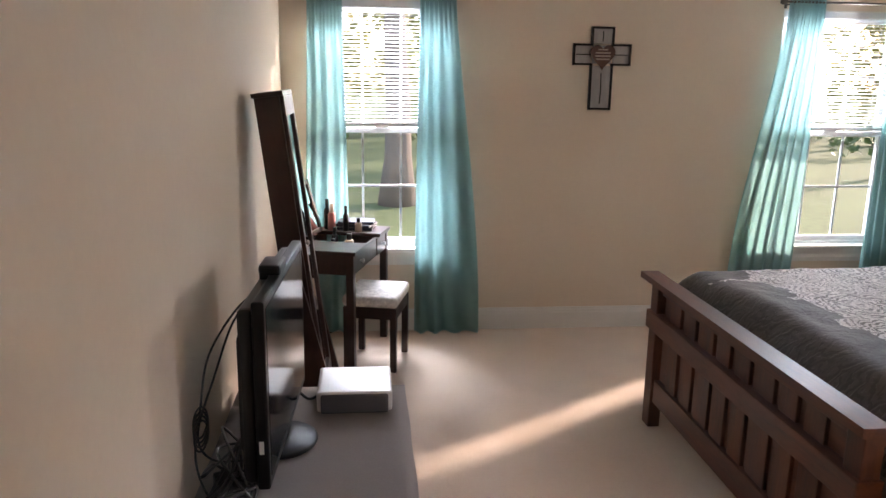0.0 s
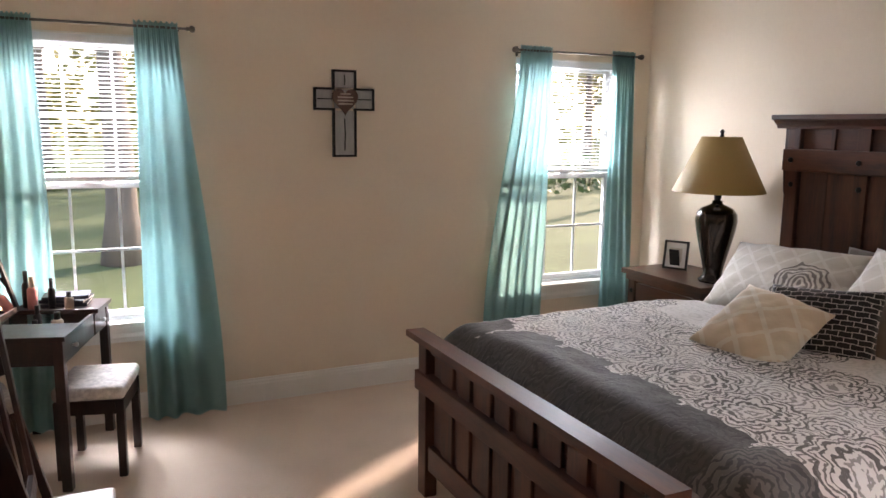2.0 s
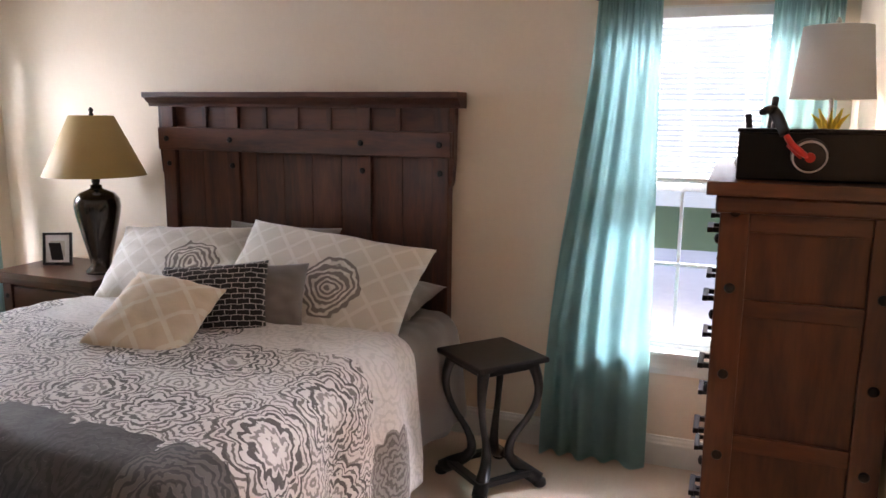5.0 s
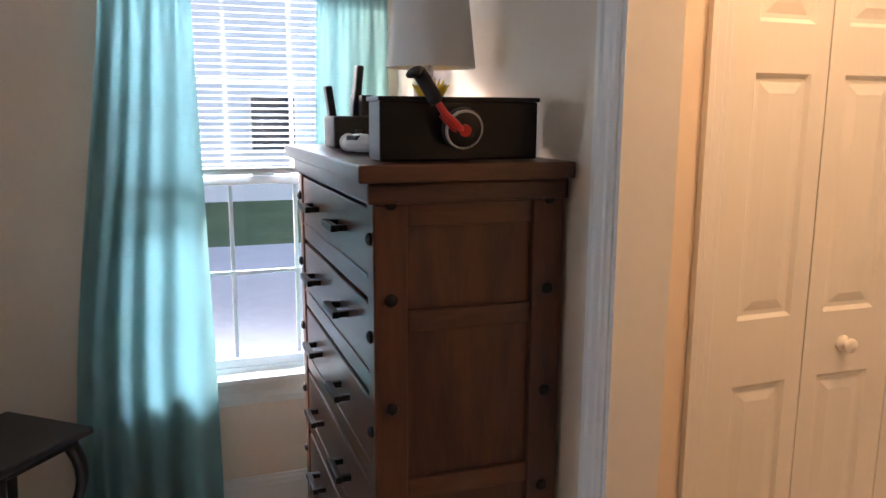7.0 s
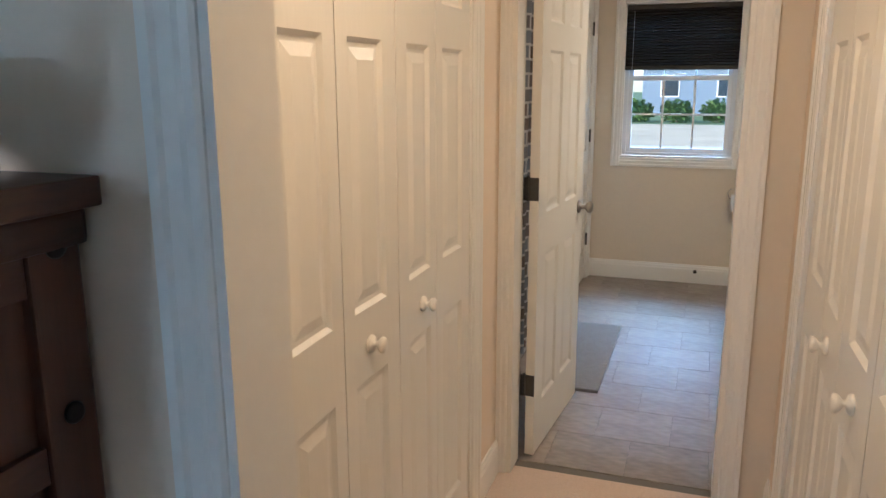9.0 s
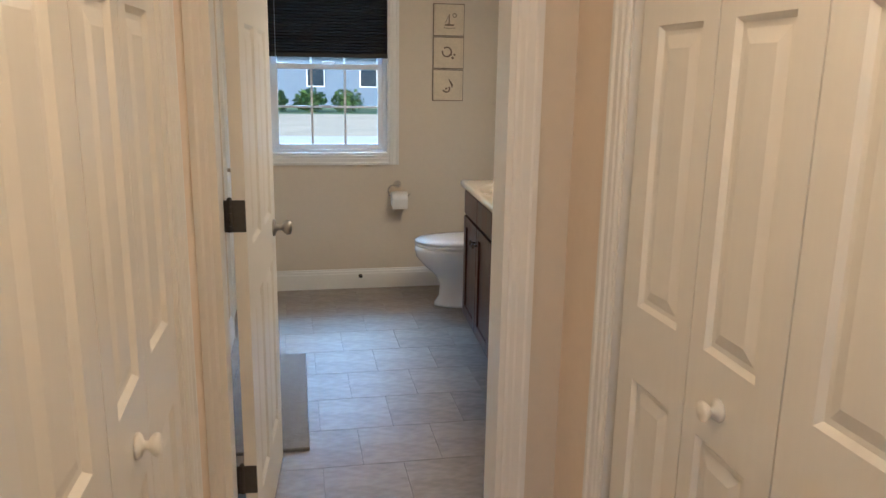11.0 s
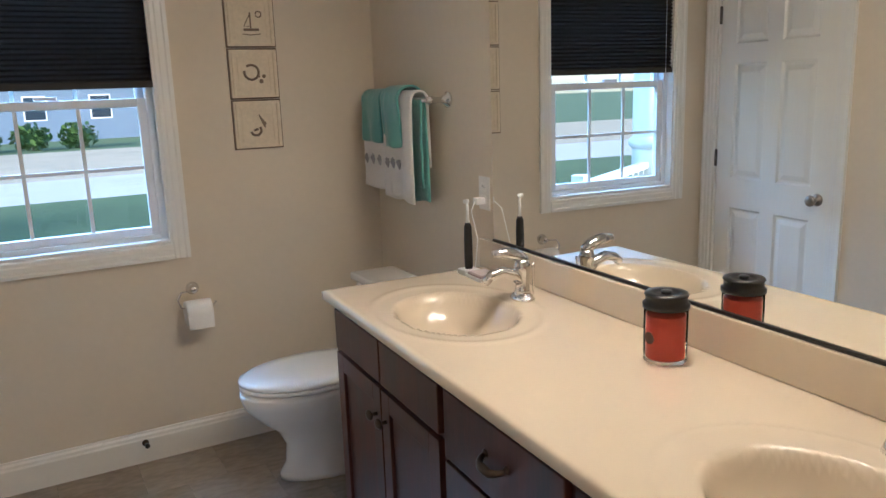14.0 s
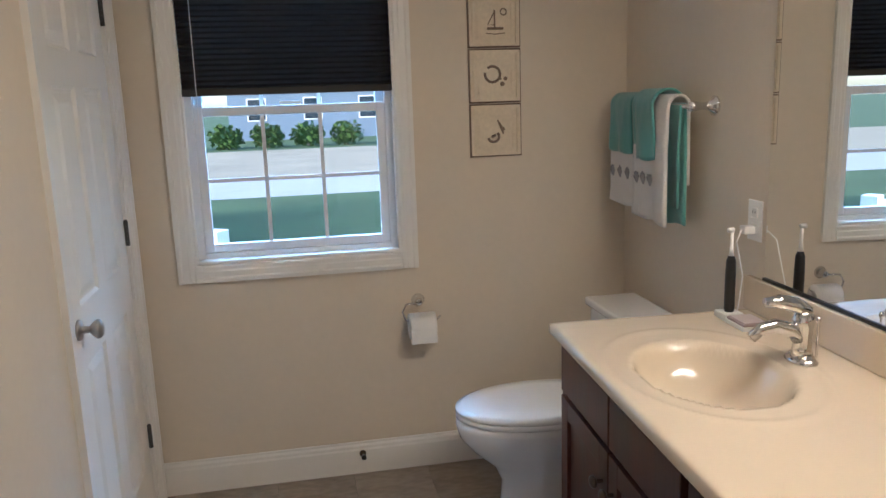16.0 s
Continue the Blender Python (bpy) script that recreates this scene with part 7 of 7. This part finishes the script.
# ---- outside ----
GRASS = mat("lawn grass", (0.085, 0.13, 0.045), 0.95, vary=0.45, scale=0.6, fine=9, bump=0.8, bump_scale=14)
tagged(part("ground", abox(-160, 160, -160, 160, -0.8, -0.55), GRASS), kind="structure")
CONC = mat("pale concrete", (0.52, 0.50, 0.47), 0.9, vary=0.12, scale=0.7, fine=8)
tagged(part("road", abox(-80, 80, -29.0, -24.0, -0.56, -0.545), CONC), kind="structure")
tagged(part("driveway", abox(3.2, 9.0, -8.5, -0.5, -0.56, -0.545), CONC), kind="structure")
# lawn past the road; its sunlit brightness is partly put into the colour
SUNLAWN = mat("pale sunlit lawn", (0.42, 0.35, 0.23), 0.95, vary=0.25, scale=0.5, fine=7)
tagged(part("verge", abox(-80, 80, -42.0, -29.0, -0.56, -0.542), SUNLAWN), kind="structure")
SIDING = mat("pale vinyl siding", (0.72, 0.72, 0.71), 0.7, vary=0.06)
ROOFM = mat("grey roof shingle", (0.10, 0.10, 0.105), 0.9, vary=0.3, scale=2, fine=25)
BLUEG = mat("blue-grey siding", (0.16, 0.20, 0.25), 0.8, vary=0.08)
HWIN = mat("dark house window", (0.03, 0.04, 0.05), 0.1, vary=0.1)

# unseen roof mass, added to throw shade on the lawn behind the bathroom
shade_roof = thing("roof", "grey shingled gable roof, added unseen to shade the lawn", "roof", kind="structure")
bm = bmesh.new()
v = [bm.verts.new(p) for p in ((-11, -10.1, 2.58), (0.7, -10.1, 2.58), (0.7, 0.7, 2.58), (-11, 0.7, 2.58), (-11, -4.7, 5.4), (0.7, -4.7, 5.4))]
for q in ((0, 1, 5, 4), (2, 3, 4, 5), (1, 2, 5), (3, 0, 4), (3, 2, 1, 0)):
    bm.faces.new([v[k] for k in q])
part("shingle_slopes", bm, ROOFM, shade_roof)
part("gutter", abox(-11, 0.7, 0.7, 0.8, 2.5, 2.6), TRIM, shade_roof)
# unseen plain block that carries the shading roof westwards
tagged(part("wall_house_west", abox(-11, -4.13, -9.585, 0.15, -0.55, 2.57), SIDING), kind="structure")
bm = bmesh.new()
box(bm, -4.13, 0.15, -9.585, 0.15, -0.55, -0.125)
tagged(part("foundation", bm, CONC), kind="structure")


def house(m, w, d, h, wallm, label, nwin):
    hs = thing("house", label, "house", m)
    for k in range(int(h / 0.25)):
        part("siding_board", abox(-w / 2, w / 2, 0.0 + 0.012, 0.03, k * 0.25, k * 0.25 + 0.247, m=pose(0, 0, 0, 0, 0, 0)), wallm, hs)
    part("wall", abox(-w / 2, w / 2, 0.03, d, 0, h), wallm, hs)
    bm = bmesh.new()
    v = [bm.verts.new(p) for p in ((-w / 2 - 0.5, -0.5, h), (w / 2 + 0.5, -0.5, h), (w / 2 + 0.5, d + 0.5, h), (-w / 2 - 0.5, d + 0.5, h), (-w / 2 - 0.5, d / 2, h + 2.6), (w / 2 + 0.5, d / 2, h + 2.6))]
    for q in ((0, 1, 5, 4), (2, 3, 4, 5), (1, 2, 5), (3, 0, 4), (3, 2, 1, 0)):
        bm.faces.new([v[k] for k in q])
    part("roof", bm, ROOFM, hs)
    for k in range(nwin):
        x = -w / 2 + w * (k + 0.5) / nwin
        wn_ = part("window", abox(x - 0.55, x + 0.55, -0.02, 0.02, 1.1, 2.4), TRIM, hs)
        part("pane", abox(x - 0.48, x + 0.48, -0.03, -0.018, 1.17, 2.33), HWIN, wn_)


house(pose(-6, -52, -0.55, 0, 0, 180), 16, 9, 3.0, BLUEG, "blue-grey house far across the road", 5)
# height and position of this one are invented to keep sun off window_3
house(pose(15, -0.5, -0.55, 0, 0, -90), 16, 8, 6.2, SIDING, "pale sided neighbouring house across the side lawn", 3)


def leaf_mass(bm, centre, r, n, rnd, size, squash=0.8):
    for _ in range(n):
        d = Vector((rnd.gauss(0, 1), rnd.gauss(0, 1), rnd.gauss(0, 1))).normalized() * r * rnd.uniform(0.35, 1.0)
        d.z *= squash
        p = Vector(centre) + d
        a = Vector((rnd.uniform(-1, 1), rnd.uniform(-1, 1), rnd.uniform(-1, 1))).normalized()
        b = a.orthogonal().normalized()
        s = size * rnd.uniform(0.6, 1.4)
        q = [bm.verts.new(p + a * s * x + b * s * 0.6 * y) for x, y in ((-1, 0), (0, -1), (1, 0), (0, 1))]
        bm.faces.new(q)


LEAF = mat("green leaves", (0.075, 0.13, 0.03), 0.6, vary=0.55, scale=1.2, fine=12)
LEAFY = mat("yellow-green leaves", (0.19, 0.19, 0.04), 0.6, vary=0.5, scale=1.2, fine=12)
BARK = mat("grey tree bark", (0.16, 0.14, 0.12), 0.95, vary=0.35, scale=5, fine=40, bump=0.8, bump_scale=30, stretch=(1, 1, 0.25))


def tree(x, y, h, r, seed, leafm, label):
    rnd = random.Random(seed)
    t = thing("tree", label, "tree", pose(x, y, -0.56), "yard trees")
    bm = bmesh.new()
    pts = [(0.12 * math.sin(k * 1.3 + seed) * k / 8, 0.1 * math.cos(k + seed) * k / 8, h * 0.75 * k / 8) for k in range(9)]
    tube(bm, pts, [r * (1.5 if k == 0 else 1.12 - 0.1 * k) for k in range(9)], 10)
    tips = []
    for k in range(9):
        a, z = rnd.uniform(0, 6.28), h * rnd.uniform(0.3, 0.72)
        ln = h * rnd.uniform(0.16, 0.3)
        e = Vector((math.cos(a) * ln, math.sin(a) * ln, z + ln * 0.6))
        tube(bm, [(0, 0, z), tuple((Vector((0, 0, z)) + e) / 2 + Vector((0, 0, 0.1))), tuple(e)], [r * 0.4, r * 0.25, r * 0.06], 6)
        tips.append(e)
    part("trunk", bm, BARK, t, smooth=True)
    bm = bmesh.new()
    for e in tips:
        leaf_mass(bm, e, h * rnd.uniform(0.10, 0.16), 260, rnd, 0.11)
    leaf_mass(bm, (0, 0, h * 0.82), h * 0.2, 500, rnd, 0.12)
    part("crown", bm, leafm, t)


rt = random.Random(21)
for k, (x, y) in enumerate(((-3.0, 8.0), (-6.5, 12.5), (0.8, 14.0), (-1.2, 19.0), (-10.0, 17.0), (5.5, 17.5), (10.5, 13.0), (-4.5, 22.0), (8.5, 24.0), (2.5, 26.0), (-9.0, 26.0), (14.0, 20.0))):
    tree(x, y, rt.uniform(8, 13), rt.uniform(0.14, 0.26), k, LEAFY if k % 3 == 2 else LEAF, "slender tree with sparse green leaves on the lawn")
bm = bmesh.new()
for k in range(150):
    leaf_mass(bm, (rt.uniform(-30, 34), rt.uniform(24, 34), rt.uniform(-0.3, 5.5)), rt.uniform(0.9, 1.8), 60, rt, 0.26)
tagged(part("far_woods", bm, LEAFY), "green and yellow undergrowth at the wood's edge", "undergrowth", kind="stuff")
bm = bmesh.new()
for k in range(90):
    leaf_mass(bm, (rt.uniform(-24, 30), rt.uniform(15, 24), -0.35 + rt.uniform(0, 0.7)), rt.uniform(0.4, 0.9), 45, rt, 0.16)
tagged(part("undergrowth", bm, LEAF), "low green undergrowth beneath the trees", "undergrowth", kind="stuff")
for k in range(5):
    b_ = thing("bush", "rounded green clipped bush before the house", "bush", pose(-4.2 + 1.9 * k, -44, -0.55), "bushes")
    bm = bmesh.new()
    leaf_mass(bm, (0, 0, 0.55), 0.85, 500, rt, 0.13, 0.75)
    part("leaves", bm, LEAF, b_)
    part("stem", tube(bmesh.new(), [(0, 0, 0), (0, 0, 0.5)], 0.06, 6), BARK, b_)
pr = thing("porch_railing", "white porch railing beside the porch column", "railing", pose(-1.28, -10.42, 0, 0, 0, -35.3))
part("top_rail", abox(0, 1.44, -0.04, 0.04, 0.79, 0.84, 0.005), TRIM, pr)
part("bottom_rail", abox(0, 1.44, -0.03, 0.03, 0.06, 0.11, 0.005), TRIM, pr)
for k in range(10):
    part("baluster", abox(0.08 + 0.142 * k, 0.11 + 0.142 * k, -0.015, 0.015, 0.11, 0.79), TRIM, pr)
part("newel_post", abox(-0.09, 0.0, -0.045, 0.045, -0.55, 0.90, 0.005), TRIM, pr)
pc = thing("porch_column", "white round porch column with ringed base", "column", pose(-0.03, -11.32, -0.55))
part("shaft", lathe(bmesh.new(), [(0.125, 0.12), (0.12, 1.6), (0.105, 2.95)], 28), TRIM, pc, smooth=True)
part("base", lathe(bmesh.new(), [(0.16, 0), (0.16, 0.05), (0.145, 0.06), (0.15, 0.09), (0.13, 0.12)], 28), TRIM, pc, smooth=True)
part("collar", lathe(bmesh.new(), [(0.123, 1.50), (0.15, 1.53), (0.15, 1.57), (0.121, 1.60)], 28, cap=False), TRIM, pc, smooth=True)
part("capital", lathe(bmesh.new(), [(0.106, 2.93), (0.14, 2.97), (0.145, 3.04)], 28), TRIM, pc, smooth=True)

# ---- floor tiles of the bathroom ----
def stone_tile(name):
    return mat(name, (0.245, 0.205, 0.165), 0.42, vary=0.42, scale=4.5, fine=18, bump=0.15, bump_scale=9, rnd=0.35, stretch=(1, 2.2, 1))


STONE = stone_tile("grey-beige stone-look tile")
floor_ob = bpy.data.objects["bathroom_floor"]
ts = 0.305
me = bpy.data.meshes.new("tile")
bm = abox(-ts / 2 + 0.0007, ts / 2 - 0.0007, -ts / 2 + 0.0007, ts / 2 - 0.0007, -0.006, 0.0, 0.0006, 1)
bm.to_mesh(me)
bm.free()
me.materials.append(STONE)
half = bpy.data.meshes.new("tile")
bm = abox(-ts / 4 + 0.0007, ts / 4 - 0.0007, -ts / 2 + 0.0007, ts / 2 - 0.0007, -0.006, 0.0, 0.0006, 1)
bm.to_mesh(half)
bm.free()
half.materials.append(STONE)
x0, x1, y0, y1 = -3.10, -1.10, -9.47, -6.37
j = 0
y = y0 + ts / 2
while y < y1:
    x = x0 + ts / 2 + (ts / 2 if j % 2 else 0)
    if j % 2:
        t_ = new("tile", half)
        t_.parent = floor_ob
        t_.matrix_local = pose(x0 + ts / 4, y, 0)
    while x < x1 + ts / 4:
        t_ = new("tile", me)
        t_.parent = floor_ob
        t_.matrix_local = pose(x, y, 0, 0, 0, 0)
        x += ts
    y += ts
    j += 1
